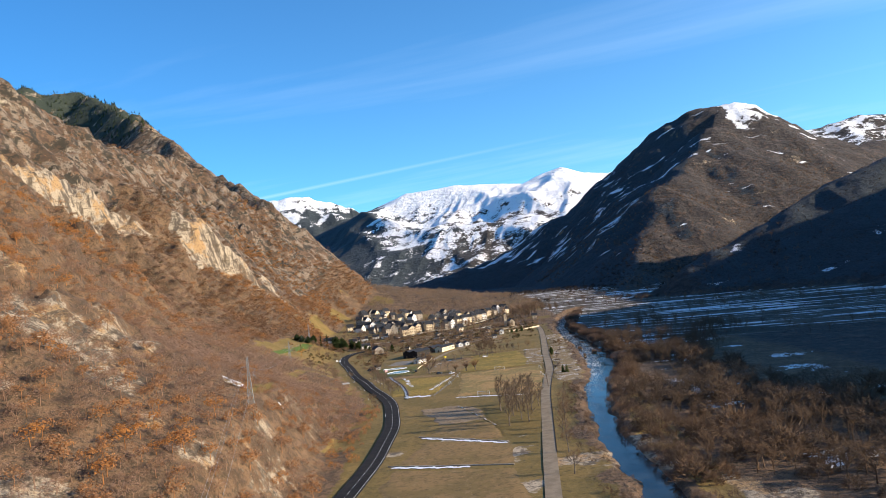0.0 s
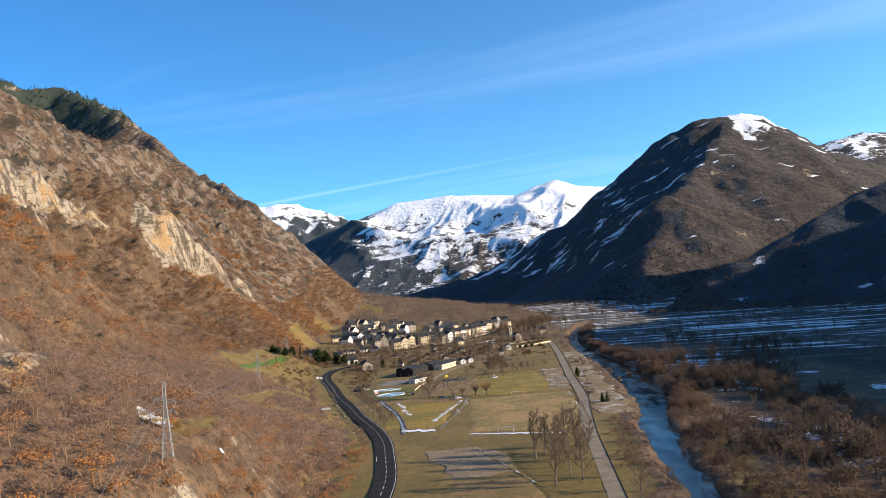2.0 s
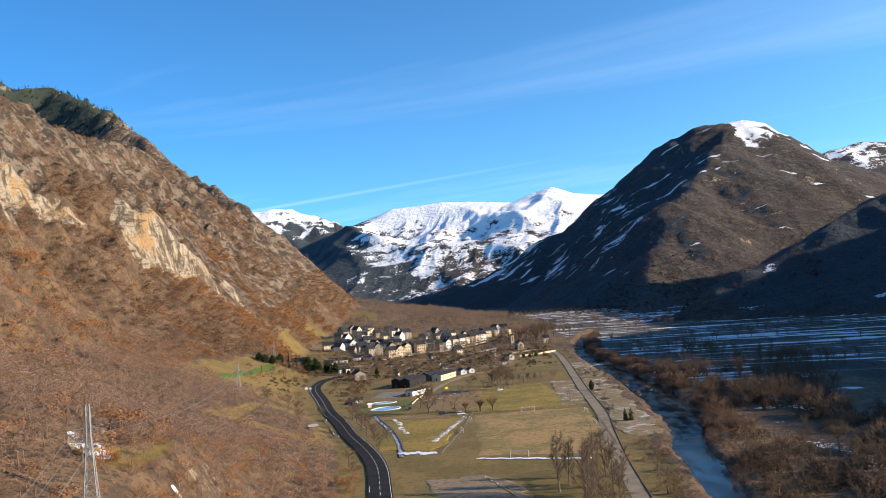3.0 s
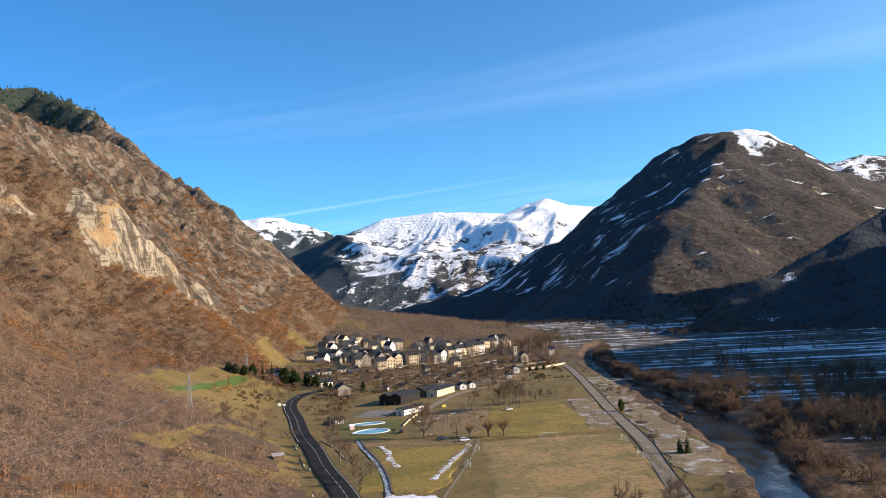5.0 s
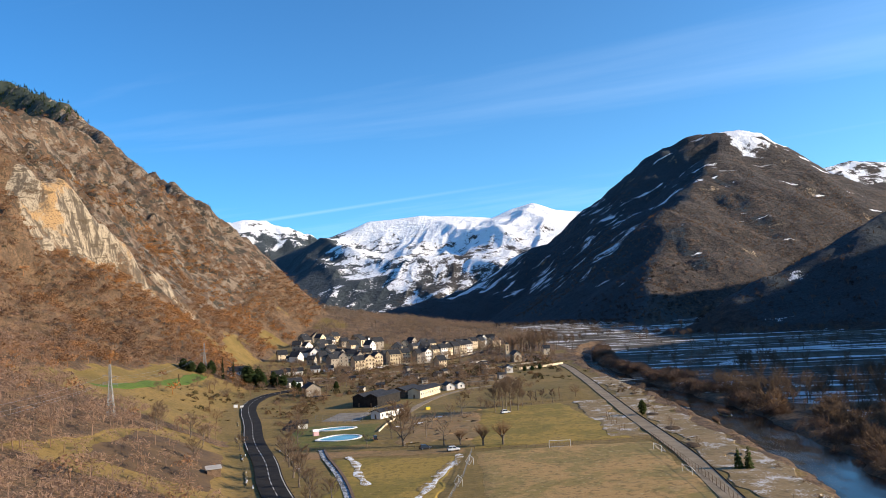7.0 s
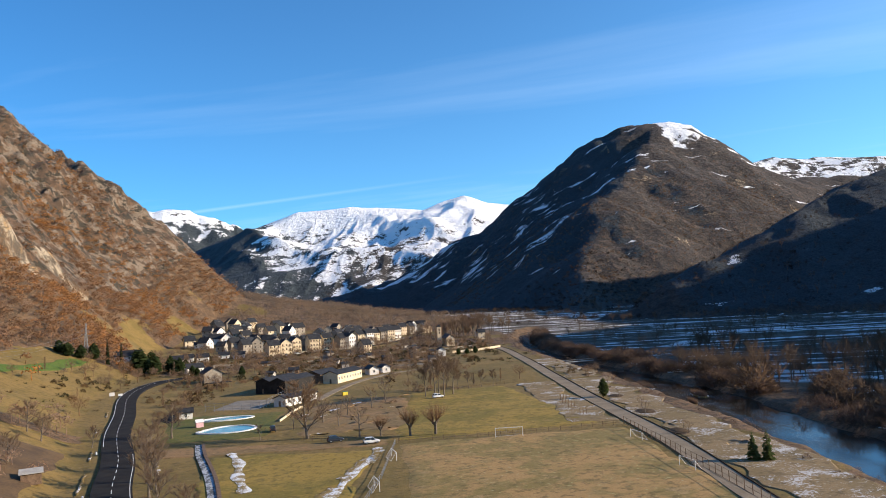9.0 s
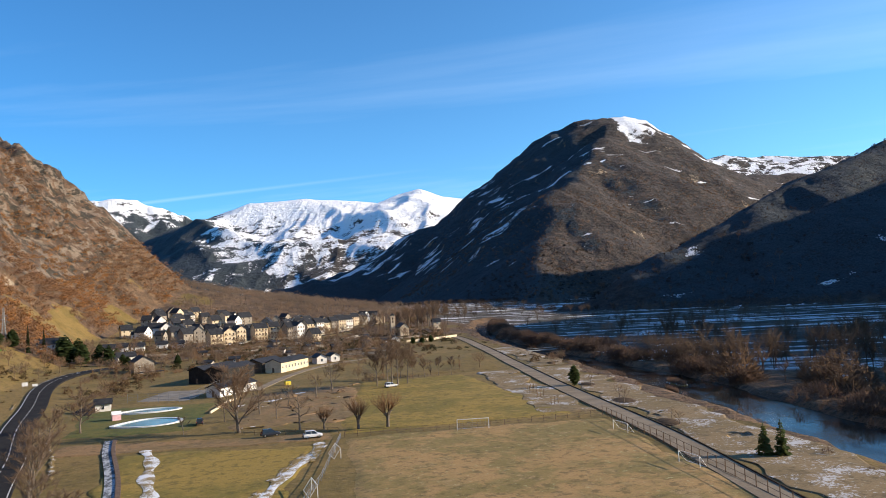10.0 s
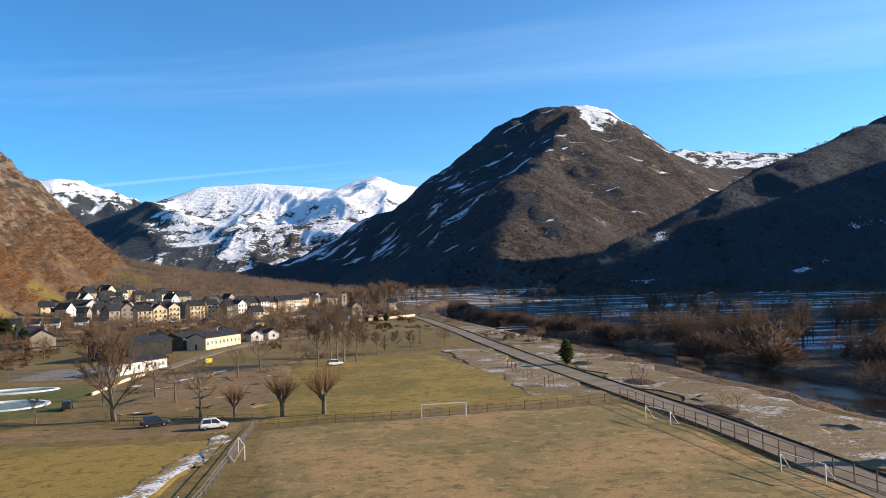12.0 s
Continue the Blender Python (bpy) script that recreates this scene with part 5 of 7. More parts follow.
for i, (x, y, w, h) in enumerate(OLD_TOWN):
    m = (M_STONE, M_WHITE, M_CREAM, M_STONE)[(i * 7 + i // 3) % 4]
    what = {M_STONE: "rubble-stone old-town house with a slate roof", M_WHITE: "white-washed old-town house with a slate roof", M_CREAM: "cream old-town house with a slate roof"}[m]
    house(x, y, w, h, rnd_v.uniform(8, 11), rnd_v.uniform(5, 60), m, i % 3 == 1, cols=2, label=what, pitch=0.9, frame=FRAME_BROWN)
for x, y, w, h, d, rz, m, g, text in (
    (-136, 1114, 12.5, 3.6, 8, 4, M_WHITE, False, "long low white outbuilding with a slate roof"),
    (-99, 997, 8.0, 3.4, 7, 2, M_WHITE, False, "low white bungalow beside the street"),
    (-88, 1001, 8.4, 3.4, 7, 2, M_WHITE, False, "low white bungalow beside the street"),
    (-119, 916, 8.5, 5.6, 9, 12, M_WHITE, False, "white chalet-like house below the meadow"),
    (-121, 968, 8.0, 3.6, 8, 5, M_WHITE, False, "low white house with a slate roof"),
    (-111, 972, 8.4, 3.6, 8, 5, M_WHITE, False, "low white house with a slate roof"),
    (-79, 806, 9.5, 5.6, 13, 20, M_STONE, True, "large grey stone barn house with a steep gable"),
    (-141, 882, 15.0, 6.6, 10, -6, M_WHITE, False, "white house between two cypresses, with a slate roof"),
    (-99, 868, 10.0, 4.0, 8, 25, M_WHITE, False, "white roadside building with a flat-pitched roof"),
    (8, 785, 5.0, 3.2, 9, 14, M_WHITE, True, "small white gabled hut"),
    (15, 790, 4.4, 3.0, 8, 14, M_WHITE, True, "small white gabled hut"),
    (57, 869, 4.8, 4.4, 7, 4, M_WHITE, True, "small pale chapel with a steep gable"),
    (113, 1025, 6.0, 6.2, 8, 0, M_CREAM, False, "cream house standing apart near the river"),
    (-66, 666, 4.6, 2.7, 4, 10, M_WHITE, False, "small white changing hut beside the pool"),
):
    house(x, y, w, h, d, rz, m, g, cols=max(1, int(w / 3.2)), label=text, pitch=0.6, name="house", group="outlying houses", chimney=w > 7)

# further houses, barns and sheds packed between the others
TAKEN = [(x, y) for x, y, *_ in STREET + TERRACE + OLD_TOWN]
for i in range(400):
    x, y = rnd_v.uniform(-150, 95), rnd_v.uniform(1050, 1285)
    if x > -35 and y < 1100 + 0.9 * (x + 35):
        continue
    if y < 1065 and x < -95:
        continue
    if min(math.hypot(x - a, y - b) for a, b in TAKEN) < 11.5 or len(TAKEN) > 78:
        continue
    TAKEN.append((x, y))
    k = len(TAKEN) % 4
    house(x, y, rnd_v.uniform(7.5, 11.5), rnd_v.uniform(4.5, 8.5), rnd_v.uniform(7.5, 11), rnd_v.uniform(-20, 65), (M_STONE, M_STONE, M_CREAM, M_WHITE)[k], len(TAKEN) % 3 == 0, cols=2, label=("rubble-stone village barn with a slate roof", "grey stone village house with a steep slate roof", "cream village house with a slate roof", "white village house with a slate roof")[k], pitch=0.85, frame=FRAME_BROWN)
for i in range(26):
    x, y = rnd_v.uniform(-70, 60), rnd_v.uniform(810, 985)
    if min(math.hypot(x - a, y - b) for a, b in TAKEN) < 13 or y > 940 + 0.4 * (x + 70):
        continue
    TAKEN.append((x, y))
    house(x, y, rnd_v.uniform(3.5, 6.5), rnd_v.uniform(2.2, 3.2), rnd_v.uniform(3.5, 6), rnd_v.uniform(-20, 50), (M_STONE, M_TIMBER, M_CONCRETE)[i % 3], False, cols=1, label=("stone garden shed", "brown timber garden shed", "grey block garden shed")[i % 3] + " below the village", pitch=0.4, name="garden_shed", group="garden sheds", chimney=False, bare_side=True)

# black-fronted hall with two gables, its long wing and the white hall behind
def hall(x, y, w, d, h, rz, wall, roof_mat, gables, label, cols=6, win=M_PANE):
    t = thing("hall", x, y, None, rz, label, "hall")
    s, r = Solid(), Solid()
    gw = w / gables
    rise = gw / 2 * 0.42
    for g in range(gables):
        x0, x1 = -w / 2 + g * gw, -w / 2 + (g + 1) * gw
        xm = (x0 + x1) / 2
        s.add([(x0, -d / 2, -1), (x1, -d / 2, -1), (x1, d / 2, -1), (x0, d / 2, -1), (x0, -d / 2, h), (x1, -d / 2, h), (x1, d / 2, h), (x0, d / 2, h), (xm, -d / 2, h + rise), (xm, d / 2, h + rise)],
              [(0, 1, 5, 8, 4), (2, 3, 7, 9, 6), (1, 2, 6, 5), (3, 0, 4, 7), (4, 8, 9, 7), (8, 5, 6, 9)])
        for e, ez in ((x0 - (0.4 if g == 0 else 0), h), (x1 + (0.4 if g == gables - 1 else 0), h)):
            p = [(xm, -d / 2 - 0.5, h + rise), (xm, d / 2 + 0.5, h + rise), (e, d / 2 + 0.5, ez), (e, -d / 2 - 0.5, ez)]
            r.add([(q[0], q[1], q[2] + 0.05) for q in p] + [(q[0], q[1], q[2] + 0.3) for q in p], [(0, 1, 2, 3), (7, 6, 5, 4), (0, 4, 5, 1), (1, 5, 6, 2), (2, 6, 7, 3), (3, 7, 4, 0)])
    s.ob("wall", wall, t)
    r.ob("roof", roof_mat, t)
    for c in range(cols):
        v = (c + 0.5) / cols * d - d / 2
        wn_ = share("window", FRAME_LIGHT.data, t, (w / 2 + 0.02, v, h * 0.55), math.pi / 2)
        share("pane", PANE.data, wn_, (0, 0, 0))
    for g in range(gables):
        share("door", DOOR.data, t, (-w / 2 + (g + 0.5) * gw, -d / 2 - 0.03, 0))
    return t


hall(-34.5, 738.4, 16.0, 24, 5.2, -30, M_DARK, M_SLATE, 2, "hall with two black timber gables and grey roofs", 0)
hall(-27, 688, 6.0, 20, 3.0, -36, M_WHITE, M_SLATE, 1, "low white bar building with a slate roof", 6)
hall(-7.4, 763, 8.0, 26, 4.2, -28.7, M_CREAM, M_SLATE, 1, "long cream hall with a grey sheet roof", 9)
hall(-18, 768, 9.0, 20, 4.0, -28, M_TIMBER, M_SLATE, 1, "brown shed beside the white hall", 3)

# church with its bell tower
church = thing("church", 77, 972, None, 5, "stone village church with a tall slender bell tower", "church")
Solid().box(-7, 2, 6.7, 3.2, 3.2, 15.5).box(-7, 2, 14.7, 3.6, 3.6, 0.4).ob("tower", plain("church_stone", (0.52, 0.41, 0.27), (0.66, 0.54, 0.38), 0.8, 0.95, 0.05), church)
Solid().add([(-8.8, 0.2, 14.9), (-5.2, 0.2, 14.9), (-5.2, 3.8, 14.9), (-8.8, 3.8, 14.9), (-7, 2, 17.0)], [(0, 1, 4), (1, 2, 4), (2, 3, 4), (3, 0, 4), (3, 2, 1, 0)]).ob("spire", M_SLATE, church)
# solid dark plates stand in for the shade inside the bell openings
for _z in (10.4, 12.8):
    Solid().box(-7, 0.38, _z, 0.8, 0.12, 1.6).ob("bell_opening", M_DARK, church)
Solid().add([(-3.2, -7, -1), (3.2, -7, -1), (3.2, 9, -1), (-3.2, 9, -1), (-3.2, -7, 6.2), (3.2, -7, 6.2), (3.2, 9, 6.2), (-3.2, 9, 6.2), (0, -7, 9), (0, 9, 9)],
            [(0, 1, 5, 8, 4), (2, 3, 7, 9, 6), (1, 2, 6, 5), (3, 0, 4, 7), (4, 8, 9, 7), (8, 5, 6, 9)]).ob("nave", M_CREAM, church)
for _s in (-1, 1):
    _p = [(0, -7.4, 9.05), (0, 9.4, 9.05), (_s * 3.7, 9.4, 5.8), (_s * 3.7, -7.4, 5.8)]
    Solid().add([(a_, b_, c_ + 0.02) for a_, b_, c_ in _p] + [(a_, b_, c_ + 0.3) for a_, b_, c_ in _p], [(0, 1, 2, 3), (7, 6, 5, 4), (0, 4, 5, 1), (1, 5, 6, 2), (2, 6, 7, 3), (3, 7, 4, 0)]).ob("roof", M_SLATE, church)
Solid().box(0, -7.05, 4.5, 0.9, 0.12, 2.2).ob("window", M_PANE, church)


def wall_run(pts, h, thick, material, label, name="boundary_wall"):
    t = thing(name, pts[0][0], pts[0][1], 0, 0, label, "wall")
    t.matrix_basis = pose(pts[0][0], pts[0][1], 0)
    for (ax, ay), (bx, by) in zip(pts, pts[1:]):
        n = max(1, int(math.hypot(bx - ax, by - ay) / 8))
        s = Solid()
        for i in range(n):
            u, v = i / n, (i + 1) / n
            x0, y0, x1, y1 = ax + (bx - ax) * u, ay + (by - ay) * u, ax + (bx - ax) * v, ay + (by - ay) * v
            z = at((x0 + x1) / 2, (y0 + y1) / 2)
            s.box((x0 + x1) / 2 - pts[0][0], (y0 + y1) / 2 - pts[0][1], z + h / 2 - 0.3, math.hypot(x1 - x0, y1 - y0) + 0.05, thick, h + 0.6, math.atan2(y1 - y0, x1 - x0))
        s.ob("wall_section", material, t)
    return t


for _p in (((-60, 900), (-20, 912), (20, 905)), ((-45, 940), (-5, 955), (28, 930)), ((-30, 860), (15, 858), (45, 850)), ((-10, 820), (40, 815)), ((-95, 925), (-70, 935), (-50, 930)), ((40, 905), (70, 930), (95, 945))):
    wall_run(_p, 1.1, 0.5, M_STONE, "low dry-stone garden wall below the village")
wall_run(((67, 886), (86, 893), (105, 909)), 1.6, 0.4, M_CREAM, "white cemetery wall beyond the meadows")
wall_run(((-72, 982), (-40, 1014), (4, 1029), (23, 1062), (55, 1120)), 1.6, 0.5, M_STONE, "stone retaining wall below the street")
wall_run(((-30, 640), (-26, 664), (-23, 676)), 0.7, 0.35, M_CREAM, "low pale wall beside the pool path")
wall_run(((23, 955), (40, 985), (53, 994)), 1.4, 0.5, M_CONCRETE, "pale garden wall below the church")

# street in front of the houses
band("street", ((-118, 985), (-95, 985), (-72, 976), (-40, 1006), (4, 1020), (25, 1052), (58, 1112), (80, 1190)), -2.6, 2.6, 0.25, M_ASPHALT, thick=0.4)
tagged(scene.objects["street"], "narrow asphalt village street", "street", kind="structure")

tagged(band("lane", ((-20, 684), (-15, 706), (-5, 740), (7, 766), (24, 786), (56, 796)), -2.0, 2.0, 0.16, M_TRACK, thick=0.3), "pale gravel lane in front of the halls", "lane", kind="structure")

# brambles and rough hedges among the gardens and round the halls
X, Y, rng = scatter(-98, 62, 640, 985, 4.0, 35)
rough = fbm(X, Y, 30, 3, 157)
keep = (rough > np.where(Y > 790, 0.15, 0.38)) & (rng.random(len(X)) < 0.7) & ~in_box(X, Y, -66, -20, 600, 790) & ~in_box(X, Y, -20, 8, 738, 790) & ~in_box(X, Y, 18, 66, 575, 688) & (line_dist(ROAD, X, Y) > 8) & (line_dist(((-20, 684), (-15, 706), (-5, 740), (7, 766), (24, 786), (56, 796)), X, Y) > 4)
X, Y = X[keep], Y[keep]
wood("bramble_scrub", X, Y, rng.uniform(0.9, 3.0, len(X)), np.full(len(X), "shrub"), rng.uniform(0.0, 0.9, len(X)), M_TWIGS, "brown brambles and rough hedges among the gardens", "shrubs", 1.15)

# ---- fields, lane, pool ----
def patch(name, a, b, c, d, material, lift, label, category="field", n=24, ragged=1.6, kind="structure"):
    """A sheet over the four corners a, b, c, d, laid on the ground."""
    u, v = np.meshgrid(np.linspace(0, 1, n), np.linspace(0, 1, n))
    A, B, C, D_ = (np.array(p, float) for p in (a, b, c, d))
    P = (1 - u)[..., None] * (1 - v)[..., None] * A + u[..., None] * (1 - v)[..., None] * B + u[..., None] * v[..., None] * C + (1 - u)[..., None] * v[..., None] * D_
    x, y = P[..., 0], P[..., 1]
    rim = np.minimum(np.minimum(u, 1 - u), np.minimum(v, 1 - v)) < 0.001
    if ragged:
        wx, wy = ragged * (fbm(x, y, 14, 4, 91) + np.where(rim, 0.4 * fbm(x, y, 3, 2, 95), 0)), ragged * fbm(x, y, 14, 4, 93)
        x, y = x + wx, y + wy
    z = height(x, y) + 0.10 + lift - np.where(rim, 0.45, 0.0)
    idx_ = np.arange(n * n).reshape(n, n)
    f = np.stack([idx_[:-1, :-1], idx_[:-1, 1:], idx_[1:, 1:], idx_[1:, :-1]], -1).reshape(-1, 4)
    o = link_mesh(name, np.stack([x, y, z], -1).reshape(-1, 3), [tuple(map(int, q)) for q in f], material)
    o.data.shade_smooth()
    return tagged(o, label, category, kind=kind)


def turf(name, dry, green, bare_soil, scale=0.05, mow=False):
    n = Nodes(name)
    fine = n.noise(2.4, 5, 0.7)
    c = turf_color(n, dry, green, bare_soil)
    n.bump(fine, 0.12, 0.6)
    return n.done(c, 0.95)


M_PITCH = turf("worn_pitch_turf", (0.41, 0.250, 0.090), (0.225, 0.170, 0.046), (0.50, 0.325, 0.160))
M_MEADOW = turf("winter_meadow", (0.325, 0.215, 0.036), (0.195, 0.148, 0.018), (0.35, 0.220, 0.062))
M_OLIVE = turf("olive_meadow", (0.20, 0.130, 0.026), (0.135, 0.098, 0.016), (0.22, 0.145, 0.045))
M_STUBBLE = turf("brown_stubble", (0.265, 0.163, 0.058), (0.185, 0.124, 0.036), (0.31, 0.205, 0.095))
M_GREYFIELD = turf("grey_fallow", (0.30, 0.215, 0.130), (0.215, 0.155, 0.085), (0.36, 0.270, 0.175))
M_LAWN = turf("pool_lawn", (0.14, 0.125, 0.018), (0.085, 0.10, 0.012), (0.17, 0.13, 0.03))
M_GREEN = turf("sown_green_field", (0.085, 0.14, 0.010), (0.065, 0.12, 0.008), (0.13, 0.13, 0.015))
M_SCRAPE = turf("brown_yard", (0.29, 0.172, 0.072), (0.205, 0.136, 0.050), (0.34, 0.220, 0.110))


def thaw_material(name, lo, hi, under):
    n = Nodes(name)
    f = n.rng(n.math("ADD", n.math("MULTIPLY", n.noise(0.30, 4, 0.6), 0.5), n.math("MULTIPLY", n.noise(2.6, 5, 0.7), 0.5)), lo, hi)
    return n.done(n.mix(f, under, (0.74, 0.76, 0.78)), 0.85)


M_PATHSNOW = thaw_material("thawing_snow", 0.53, 0.575, (0.235, 0.155, 0.038))
M_RAGSNOW = thaw_material("ragged_snow", 0.485, 0.520, (0.26, 0.185, 0.070))


def frosty_material():
    n = Nodes("frosty_tan_bank")
    c = turf_color(n, (0.27, 0.185, 0.085), (0.21, 0.145, 0.058), (0.40, 0.33, 0.25))
    rime = n.math("ADD", n.math("MULTIPLY", n.noise(0.12, 4, 0.6), 0.5), n.math("MULTIPLY", n.noise(1.6, 5, 0.75), 0.5))
    n.bump(n.noise(2.4, 4, 0.7), 0.15, 0.6)
    return n.done(n.mix(n.rng(rime, 0.535, 0.585, 0.0, 0.85), c, (0.58, 0.58, 0.58)), 0.95)


M_TAN = frosty_material()

M_COURT = plain("worn_court", (0.17, 0.15, 0.12), (0.25, 0.225, 0.19), 0.3, 0.95, 0.02)
M_PADDOCK = plain("trodden_paddock", (0.055, 0.033, 0.017), (0.12, 0.072, 0.030), 0.12, 0.95, 0.06, 12)


def stream_material():
    n = Nodes("stream_water")
    f = n.rng(n.noise(0.9, 5, 0.65, n.stretch(1.4, 0.5, 1)), 0.42, 0.58)
    return n.done(n.mix(f, (0.07, 0.075, 0.08), (0.44, 0.46, 0.48)), 0.75)


M_STREAM = stream_material()
patch("field_paddock", (-110, 528), (-74, 528), (-86, 604), (-114, 596), M_PADDOCK, 0.10, "trodden brown earth paddock", n=20)
patch("field_pitch", (1, 470), (57, 450), (68, 573), (5, 578), M_PITCH, 0.046, "worn brown-green football pitch", n=30)
patch("field_meadow", (4, 580), (66, 577), (60, 690), (20, 690), M_MEADOW, 0.052, "yellow-green meadow behind the pitch", n=26)
patch("field_small", (-43, 500), (-14, 490), (2, 574), (-43, 584), M_MEADOW, 0.058, "small yellow-green field beside the pitch", n=34, ragged=2.6)
patch("field_near", (-28, 312), (24, 290), (26, 327), (-15, 357), M_STUBBLE, 0.046, "terraced winter field", n=16)
patch("field_low", (-34, 240), (30, 230), (22, 288), (-29, 308), M_STUBBLE, 0.040, "stubbly brown terraced field", n=16)
patch("field_mid", (-14, 362), (24, 334), (20, 384), (-10, 384), M_STUBBLE, 0.049, "terraced winter field", n=14)
patch("field_grey", (-10, 386), (20, 386), (5, 440), (-22, 440), M_GREYFIELD, 0.055, "bare grey-brown field lined by shadows", n=30, ragged=3.0)
patch("field_grove", (22, 340), (44, 335), (54, 450), (10, 436), M_OLIVE, 0.058, "mossy grass under the poplars", n=16)
patch("field_orchard", (-20, 600), (20, 600), (18, 690), (-22, 668), M_SCRAPE, 0.043, "trampled brown ground between trees", n=34, ragged=6.0)
patch("field_behind", (22, 694), (78, 690), (84, 760), (26, 770), M_OLIVE, 0.046, "olive-brown field beyond the meadow", n=16)
patch("field_village", (-40, 800), (60, 800), (60, 860), (-60, 960), M_SCRAPE, 0.040, "brown gardens below the village", n=18)
patch("field_bank", (60, 582), (69, 582), (82, 690), (64, 690), M_TAN, 0.058, "frosty gravel beside the track", n=40, ragged=3.6)
patch("field_river_bank", (68, 480), (84, 480), (102, 690), (87, 690), M_TAN, 0.049, "pale frosty river bank beside the track", n=60, ragged=3.6)
patch("field_upper_bank", (88, 692), (104, 692), (116, 800), (98, 800), M_TAN, 0.049, "pale frosty river bank beside the track", n=40, ragged=3.6)
patch("field_green", (-164, 668), (-160, 664), (-153, 852), (-165, 846), M_GREEN, 0.12, "strip of bright green sown grass", n=18)
patch("field_lane", (-64, 586), (5, 577), (5, 584), (-64, 603), M_SCRAPE, 0.07, "grey gravel lane beside the pool", n=20)
patch("field_court", (-62, 684), (-40, 674), (-33, 708), (-54, 716), M_COURT, 0.09, "pale sports court", n=8, ragged=0.0)
patch("field_carpark", (-77, 664), (-66, 649), (-69, 688), (-77, 704), M_ASPHALT, 0.09, "dark asphalt parking place", n=8, ragged=0.0)
patch("field_lawn", (-68, 612), (-30, 606), (-27, 668), (-72, 676), M_LAWN, 0.046, "green pool lawn", n=14)


def snow_run(name, line, width, label="thin strip of old snow", thaw=False):
    """A low, ragged bank of snow along a line."""
    c, nrm = strip(line, 0, 0, 0.8)
    rnd = random.Random(len(line) + int(line[0][0]))
    verts, faces = [], []
    for i, (p, q) in enumerate(zip(c, nrm)):
        w = width * (0.75 + 0.25 * math.sin(i * 0.31 + width) if thaw else max(0.05, 0.65 + 0.6 * (rnd.random() - 0.4))) * min(1, 0.3 + i / 4, 0.3 + (len(c) - 1 - i) / 4)
        o = width * 0.3 * math.sin(i * (0.16 if thaw else 0.7) + width)
        for k, hh in ((-1, 0.02), (-0.4, 0.22), (0.4, 0.24), (1, 0.02)):
            x, y = p[0] + q[0] * (w * k + o), p[1] + q[1] * (w * k + o)
            verts.append((x, y, at(x, y) + 0.21 + hh * 0.4))
    for i in range(len(c) - 1):
        for k in range(3):
            a = i * 4 + k
            faces.append((a, a + 1, a + 5, a + 4))
    o = link_mesh(name, verts, faces, M_RAGSNOW if thaw else M_PATHSNOW if width < 1.45 else M_SNOW)
    o.data.shade_smooth()
    return tagged(o, label, "snow", "snow strips")


for ln, w in ((((-17, 359), (5, 343), (23, 329)), 1.6), (((-28, 309), (-11, 302), (6, 296)), 1.7), (((0, 466), (22, 457), (45, 447)), 1.5), (((1, 572), (-3, 552)), 1.4), (((-3, 563), (-7, 548), (-10, 538)), 1.3), (((-11, 534), (-15, 522)), 1.4),
              (((-33, 490), (-22, 486), (-14, 482)), 3.0), (((-18, 641), (-12, 645)), 1.4), (((6, 648), (11, 652)), 1.2),
              (((-52, 560), (-60, 590), (-70, 618)), 0.7), (((-20, 604), (-12, 606)), 1.0), (((-67, 548), (-73, 574)), 0.5), (((-77, 590), (-82, 610)), 0.4), (((-88, 632), (-92, 648)), 0.45), (((-98, 680), (-102, 696)), 0.4)):
    snow_run("snow_strip", ln, w)
for ln, w in ((((1, 574), (-3, 557), (-7, 543), (-12, 526), (-16, 508)), 1.6), (((-38.5, 585), (-34, 562), (-30, 534)), 1.7), (((-88, 331), (-97, 336), (-104, 342)), 4.6), (((-76, 338), (-79, 341)), 2.0), (((-16, 652), (-8, 658)), 2.4), (((-24, 648), (-20, 652)), 1.5), (((-6, 668), (0, 672)), 1.6)):
    snow_run("snow_patch", ln, w, "ragged patch of thawing snow on rough ground", True)

snow_run("snow_strip", ((2, 436), (13.6, 393), (21, 366)), 0.6)
for ln in (((-29, 311.5), (-11, 304.5), (6, 298.5), (22, 292.5)), ((-18, 361.8), (5, 345.8), (23, 331.8))):
    wall_run(ln, 0.45, 0.5, M_STONE, "dry-stone terrace wall with snow at its foot")

# stream beside the small field
STREAM = ((-51, 606), (-49, 592), (-45, 575), (-41, 560), (-36, 535), (-33, 515), (-31, 491), (-30, 478))
stream = band("stream", STREAM, -0.95, 0.95, 0.26, M_STREAM, 3.0)
band("stream_edge", STREAM[:7], -1.9, -1.0, 0.5, M_TIMBER, 3.0, parent=stream, thick=0.9)
tagged(stream, "small bright mountain stream with an earth bank", "stream", kind="structure")


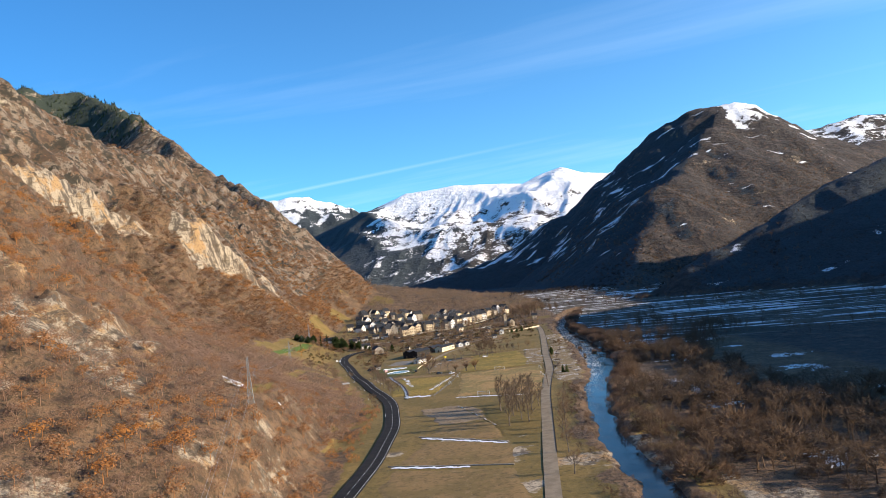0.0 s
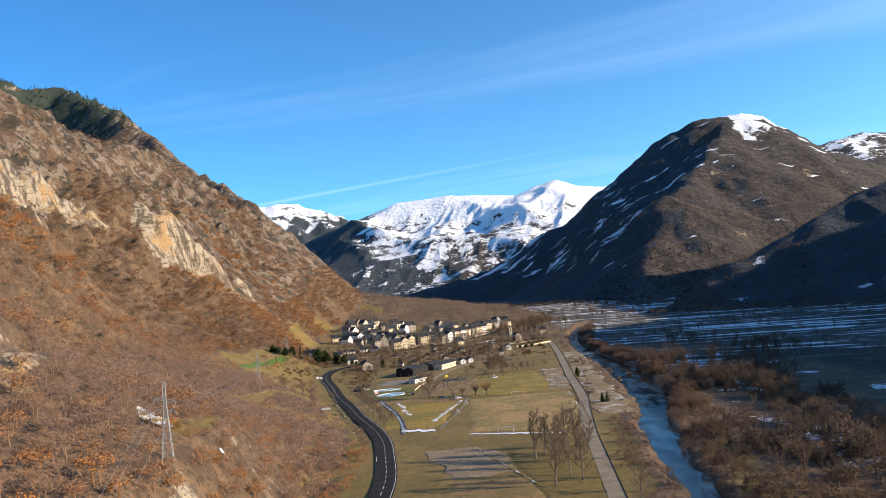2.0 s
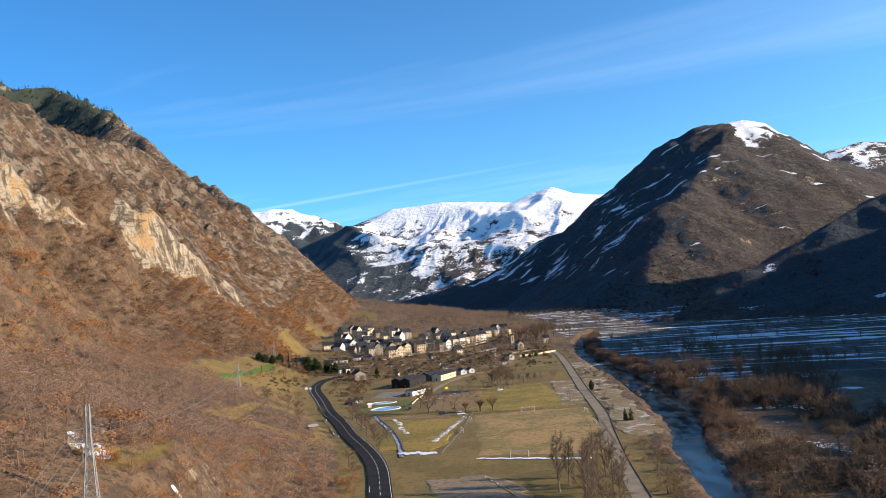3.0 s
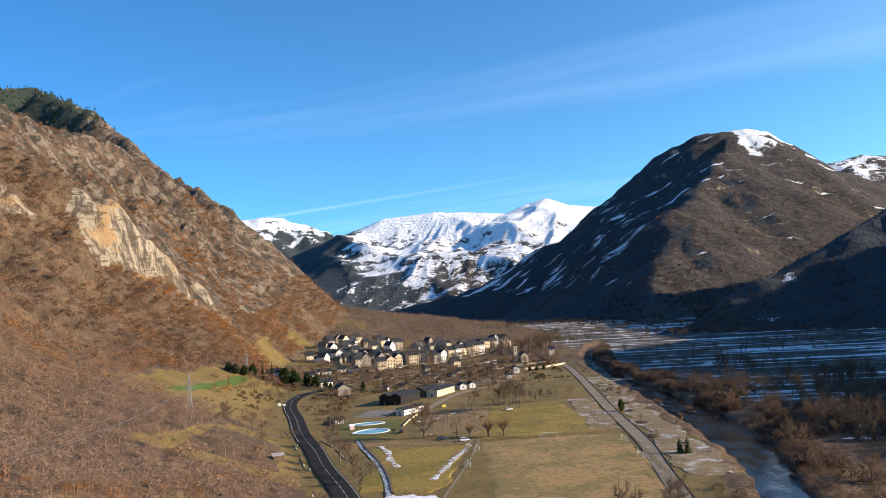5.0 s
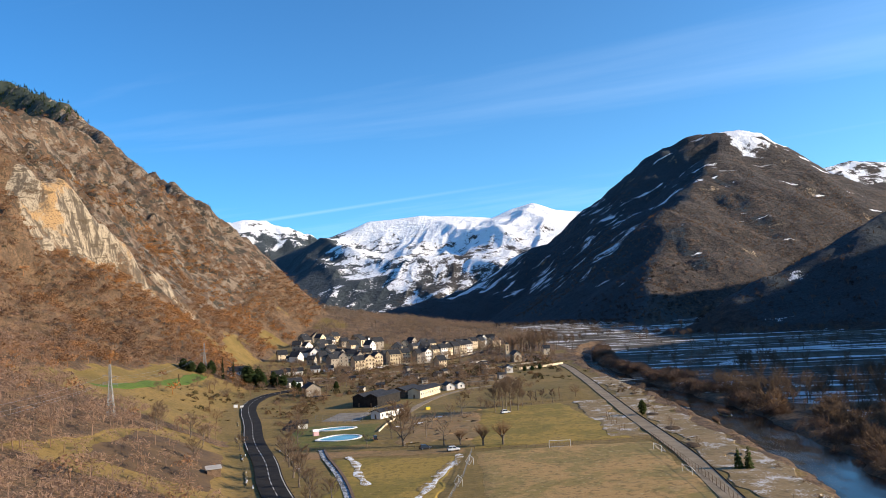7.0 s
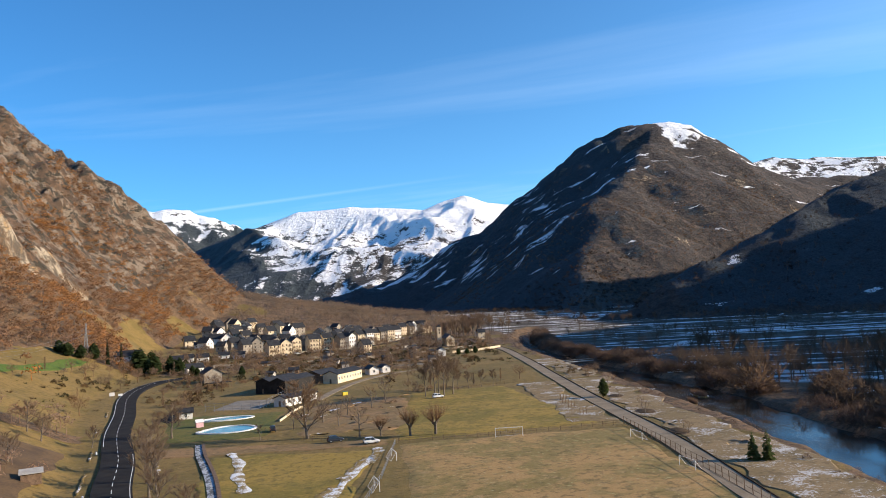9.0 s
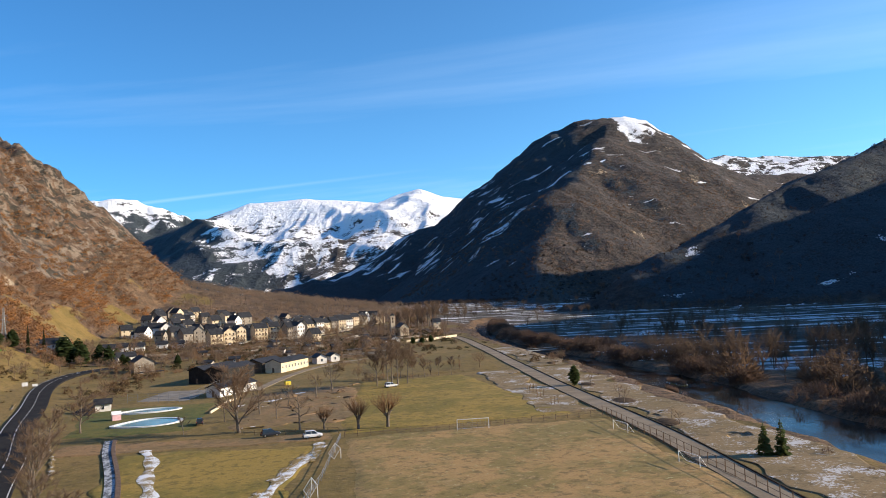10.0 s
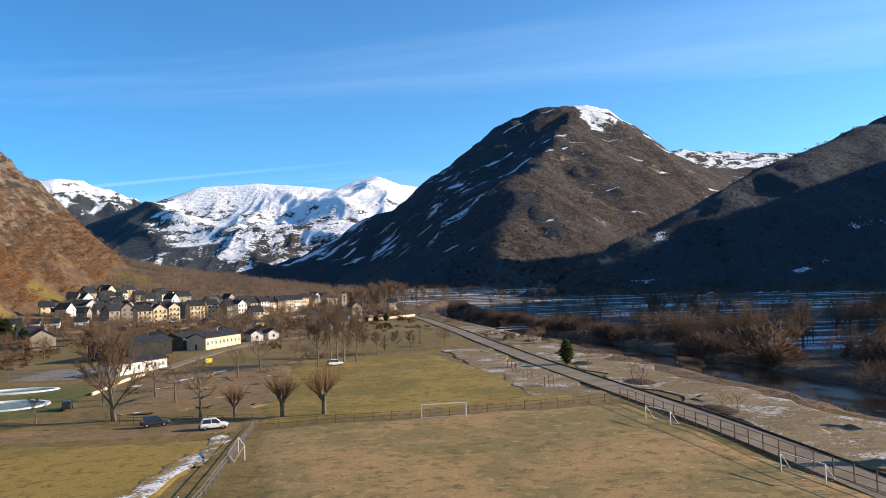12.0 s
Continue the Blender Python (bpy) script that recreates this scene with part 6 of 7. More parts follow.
def pool(cx, cy, rx, ry, rz, wob, label):
    t = thing("swimming_pool", cx, cy, at(cx, cy) + 0.2, rz, label, "swimming pool", "pools")
    n = 44
    ring = []
    for i in range(n):
        a = 2 * math.pi * i / n
        tip = max(0.0, -math.cos(a)) ** 3
        k = 1 + 0.55 * wob * math.cos(2 * a + 0.6)
        ring.append((rx * (k * math.cos(a) - 0.16 * tip), ry * (k * math.sin(a) * (1 - 0.35 * tip) - 0.28 * tip)))
    s = Solid()
    f = 1 + 1.0 / ry
    g = 1 + 1.0 / rx
    s.add([(x, y, 0.3) for x, y in ring] + [(x * g, y * f, 0.3) for x, y in ring] + [(x * g, y * f, -0.6) for x, y in ring] + [(x, y, -0.6) for x, y in ring],
          [q for i in range(n) for q in ((i, n + i, n + (i + 1) % n, (i + 1) % n), (n + i, 2 * n + i, 2 * n + (i + 1) % n, n + (i + 1) % n), (3 * n + i, i, (i + 1) % n, 3 * n + (i + 1) % n))])
    s.ob("rim", M_WHITEPAINT, t)
    Solid().add([(x, y, 0.08) for x, y in ring], [tuple(range(n))]).ob("water", M_POOL, t, "still turquoise water")
    return t


def pool_material():
    n = Nodes("pool_water")
    n.bsdf.inputs["Specular IOR Level"].default_value = 0.2
    n.bump(n.noise(1.2, 3), 0.03, 0.3)
    return n.done(n.mix(n.rng(n.noise(0.12, 3), 0.35, 0.65), (0.09, 0.25, 0.30), (0.14, 0.35, 0.40)), 0.12)


M_POOL = pool_material()
pool(-45.4, 629.5, 7.8, 7.4, 4, 0.058, "kidney-shaped swimming pool with a white rim")
pool(-49.5, 656, 8.2, 4.0, 3, 0.046, "narrow second swimming pool with a white rim")


# ---- fences and goals ----
def fence(name, pts, h, gap, material, label, rails=(0.5, 1.0), r=0.05, group=""):
    t = thing(name, pts[0][0], pts[0][1], 0, 0, label, "fence", group)
    t.matrix_basis = pose(pts[0][0], pts[0][1], 0)
    ox, oy = pts[0]
    post = Solid().box(0, 0, h / 2 - 0.1, r * 2, r * 2, h + 0.2)
    data = None
    for (ax, ay), (bx, by) in zip(pts, pts[1:]):
        L_ = math.hypot(bx - ax, by - ay)
        n = max(1, int(L_ / gap))
        prev = None
        for i in range(n + 1):
            x, y = ax + (bx - ax) * i / n, ay + (by - ay) * i / n
            z = at(x, y) + 0.12
            if data is None:
                o = post.ob("post", material, t)
                o.location = (x - ox, y - oy, z)
                data = o.data
            elif i > 0 or (ax, ay) == pts[0]:
                share("post", data, t, (x - ox, y - oy, z))
            if prev:
                for q in rails:
                    Solid().tube((prev[0], prev[1], prev[2] + h * q), (x - ox, y - oy, z + h * q), r * 0.7, r * 0.7, 4).ob("rail", material, t)
            prev = (x - ox, y - oy, z)
    return t


fence("pitch_fence", ((6, 578), (30, 574), (50, 574), (68, 574)), 1.2, 3.0, M_TIMBER, "low brown fence along the pitch end", (0.45, 0.95))
fence("river_fence", ((68, 574), (65, 537), (62, 505), (58, 465)), 2.1, 3.2, M_TIMBER, "tall wire fence on brown posts beside the track", (0.08, 0.5, 0.98), 0.055)
fence("pitch_railing", ((5, 577), (2, 557), (-1, 537), (-10, 495), (-13, 480)), 1.1, 2.5, M_METAL, "pale metal pitch railing with snow beneath", (0.5, 1.0), 0.06)
fence("far_fence", ((60, 690), (42, 690), (22, 690)), 1.1, 3.5, M_TIMBER, "low wooden field fence", (0.5, 0.95))
fence("court_fence", ((-62, 684), (-40, 674), (-33, 708)), 3.0, 4.0, M_METAL, "tall wire fence round the sports court", (0.3, 0.65, 1.0), 0.05)
fence("lane_fence", ((5, 585), (-10, 590), (-20, 596)), 1.2, 2.5, M_TIMBER, "dark wooden fence beside the lane", (0.5, 0.95))


def goal(x, y, rz, w, h, deep, label):
    t = thing("football_goal", x, y, at(x, y) + 0.1, rz, label, "goal", "football goals")
    s = 0.09 if w > 6 else 0.07
    for sx in (-1, 1):
        Solid().box(sx * w / 2, 0, h / 2, s * 1.6, s * 1.6, h).ob("post", M_WHITEPAINT, t)
        Solid().tube((sx * w / 2, 0, h), (sx * w / 2, deep, 0.05), 0.045, 0.045, 5).ob("brace", M_WHITEPAINT, t)
    Solid().box(0, 0, h, w + s * 1.6, s * 1.6, s * 1.6).ob("crossbar", M_WHITEPAINT, t)
    Solid().box(0, deep, 0.05, w, 0.08, 0.08).ob("ground_bar", M_WHITEPAINT, t)
    net = Solid()
    n = int(w / 0.6)
    for i in range(1, n):
        u = -w / 2 + w * i / n
        net.tube((u, 0.05, h), (u, deep, 0.06), 0.012, 0.012, 3)
    for j in range(1, 5):
        v = j / 5
        net.tube((-w / 2, deep * v, h * (1 - v)), (w / 2, deep * v, h * (1 - v)), 0.012, 0.012, 3)
    net.ob("net", M_METAL, t, "thin grey netting")
    return t


goal(35, 571, -6, 7.32, 2.44, 1.6, "white full-size football goal with netting")
goal(18, 462, 166, 7.32, 2.44, 1.6, "white full-size football goal with netting")
goal(63.2, 553, -84, 6.0, 2.0, 1.4, "smaller white goal at the pitch side")
goal(60.4, 519, -84, 6.0, 2.0, 1.4, "smaller white goal at the pitch side")
goal(3.2, 557, 98, 6.0, 2.0, 1.4, "smaller white goal beside the railing")
goal(-2.4, 528, 98, 6.0, 2.0, 1.4, "smaller white goal beside the railing")


# ---- planting beds, bars, trees of the valley floor ----
def bed(x, y, rx, ry, rz):
    t = thing("planting_bed", x, y, at(x, y) + 0.05, rz, "dark earth mound edged with timber beside the track", "flower bed", "planting beds")
    n, s, e = 20, Solid(), Solid()
    ring = [(rx * math.cos(6.283 * i / n), ry * math.sin(6.283 * i / n)) for i in range(n)]
    s.add([(a, b, 0.10) for a, b in ring] + [(a * 0.6, b * 0.6, 0.42) for a, b in ring] + [(0, 0, 0.52)],
          [(i, (i + 1) % n, n + (i + 1) % n, n + i) for i in range(n)] + [(n + i, n + (i + 1) % n, 2 * n) for i in range(n)])
    e.add([(a * 1.03, b * 1.03, z) for z in (-0.3, 0.17) for a, b in ring] + [(a * 0.98, b * 0.98, 0.17) for a, b in ring],
          [q for i in range(n) for q in ((i, (i + 1) % n, n + (i + 1) % n, n + i), (n + i, n + (i + 1) % n, 2 * n + (i + 1) % n, 2 * n + i))])
    s.ob("soil", M_SOIL, t, smooth_it=True)
    e.ob("edging", M_TIMBER, t)
    return t


for x, y, rx, ry in ((82, 592, 2.8, 5.0), (76.5, 557, 2.2, 4.6), (86.5, 629, 2.2, 4.0), (92, 655, 2.0, 4.0), (99, 700, 1.6, 3.5), (104, 740, 1.6, 3.5)):
    bed(x, y, rx, ry, -8)

PINE = "bushy dark green pine beside the track"
plant_conifer("pine_tree", 82, 629, 1, 6.6, 2.0, PINE, 0.9, layers=15, per=30, bushy=True)
plant_conifer("pine_tree", 75.4, 520, 2, 5.6, 1.7, PINE, 0.9, "pair of pines", layers=12, per=20)
plant_conifer("pine_tree", 77.8, 518.5, 3, 6.2, 1.8, PINE, 0.8, "pair of pines", layers=12, per=20)
for x, y, s in ((-147, 857, 5), (-141.5, 866, 6)):
    plant_conifer("cypress_tree", x, y, s, 15.5, 1.5, "slender dark cypress beside the white house", 0.1, "cypresses", layers=30, per=34, skirt=0.02)
for x, y, s, h, w in ((-131, 868, 7, 17, 5.6), (-126, 876, 8, 15, 5.4), (-136, 878, 19, 13, 4.6), (-122, 866, 22, 12, 4.4), (-112, 876, 23, 9, 4.2), (-107, 884, 24, 8, 3.6), (-160, 850, 9, 8, 4.0), (-166, 846, 10, 8, 4.0), (-155, 858, 11, 10, 4.0), (-172, 850, 20, 7, 3.6), (-116, 882, 21, 11, 3.6), (-104, 850, 12, 12, 3.6), (-96, 846, 13, 7, 2.4), (-90, 828, 14, 7, 2.2), (69, 872, 15, 4, 1.7), (75, 874, 16, 3.4, 1.6), (81, 876, 17, 4.4, 1.7), (-66, 836, 18, 6, 2.0)):
    plant_conifer("fir_tree", x, y, s, h, w, "dark evergreen tree near the houses", 0.45, "garden evergreens", layers=18, per=40, bushy=True)

BIG = "large spreading leafless tree with fine grey-brown twigs"
plant_bare("lime_tree", -19, 599, 31, 18, 7.6, BIG, tone=0.55, limbs=13, forks=8, twigs=46, trunk_h=0.10, up=1.25, twig=0.10)


def pollard(seed, h):
    """Short thick trunk, knuckled head, and a fan of thin straight shoots."""
    rnd = random.Random(seed)
    trunk, shoots = Solid(), Solid()
    k = h * 0.30
    trunk.tube((0, 0, -0.3), (0.1, 0, k * 0.7), h * 0.050, h * 0.040, 8).tube((0.1, 0, k * 0.7), (0.05, 0.05, k), h * 0.040, h * 0.058, 8)
    knuckles = []
    for i in range(6):
        a = i * 1.05 + rnd.uniform(-0.3, 0.3)
        tip = Vector((math.cos(a) * h * 0.10, math.sin(a) * h * 0.10, k + rnd.uniform(0.05, 0.16) * h))
        trunk.tube((0, 0, k * 0.92), tip, h * 0.034, h * 0.026, 6)
        knuckles.append((tip, a))
    for tip, a in knuckles:
        for _ in range(34):
            lean = rnd.uniform(0.0, 1.15)
            d = Vector((math.cos(a + rnd.uniform(-1.2, 1.2)) * lean, math.sin(a + rnd.uniform(-1.2, 1.2)) * lean, 1)).normalized()
            e = tip + d * h * rnd.uniform(0.28, 0.62)
            shoots.tube(tip, tip.lerp(e, 0.6), h * 0.0035, h * 0.0022, 3)
            for _ in range(5):
                q = tip.lerp(e, rnd.uniform(0.4, 0.9))
                shoots.sliver(q, q + (d + Vector((rnd.uniform(-0.5, 0.5), rnd.uniform(-0.5, 0.5), 0))).normalized() * h * rnd.uniform(0.10, 0.22), h * 0.0020, Vector((rnd.uniform(-1, 1), rnd.uniform(-1, 1), 0.2)))
    return trunk, shoots


POLLARD = "short pollarded willow with a dense head of thin reddish shoots"
for x, y, s, h in ((2, 592, 32, 6.2), (10, 587, 33, 8.4), (17, 585, 34, 9.4)):
    t = thing("pollard_willow", x, y, None, 40 * s, POLLARD, "tree", "pollard willows")
    _t, _s = pollard(s, h)
    _t.ob("trunk", M_BARK, t)
    set_tone(_s.ob("crown", M_TWIGS, t), 0.8)
for i, (x, y, h) in enumerate(((-4, 594, 9.5), (-15, 627, 9), (2, 653, 8.5), (8, 666, 9.5), (-10, 616, 8), (-33, 604, 5), (-7, 640, 7.5), (-24, 618, 7))):
    plant_bare("ash_tree", x, y, 40 + i, h, h * 0.38, "leafless young tree on the trampled ground", tone=0.3, group="orchard trees", limbs=8, forks=4, twigs=20)
for i, (x, y, h) in enumerate(((27, 664, 17), (31, 668, 18.5), (35, 672, 16), (30, 676, 17), (24, 671, 14), (39, 684, 9), (44, 687, 8), (50, 690, 8), (55, 690, 7.5), (35, 690, 8))):
    plant_bare("poplar_tree", x, y, 60 + i, h, h * 0.28, "tall leafless poplar at the meadow edge", tone=0.2, group="meadow poplars", limbs=11, forks=5, twigs=30, up=1.6)
for i, (x, y, h) in enumerate(((24.5, 405, 23), (26, 364, 23), (30, 388, 21), (33, 376, 20), (37, 411, 22), (43, 419, 20), (40, 396, 21), (36, 368, 20), (29, 412, 19), (45, 405, 16), (33, 400, 22))):
    plant_bare("poplar_tree", x, y, 80 + i, h, h * 0.20, "tall leafless poplar in the riverside grove", tone=0.1, group="grove poplars", limbs=14, forks=4, twigs=22, up=1.9, trunk_h=0.14, twig=0.10)
for i, (x, y, h) in enumerate(((51, 349, 11), (47, 322, 9), (45, 302, 10), (42, 270, 9), (53, 366, 10), (56, 392, 9), (60, 415, 8.5), (48, 338, 9))):
    plant_bare("alder_tree", x, y, 100 + i, h, h * 0.36, "leafless tree between the track and the river", tone=0.45, group="bank trees", limbs=9, forks=4, twigs=26)
for i, (x, y, h) in enumerate(((80, 588, 4.5), (83, 597, 4.0), (77, 553, 3.2), (79, 560, 2.6), (86, 626, 3.5), (92, 654, 4.0), (99, 700, 4.5), (105, 742, 5))):
    plant_bare("young_tree", x, y, 120 + i, h, h * 0.45, "small leafless tree in an earth mound", tone=0.7, group="track trees", limbs=7, forks=3, twigs=18, trunk_h=0.25)
for i, (x, y, h) in enumerate(((-47, 452, 7), (-52, 475, 8), (-43, 512, 7), (-45, 526, 9.5), (-50, 541, 11.5), (-54, 556, 12), (-58, 574, 11), (-63, 598, 11), (-62, 622, 12), (-38, 520, 7), (-88, 566, 8), (-97, 612, 9), (-104, 620, 10), (-84, 616, 7), (-112, 604, 10), (-120, 630, 9))):
    plant_bare("ash_tree", x, y, 140 + i, h, h * 0.4, "leafless tree on the road verge", tone=0.3, group="roadside trees", limbs=11, forks=5, twigs=34, trunk_h=0.2)
for i, (x, y, h) in enumerate(((-60, 850, 9), (-40, 830, 8), (-20, 850, 8), (0, 880, 8), (20, 870, 9), (35, 900, 9), (50, 930, 8), (-50, 900, 8), (-30, 930, 8), (-10, 960, 8), (40, 960, 9), (60, 960, 8), (-75, 940, 8), (10, 920, 7))):
    plant_bare("garden_tree", x, y, 160 + i, h, h * 0.42, "leafless garden tree below the village", tone=0.3, group="garden trees", limbs=9, forks=5, twigs=22)
for i, (x, y, h) in enumerate(((112, 1050, 24), (104, 1062, 22), (118, 1066, 25), (98, 1075, 22), (124, 1078, 24), (110, 1085, 24), (132, 1070, 21), (92, 1060, 19), (140, 1060, 18), (150, 1080, 18), (115, 1074, 25), (106, 1078, 23), (128, 1062, 22), (88, 1075, 17), (68, 1085, 16), (60, 1090, 15))):
    plant_bare("poplar_tree", x, y, 180 + i, h, h * 0.22, "tall leafless poplar behind the church", tone=0.3, group="church poplars", limbs=10, forks=4, twigs=30, up=2.0)

# outdoor exercise bars beside the track
for x, y in ((68, 631), (65, 612), (66, 622), (64, 597)):
    t = thing("exercise_bars", x, y, at(x, y) + 0.1, 20, "timber exercise frame on frosty gravel", "exercise frame", "exercise frames")
    for u in (-1.2, 0, 1.2):
        Solid().box(u, 0, 1.0, 0.14, 0.14, 2.2).ob("post", M_TIMBER, t)
    Solid().box(0, 0, 1.3, 2.6, 0.08, 0.08).ob("bar", M_METAL, t)


# ---- cars ----
def car(x, y, rz, paint, label, tall=1.0):
    """A parked car: waisted body with wheel arches, glazed cabin, pillars, bumpers, lamps and wheels."""
    t = thing("car", x, y, at(x, y) + 0.24, rz, label, "car", "parked cars")
    body = Solid()
    stations = ((-2.22, 0.45, 0.86, 0.80), (-2.10, 0.34, 0.98, 0.87), (-1.75, 0.30, 1.02, 0.90), (-1.05, 0.30, 1.02, 0.90), (0.95, 0.30, 0.99, 0.90), (1.75, 0.30, 0.90, 0.88), (2.12, 0.34, 0.78, 0.82), (2.24, 0.45, 0.64, 0.72))
    ring = []
    for u, lo, hi, half in stations:
        hi *= tall
        ring.append([(u, -half * 0.94, lo), (u, -half, lo + 0.30), (u, -half * 0.96, hi - 0.06), (u, -half * 0.84, hi), (u, half * 0.84, hi), (u, half * 0.96, hi - 0.06), (u, half, lo + 0.30), (u, half * 0.94, lo)])
    n = 8
    body.add([p for r in ring for p in r], [(i * n + j, i * n + (j + 1) % n, (i + 1) * n + (j + 1) % n, (i + 1) * n + j) for i in range(len(ring) - 1) for j in range(n)] + [tuple(range(n - 1, -1, -1)), tuple(range((len(ring) - 1) * n, len(ring) * n))])
    shell = body.ob("body", paint, t)
    top = 1.64 * tall
    foot, head = (-2.02, 1.12, 0.80), (-1.66, 0.32, 0.66)
    cab = Solid()
    low = 0.97 * tall
    cab.add([(foot[0], -foot[2], low), (foot[1], -foot[2], low), (foot[1], foot[2], low), (foot[0], foot[2], low), (head[0], -head[2], top), (head[1], -head[2], top), (head[1], head[2], top), (head[0], head[2], top)], [(0, 1, 5, 4), (1, 2, 6, 5), (2, 3, 7, 6), (3, 0, 4, 7)])
    cab.ob("windows", M_CARGLASS, t)
    Solid().add([(head[0] - 0.05, -0.68, top), (head[1] + 0.05, -0.68, top), (head[1] + 0.05, 0.68, top), (head[0] - 0.05, 0.68, top), (head[0] + 0.1, -0.58, top + 0.06), (head[1] - 0.1, -0.58, top + 0.06), (head[1] - 0.1, 0.58, top + 0.06), (head[0] + 0.1, 0.58, top + 0.06)], [(0, 1, 5, 4), (1, 2, 6, 5), (2, 3, 7, 6), (3, 0, 4, 7), (4, 5, 6, 7), (3, 2, 1, 0)]).ob("roof", paint, t)
    for v in (-1, 1):
        for (u0, w0), (u1, w1) in (((foot[0], foot[2]), (head[0], head[2])), ((foot[1], foot[2]), (head[1], head[2])), ((-0.45, foot[2]), (-0.5, head[2]))):
            Solid().tube((u0, v * (w0 + 0.01), low), (u1, v * (w1 + 0.01), top), 0.045, 0.04, 4).ob("pillar", paint, t)
    for u in (-2.24, 2.24):
        Solid().box(u, 0, 0.46, 0.14, 1.62, 0.24).ob("bumper", M_DARK, t)
    for u in (-1.38, 1.38):
        for v in (-0.84, 0.84):
            Solid().tube((u, v * 1.02 - 0.02, 0.36), (u, v * 1.02 + 0.02, 0.36), 0.43, 0.43, 14).ob("wheel_arch", M_DARK, shell)
            w = Solid().tube((u, v - 0.11, 0.34), (u, v + 0.11, 0.34), 0.34, 0.34, 16).ob("wheel", M_TYRE, t)
            Solid().tube((u, v + (0.11 if v > 0 else -0.13), 0.34), (u, v + (0.13 if v > 0 else -0.11), 0.34), 0.21, 0.21, 12).ob("rim", M_METAL, w)
    for v in (-0.62, 0.62):
        Solid().box(2.18, v, 0.70, 0.12, 0.32, 0.15).ob("headlight", M_WHITEPAINT, t)
        Solid().box(-2.18, v * 1.15, 0.86, 0.10, 0.16, 0.26).ob("tail_light", M_CARRED, t)
        Solid().box(0.85, v * 1.55, 1.02 * tall, 0.12, 0.18, 0.13).ob("mirror", paint, t)
    return t


car(-1.2, 580, 8, M_CARWHITE, "white estate car parked on the gravel lane")
car(-11, 588, 12, M_CARDARK, "dark off-road car parked on the gravel lane", 1.05)
car(-30.5, 617, 95, M_CARDARK, "dark car parked beside the pool")
for i, (x, y) in enumerate(((-68, 978), (-62, 983), (-56, 988), (-50, 993), (-42, 1000), (-20, 1010))):
    car(x, y, 45 if x < -45 else 20, (M_CARWHITE, M_CARWHITE, M_CARDARK)[i % 3], ("white", "white", "dark")[i % 3] + " car parked along the village street")
car(28, 664, 15, M_CARWHITE, "pale car parked under the poplars")

# ---- electricity pylons and their lines ----
def pylon(x, y, h, rz):
    t = thing("pylon", x, y, at(x, y) - 0.3, rz, "grey steel lattice electricity pylon", "pylon", "pylons")
    levels = [0, 0.13, 0.25, 0.36, 0.46, 0.55, 0.63, 0.70, 0.77, 0.83, 0.89, 1.0]
    legs = [[(sx * (1.35 - 0.75 * min(1, u / 0.70) - 0.3 * u), sy * (1.35 - 0.75 * min(1, u / 0.70) - 0.3 * u), h * u) for u in levels] for sx, sy in ((-1, -1), (1, -1), (1, 1), (-1, 1))]
    for k in range(4):
        s = Solid()
        for a, b in zip(legs[k], legs[k][1:]):
            s.tube(a, b, 0.11, 0.10, 4)
        s.ob("leg", M_STEEL, t)
    for k in range(4):
        s = Solid()
        p, q = legs[k], legs[(k + 1) % 4]
        for i in range(len(levels) - 1):
            s.tube(p[i], q[i + 1], 0.065, 0.065, 3)
            s.tube(q[i], p[i + 1], 0.065, 0.065, 3)
            s.tube(p[i + 1], q[i + 1], 0.065, 0.065, 3)
        s.ob("bracing", M_STEEL, t)
    for z, side in ((0.76, 1), (0.80, -1), (0.66, -1), (0.62, 1)):
        s = Solid()
        s.tube((0, 0, h * z + 0.7), (side * 2.6, 0, h * z), 0.08, 0.06, 4).tube((0, 0, h * z - 0.3), (side * 2.6, 0, h * z), 0.08, 0.06, 4)
        s.tube((side * 2.6, 0, h * z), (side * 2.6, 0, h * z - 0.9), 0.06, 0.06, 4)
        s.ob("crossarm", M_STEEL, t)
    return t


PYLONS = ((-80, 301, 20.5, 12), (-128, 602, 20, 8), (-160, 860, 20, 5), (-40, 60, 20.5, 12))
tops = []
for x, y, h, rz in PYLONS:
    pylon(x, y, h, rz)
    tops.append((x, y, at(x, y), h))
for (ax, ay, az, ah), (bx, by, bz, bh) in ((tops[3], tops[0]), (tops[0], tops[1]), (tops[1], tops[2])):
    for side, q in ((2.6, 0.76), (-2.6, 0.80), (-2.6, 0.66)):
        s = Solid()
        prev = None
        for i in range(25):
            u = i / 24
            p = (ax + (bx - ax) * u + side, ay + (by - ay) * u, az + ah * q - 0.9 + (bz + bh * q - az - ah * q) * u - 4.5 * 4 * u * (1 - u))
            if prev:
                s.tube(prev, p, 0.035, 0.035, 3)
            prev = p
        tagged(s.ob("power_line", M_METAL), "sagging bare power line between pylons", "cable", "power lines")

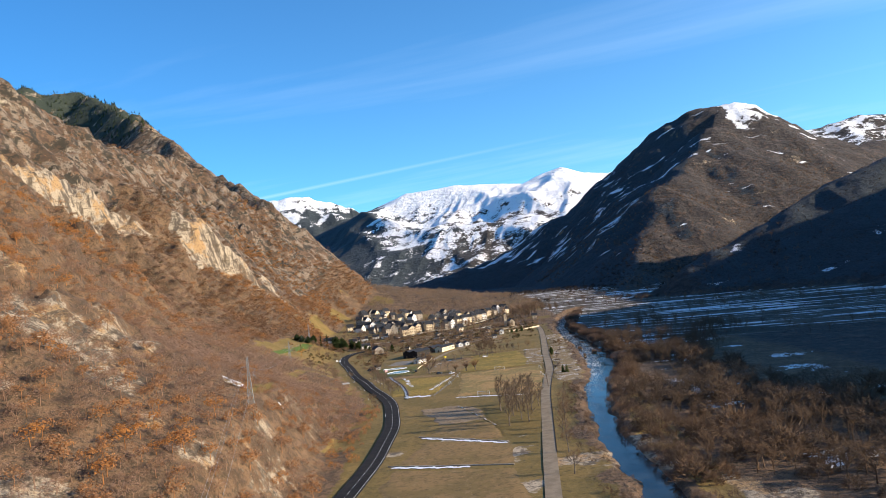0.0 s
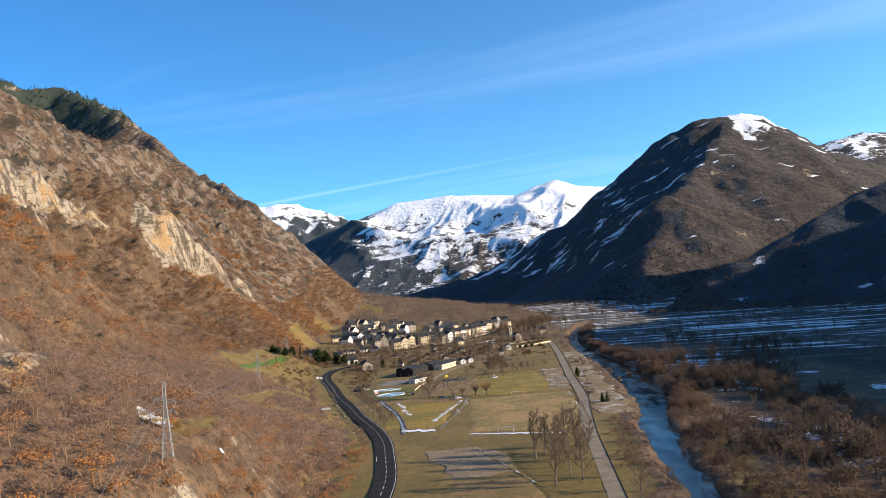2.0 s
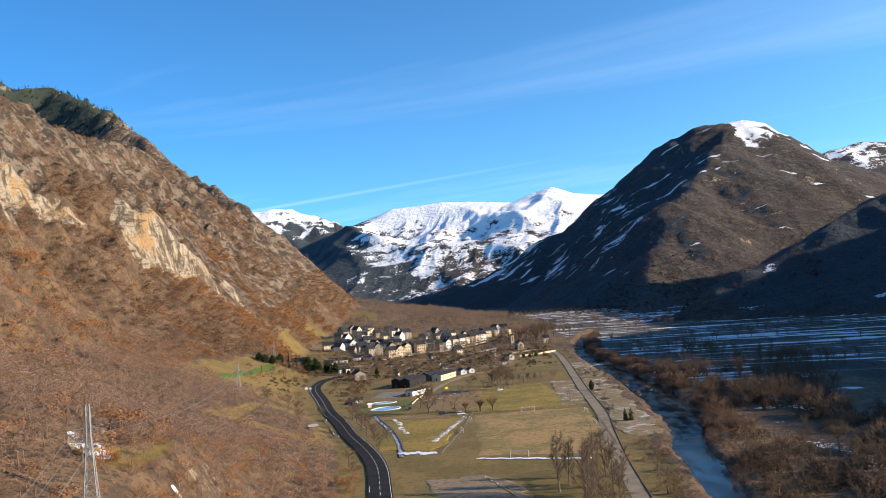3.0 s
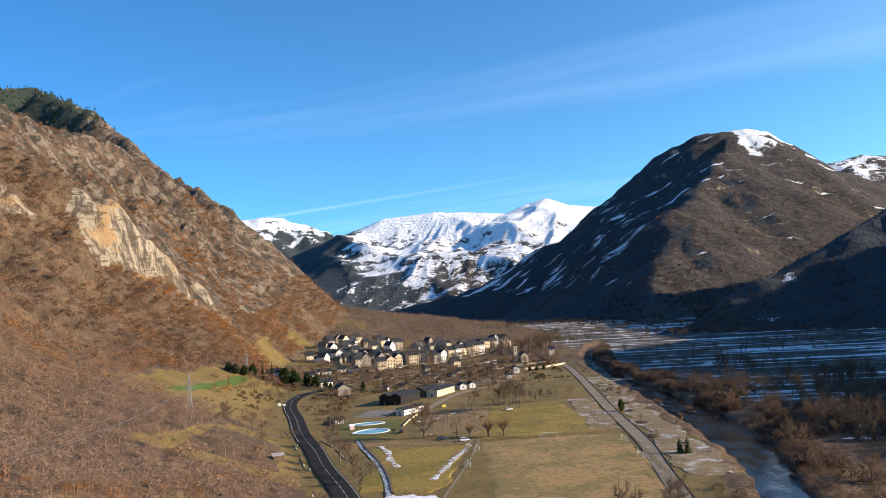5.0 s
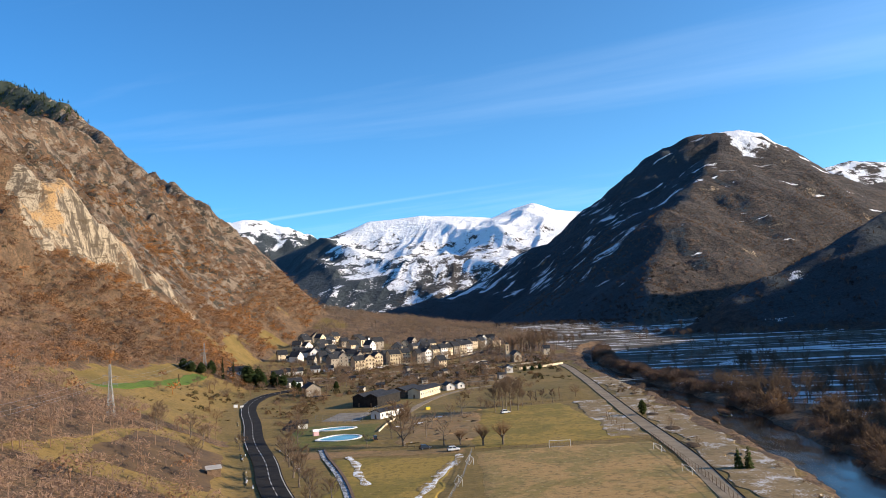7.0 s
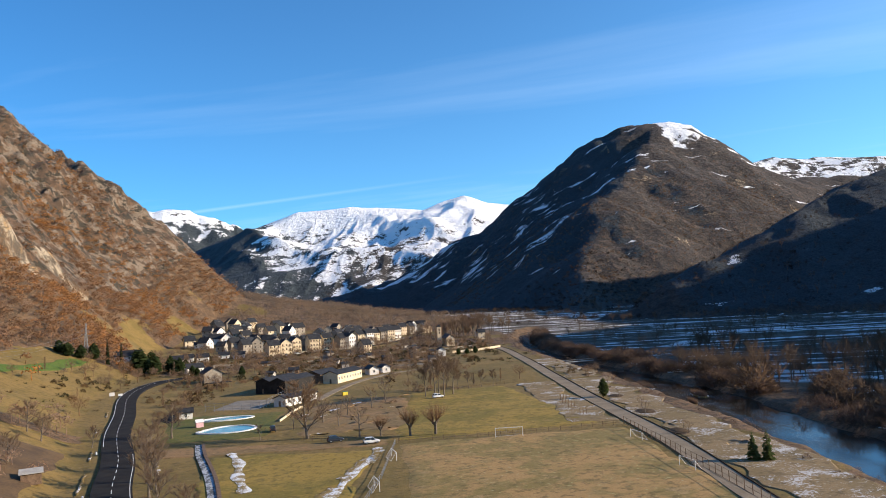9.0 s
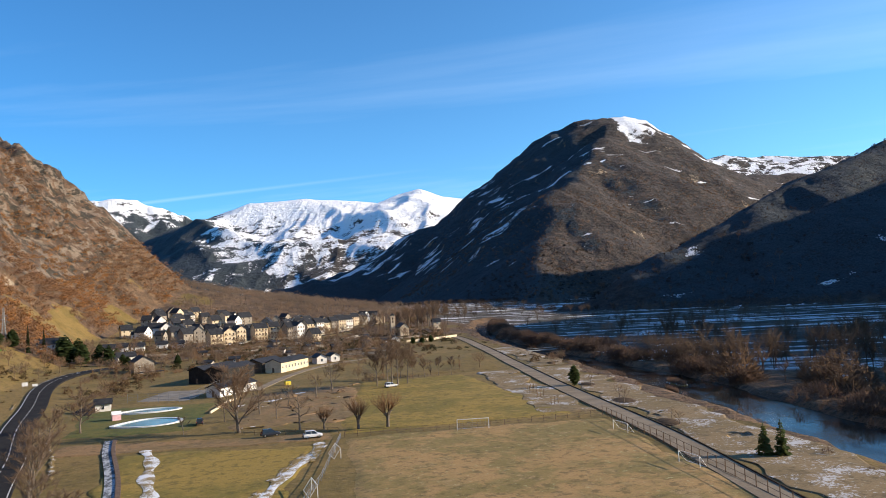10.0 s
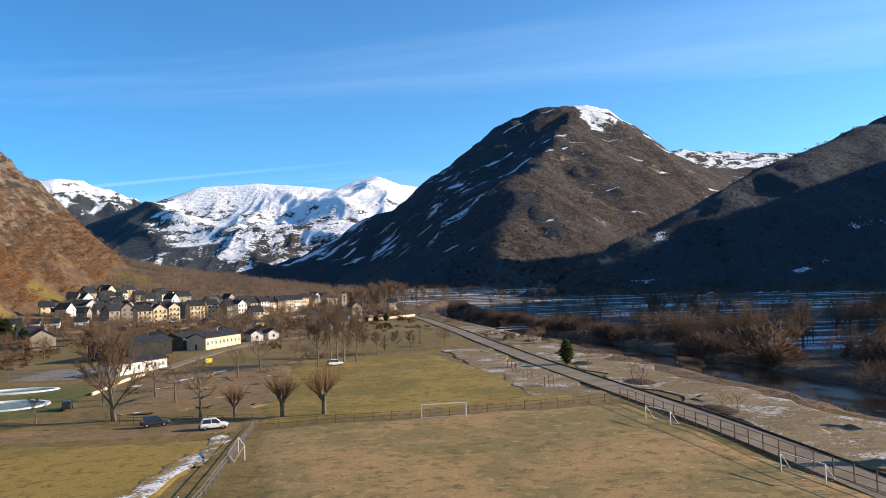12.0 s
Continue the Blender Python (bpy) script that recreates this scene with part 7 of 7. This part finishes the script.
# ---- road lines, signs, barrier ----
band("edge_line", ROAD, -3.85, -3.68, 0.37, M_LINE, parent=road)
band("edge_line", ROAD, 3.68, 3.85, 0.37, M_LINE, parent=road)
_c, _n = strip(ROAD, 0, 0, 4.0)
_zr = np.maximum(height(*(_c - _n * 4.3).T), height(*(_c + _n * 4.3).T))
_zr = np.convolve(np.r_[[_zr[0]] * 4, _zr, [_zr[-1]] * 4], np.ones(9) / 9, "valid") + 0.372
for i in range(1, len(_c) - 2, 2):
    a, b, n_ = _c[i], _c[i] + (_c[i + 1] - _c[i]) * 1.1, _n[i]
    za, zb = _zr[i], _zr[i] + (_zr[i + 1] - _zr[i]) * 1.1
    Solid().add([(a[0] - n_[0] * 0.09, a[1] - n_[1] * 0.09, za), (a[0] + n_[0] * 0.09, a[1] + n_[1] * 0.09, za), (b[0] + n_[0] * 0.09, b[1] + n_[1] * 0.09, zb), (b[0] - n_[0] * 0.09, b[1] - n_[1] * 0.09, zb)], [(0, 1, 2, 3)]).ob("centre_dash", M_LINE, road)


def sign(x, y, w, h, z, rz):
    t = thing("road_sign", x, y, None, rz, "white rectangular road sign on two posts", "road sign", "road signs")
    for u in (-w * 0.35, w * 0.35):
        Solid().box(u, 0.08, (z + h) / 2, 0.1, 0.1, z + h).ob("post", M_METAL, t)
    Solid().box(0, 0, z + h / 2, w, 0.06, h).ob("board", M_WHITEPAINT, t)
    return t


sign(-113, 742, 2.2, 1.6, 1.6, 10)
sign(-111, 748, 2.0, 1.0, 1.0, 10)

# shed on the slope, round bale wrap, rubbish containers
shed = thing("shed", -79, 556, None, 20, "small weathered wooden shed on the slope", "shed")
Solid().box(0, 0, 1.1, 4.2, 3.0, 2.6).ob("wall", M_TIMBER, shed)
Solid().add([(-2.5, -1.9, 2.35), (2.5, -1.9, 2.35), (2.5, 1.9, 3.0), (-2.5, 1.9, 3.0), (-2.5, -1.9, 2.45), (2.5, -1.9, 2.45), (2.5, 1.9, 3.1), (-2.5, 1.9, 3.1)], [(3, 2, 1, 0), (4, 5, 6, 7), (0, 1, 5, 4), (1, 2, 6, 5), (2, 3, 7, 6), (3, 0, 4, 7)]).ob("roof", M_CONCRETE, shed)
playhouse = thing("playhouse", -57, 642, None, 20, "small pink and white playhouse on the pool lawn", "playhouse")
Solid().box(0, 0, 0.9, 2.4, 2.0, 1.9).ob("wall", plain("pink_board", (0.62, 0.36, 0.40), (0.74, 0.50, 0.53), 1.0, 0.7), playhouse)
Solid().add([(-1.4, -1.2, 1.85), (1.4, -1.2, 1.85), (1.4, 1.2, 1.85), (-1.4, 1.2, 1.85), (-1.4, 0, 2.8), (1.4, 0, 2.8)], [(0, 1, 5, 4), (2, 3, 4, 5), (1, 2, 5), (3, 0, 4), (3, 2, 1, 0)]).ob("roof", M_WHITEPAINT, playhouse)
bin_ = thing("skip", -7.2, 700, None, 20, "yellow rubbish container beside the hall", "container")
Solid().box(0, 0, 0.7, 2.2, 1.5, 1.5).ob("body", M_YELLOW, bin_)
Solid().box(0, 0, 1.5, 2.3, 1.6, 0.12).ob("lid", M_GREENFELT, bin_)
shelter = thing("open_shelter", -70, 775, None, 25, "low open timber shelter with a dark roof", "shelter")
Solid().box(0, 0, 2.9, 12, 5, 0.25).ob("roof", M_DARK, shelter)
for u in (-5.5, -1.8, 1.8, 5.5):
    for v in (-2.2, 2.2):
        Solid().box(u, v, 1.3, 0.18, 0.18, 3.2).ob("post", M_TIMBER, shelter)

# timber kerbs along the track, white marker stones along the road
band("kerb", TRACK[4:], 2.9, 3.1, 0.40, M_SOIL, 3.0, parent=track, thick=0.5)
_stone = Solid().box(0, 0, 0.35, 0.45, 0.45, 0.9, 0.3, 0.8)
stones = thing("marker_stone", -57, 500, None, 0, "whitewashed marker stone on the road edge", "marker stone", "marker stones")
_so = _stone.ob("stone", M_WHITEPAINT, stones)
for i in range(len(_c)):
    if 490 < _c[i][1] < 640 and i % 15 == 0:
        q = _c[i] - _n[i] * 5.6
        e = thing("marker_stone", q[0], q[1], None, 20 * i, "whitewashed marker stone on the road edge", "marker stone", "marker stones")
        share("stone", _so.data, e, (0, 0, 0))


def island(x, y, rx, ry, rz, seed):
    t = thing("river_island", x, y, -1.3, rz, "gravel island with leafless willow scrub in the river", "island", "river islands")
    rnd = random.Random(seed)
    n, s = 22, Solid()
    ring = [(rx * math.cos(6.283 * i / n) * rnd.uniform(0.85, 1.1), ry * math.sin(6.283 * i / n) * rnd.uniform(0.85, 1.1)) for i in range(n)]
    s.add([(a, b, -0.4) for a, b in ring] + [(a * 0.8, b * 0.8, 0.45) for a, b in ring] + [(a * 0.4, b * 0.4, 0.8) for a, b in ring] + [(0, 0, 0.9)],
          [q for i in range(n) for q in ((i, (i + 1) % n, n + (i + 1) % n, n + i), (n + i, n + (i + 1) % n, 2 * n + (i + 1) % n, 2 * n + i))] + [(2 * n + i, 2 * n + (i + 1) % n, 3 * n) for i in range(n)])
    s.ob("gravel", M_PATHSNOW, t)
    c = Solid()
    for _ in range(2200):
        u, a = rnd.random() ** 0.5 * 0.80, rnd.uniform(0, 6.283)
        p = Vector((rx * u * math.cos(a), ry * u * math.sin(a), 0.5))
        d = Vector((rnd.uniform(-0.5, 0.5), rnd.uniform(-0.5, 0.5), 1)).normalized()
        c.sliver(p, p + d * rnd.uniform(0.6, 1.8), 0.03, Vector((rnd.uniform(-1, 1), rnd.uniform(-1, 1), 0.2)))
    set_tone(c.ob("scrub", M_WILLOW, t), 0.7)


island(117.5, 630, 2.5, 9, -8, 1)
island(111.5, 664, 2.3, 12, -6, 2)
island(106.5, 612, 1.1, 6, -10, 3)

# far-off footbridge over the river
bridge = thing("footbridge", 123, 775, 0.2, 8, "slim pale footbridge over the river", "bridge")
Solid().box(0, 0, 0.6, 40, 1.8, 0.35).ob("deck", M_CONCRETE, bridge)
for v in (-0.9, 0.9):
    Solid().box(0, v, 1.6, 40, 0.08, 0.08).ob("handrail", M_METAL, bridge)

for o in SEEDS:
    bpy.data.objects.remove(o)

# ---- plan metres to scene metres ----
for data in list(bpy.data.meshes):
    data.transform(SHRINK)
for ob in scene.objects:
    if ob is not cam:
        ob.location *= UNIT
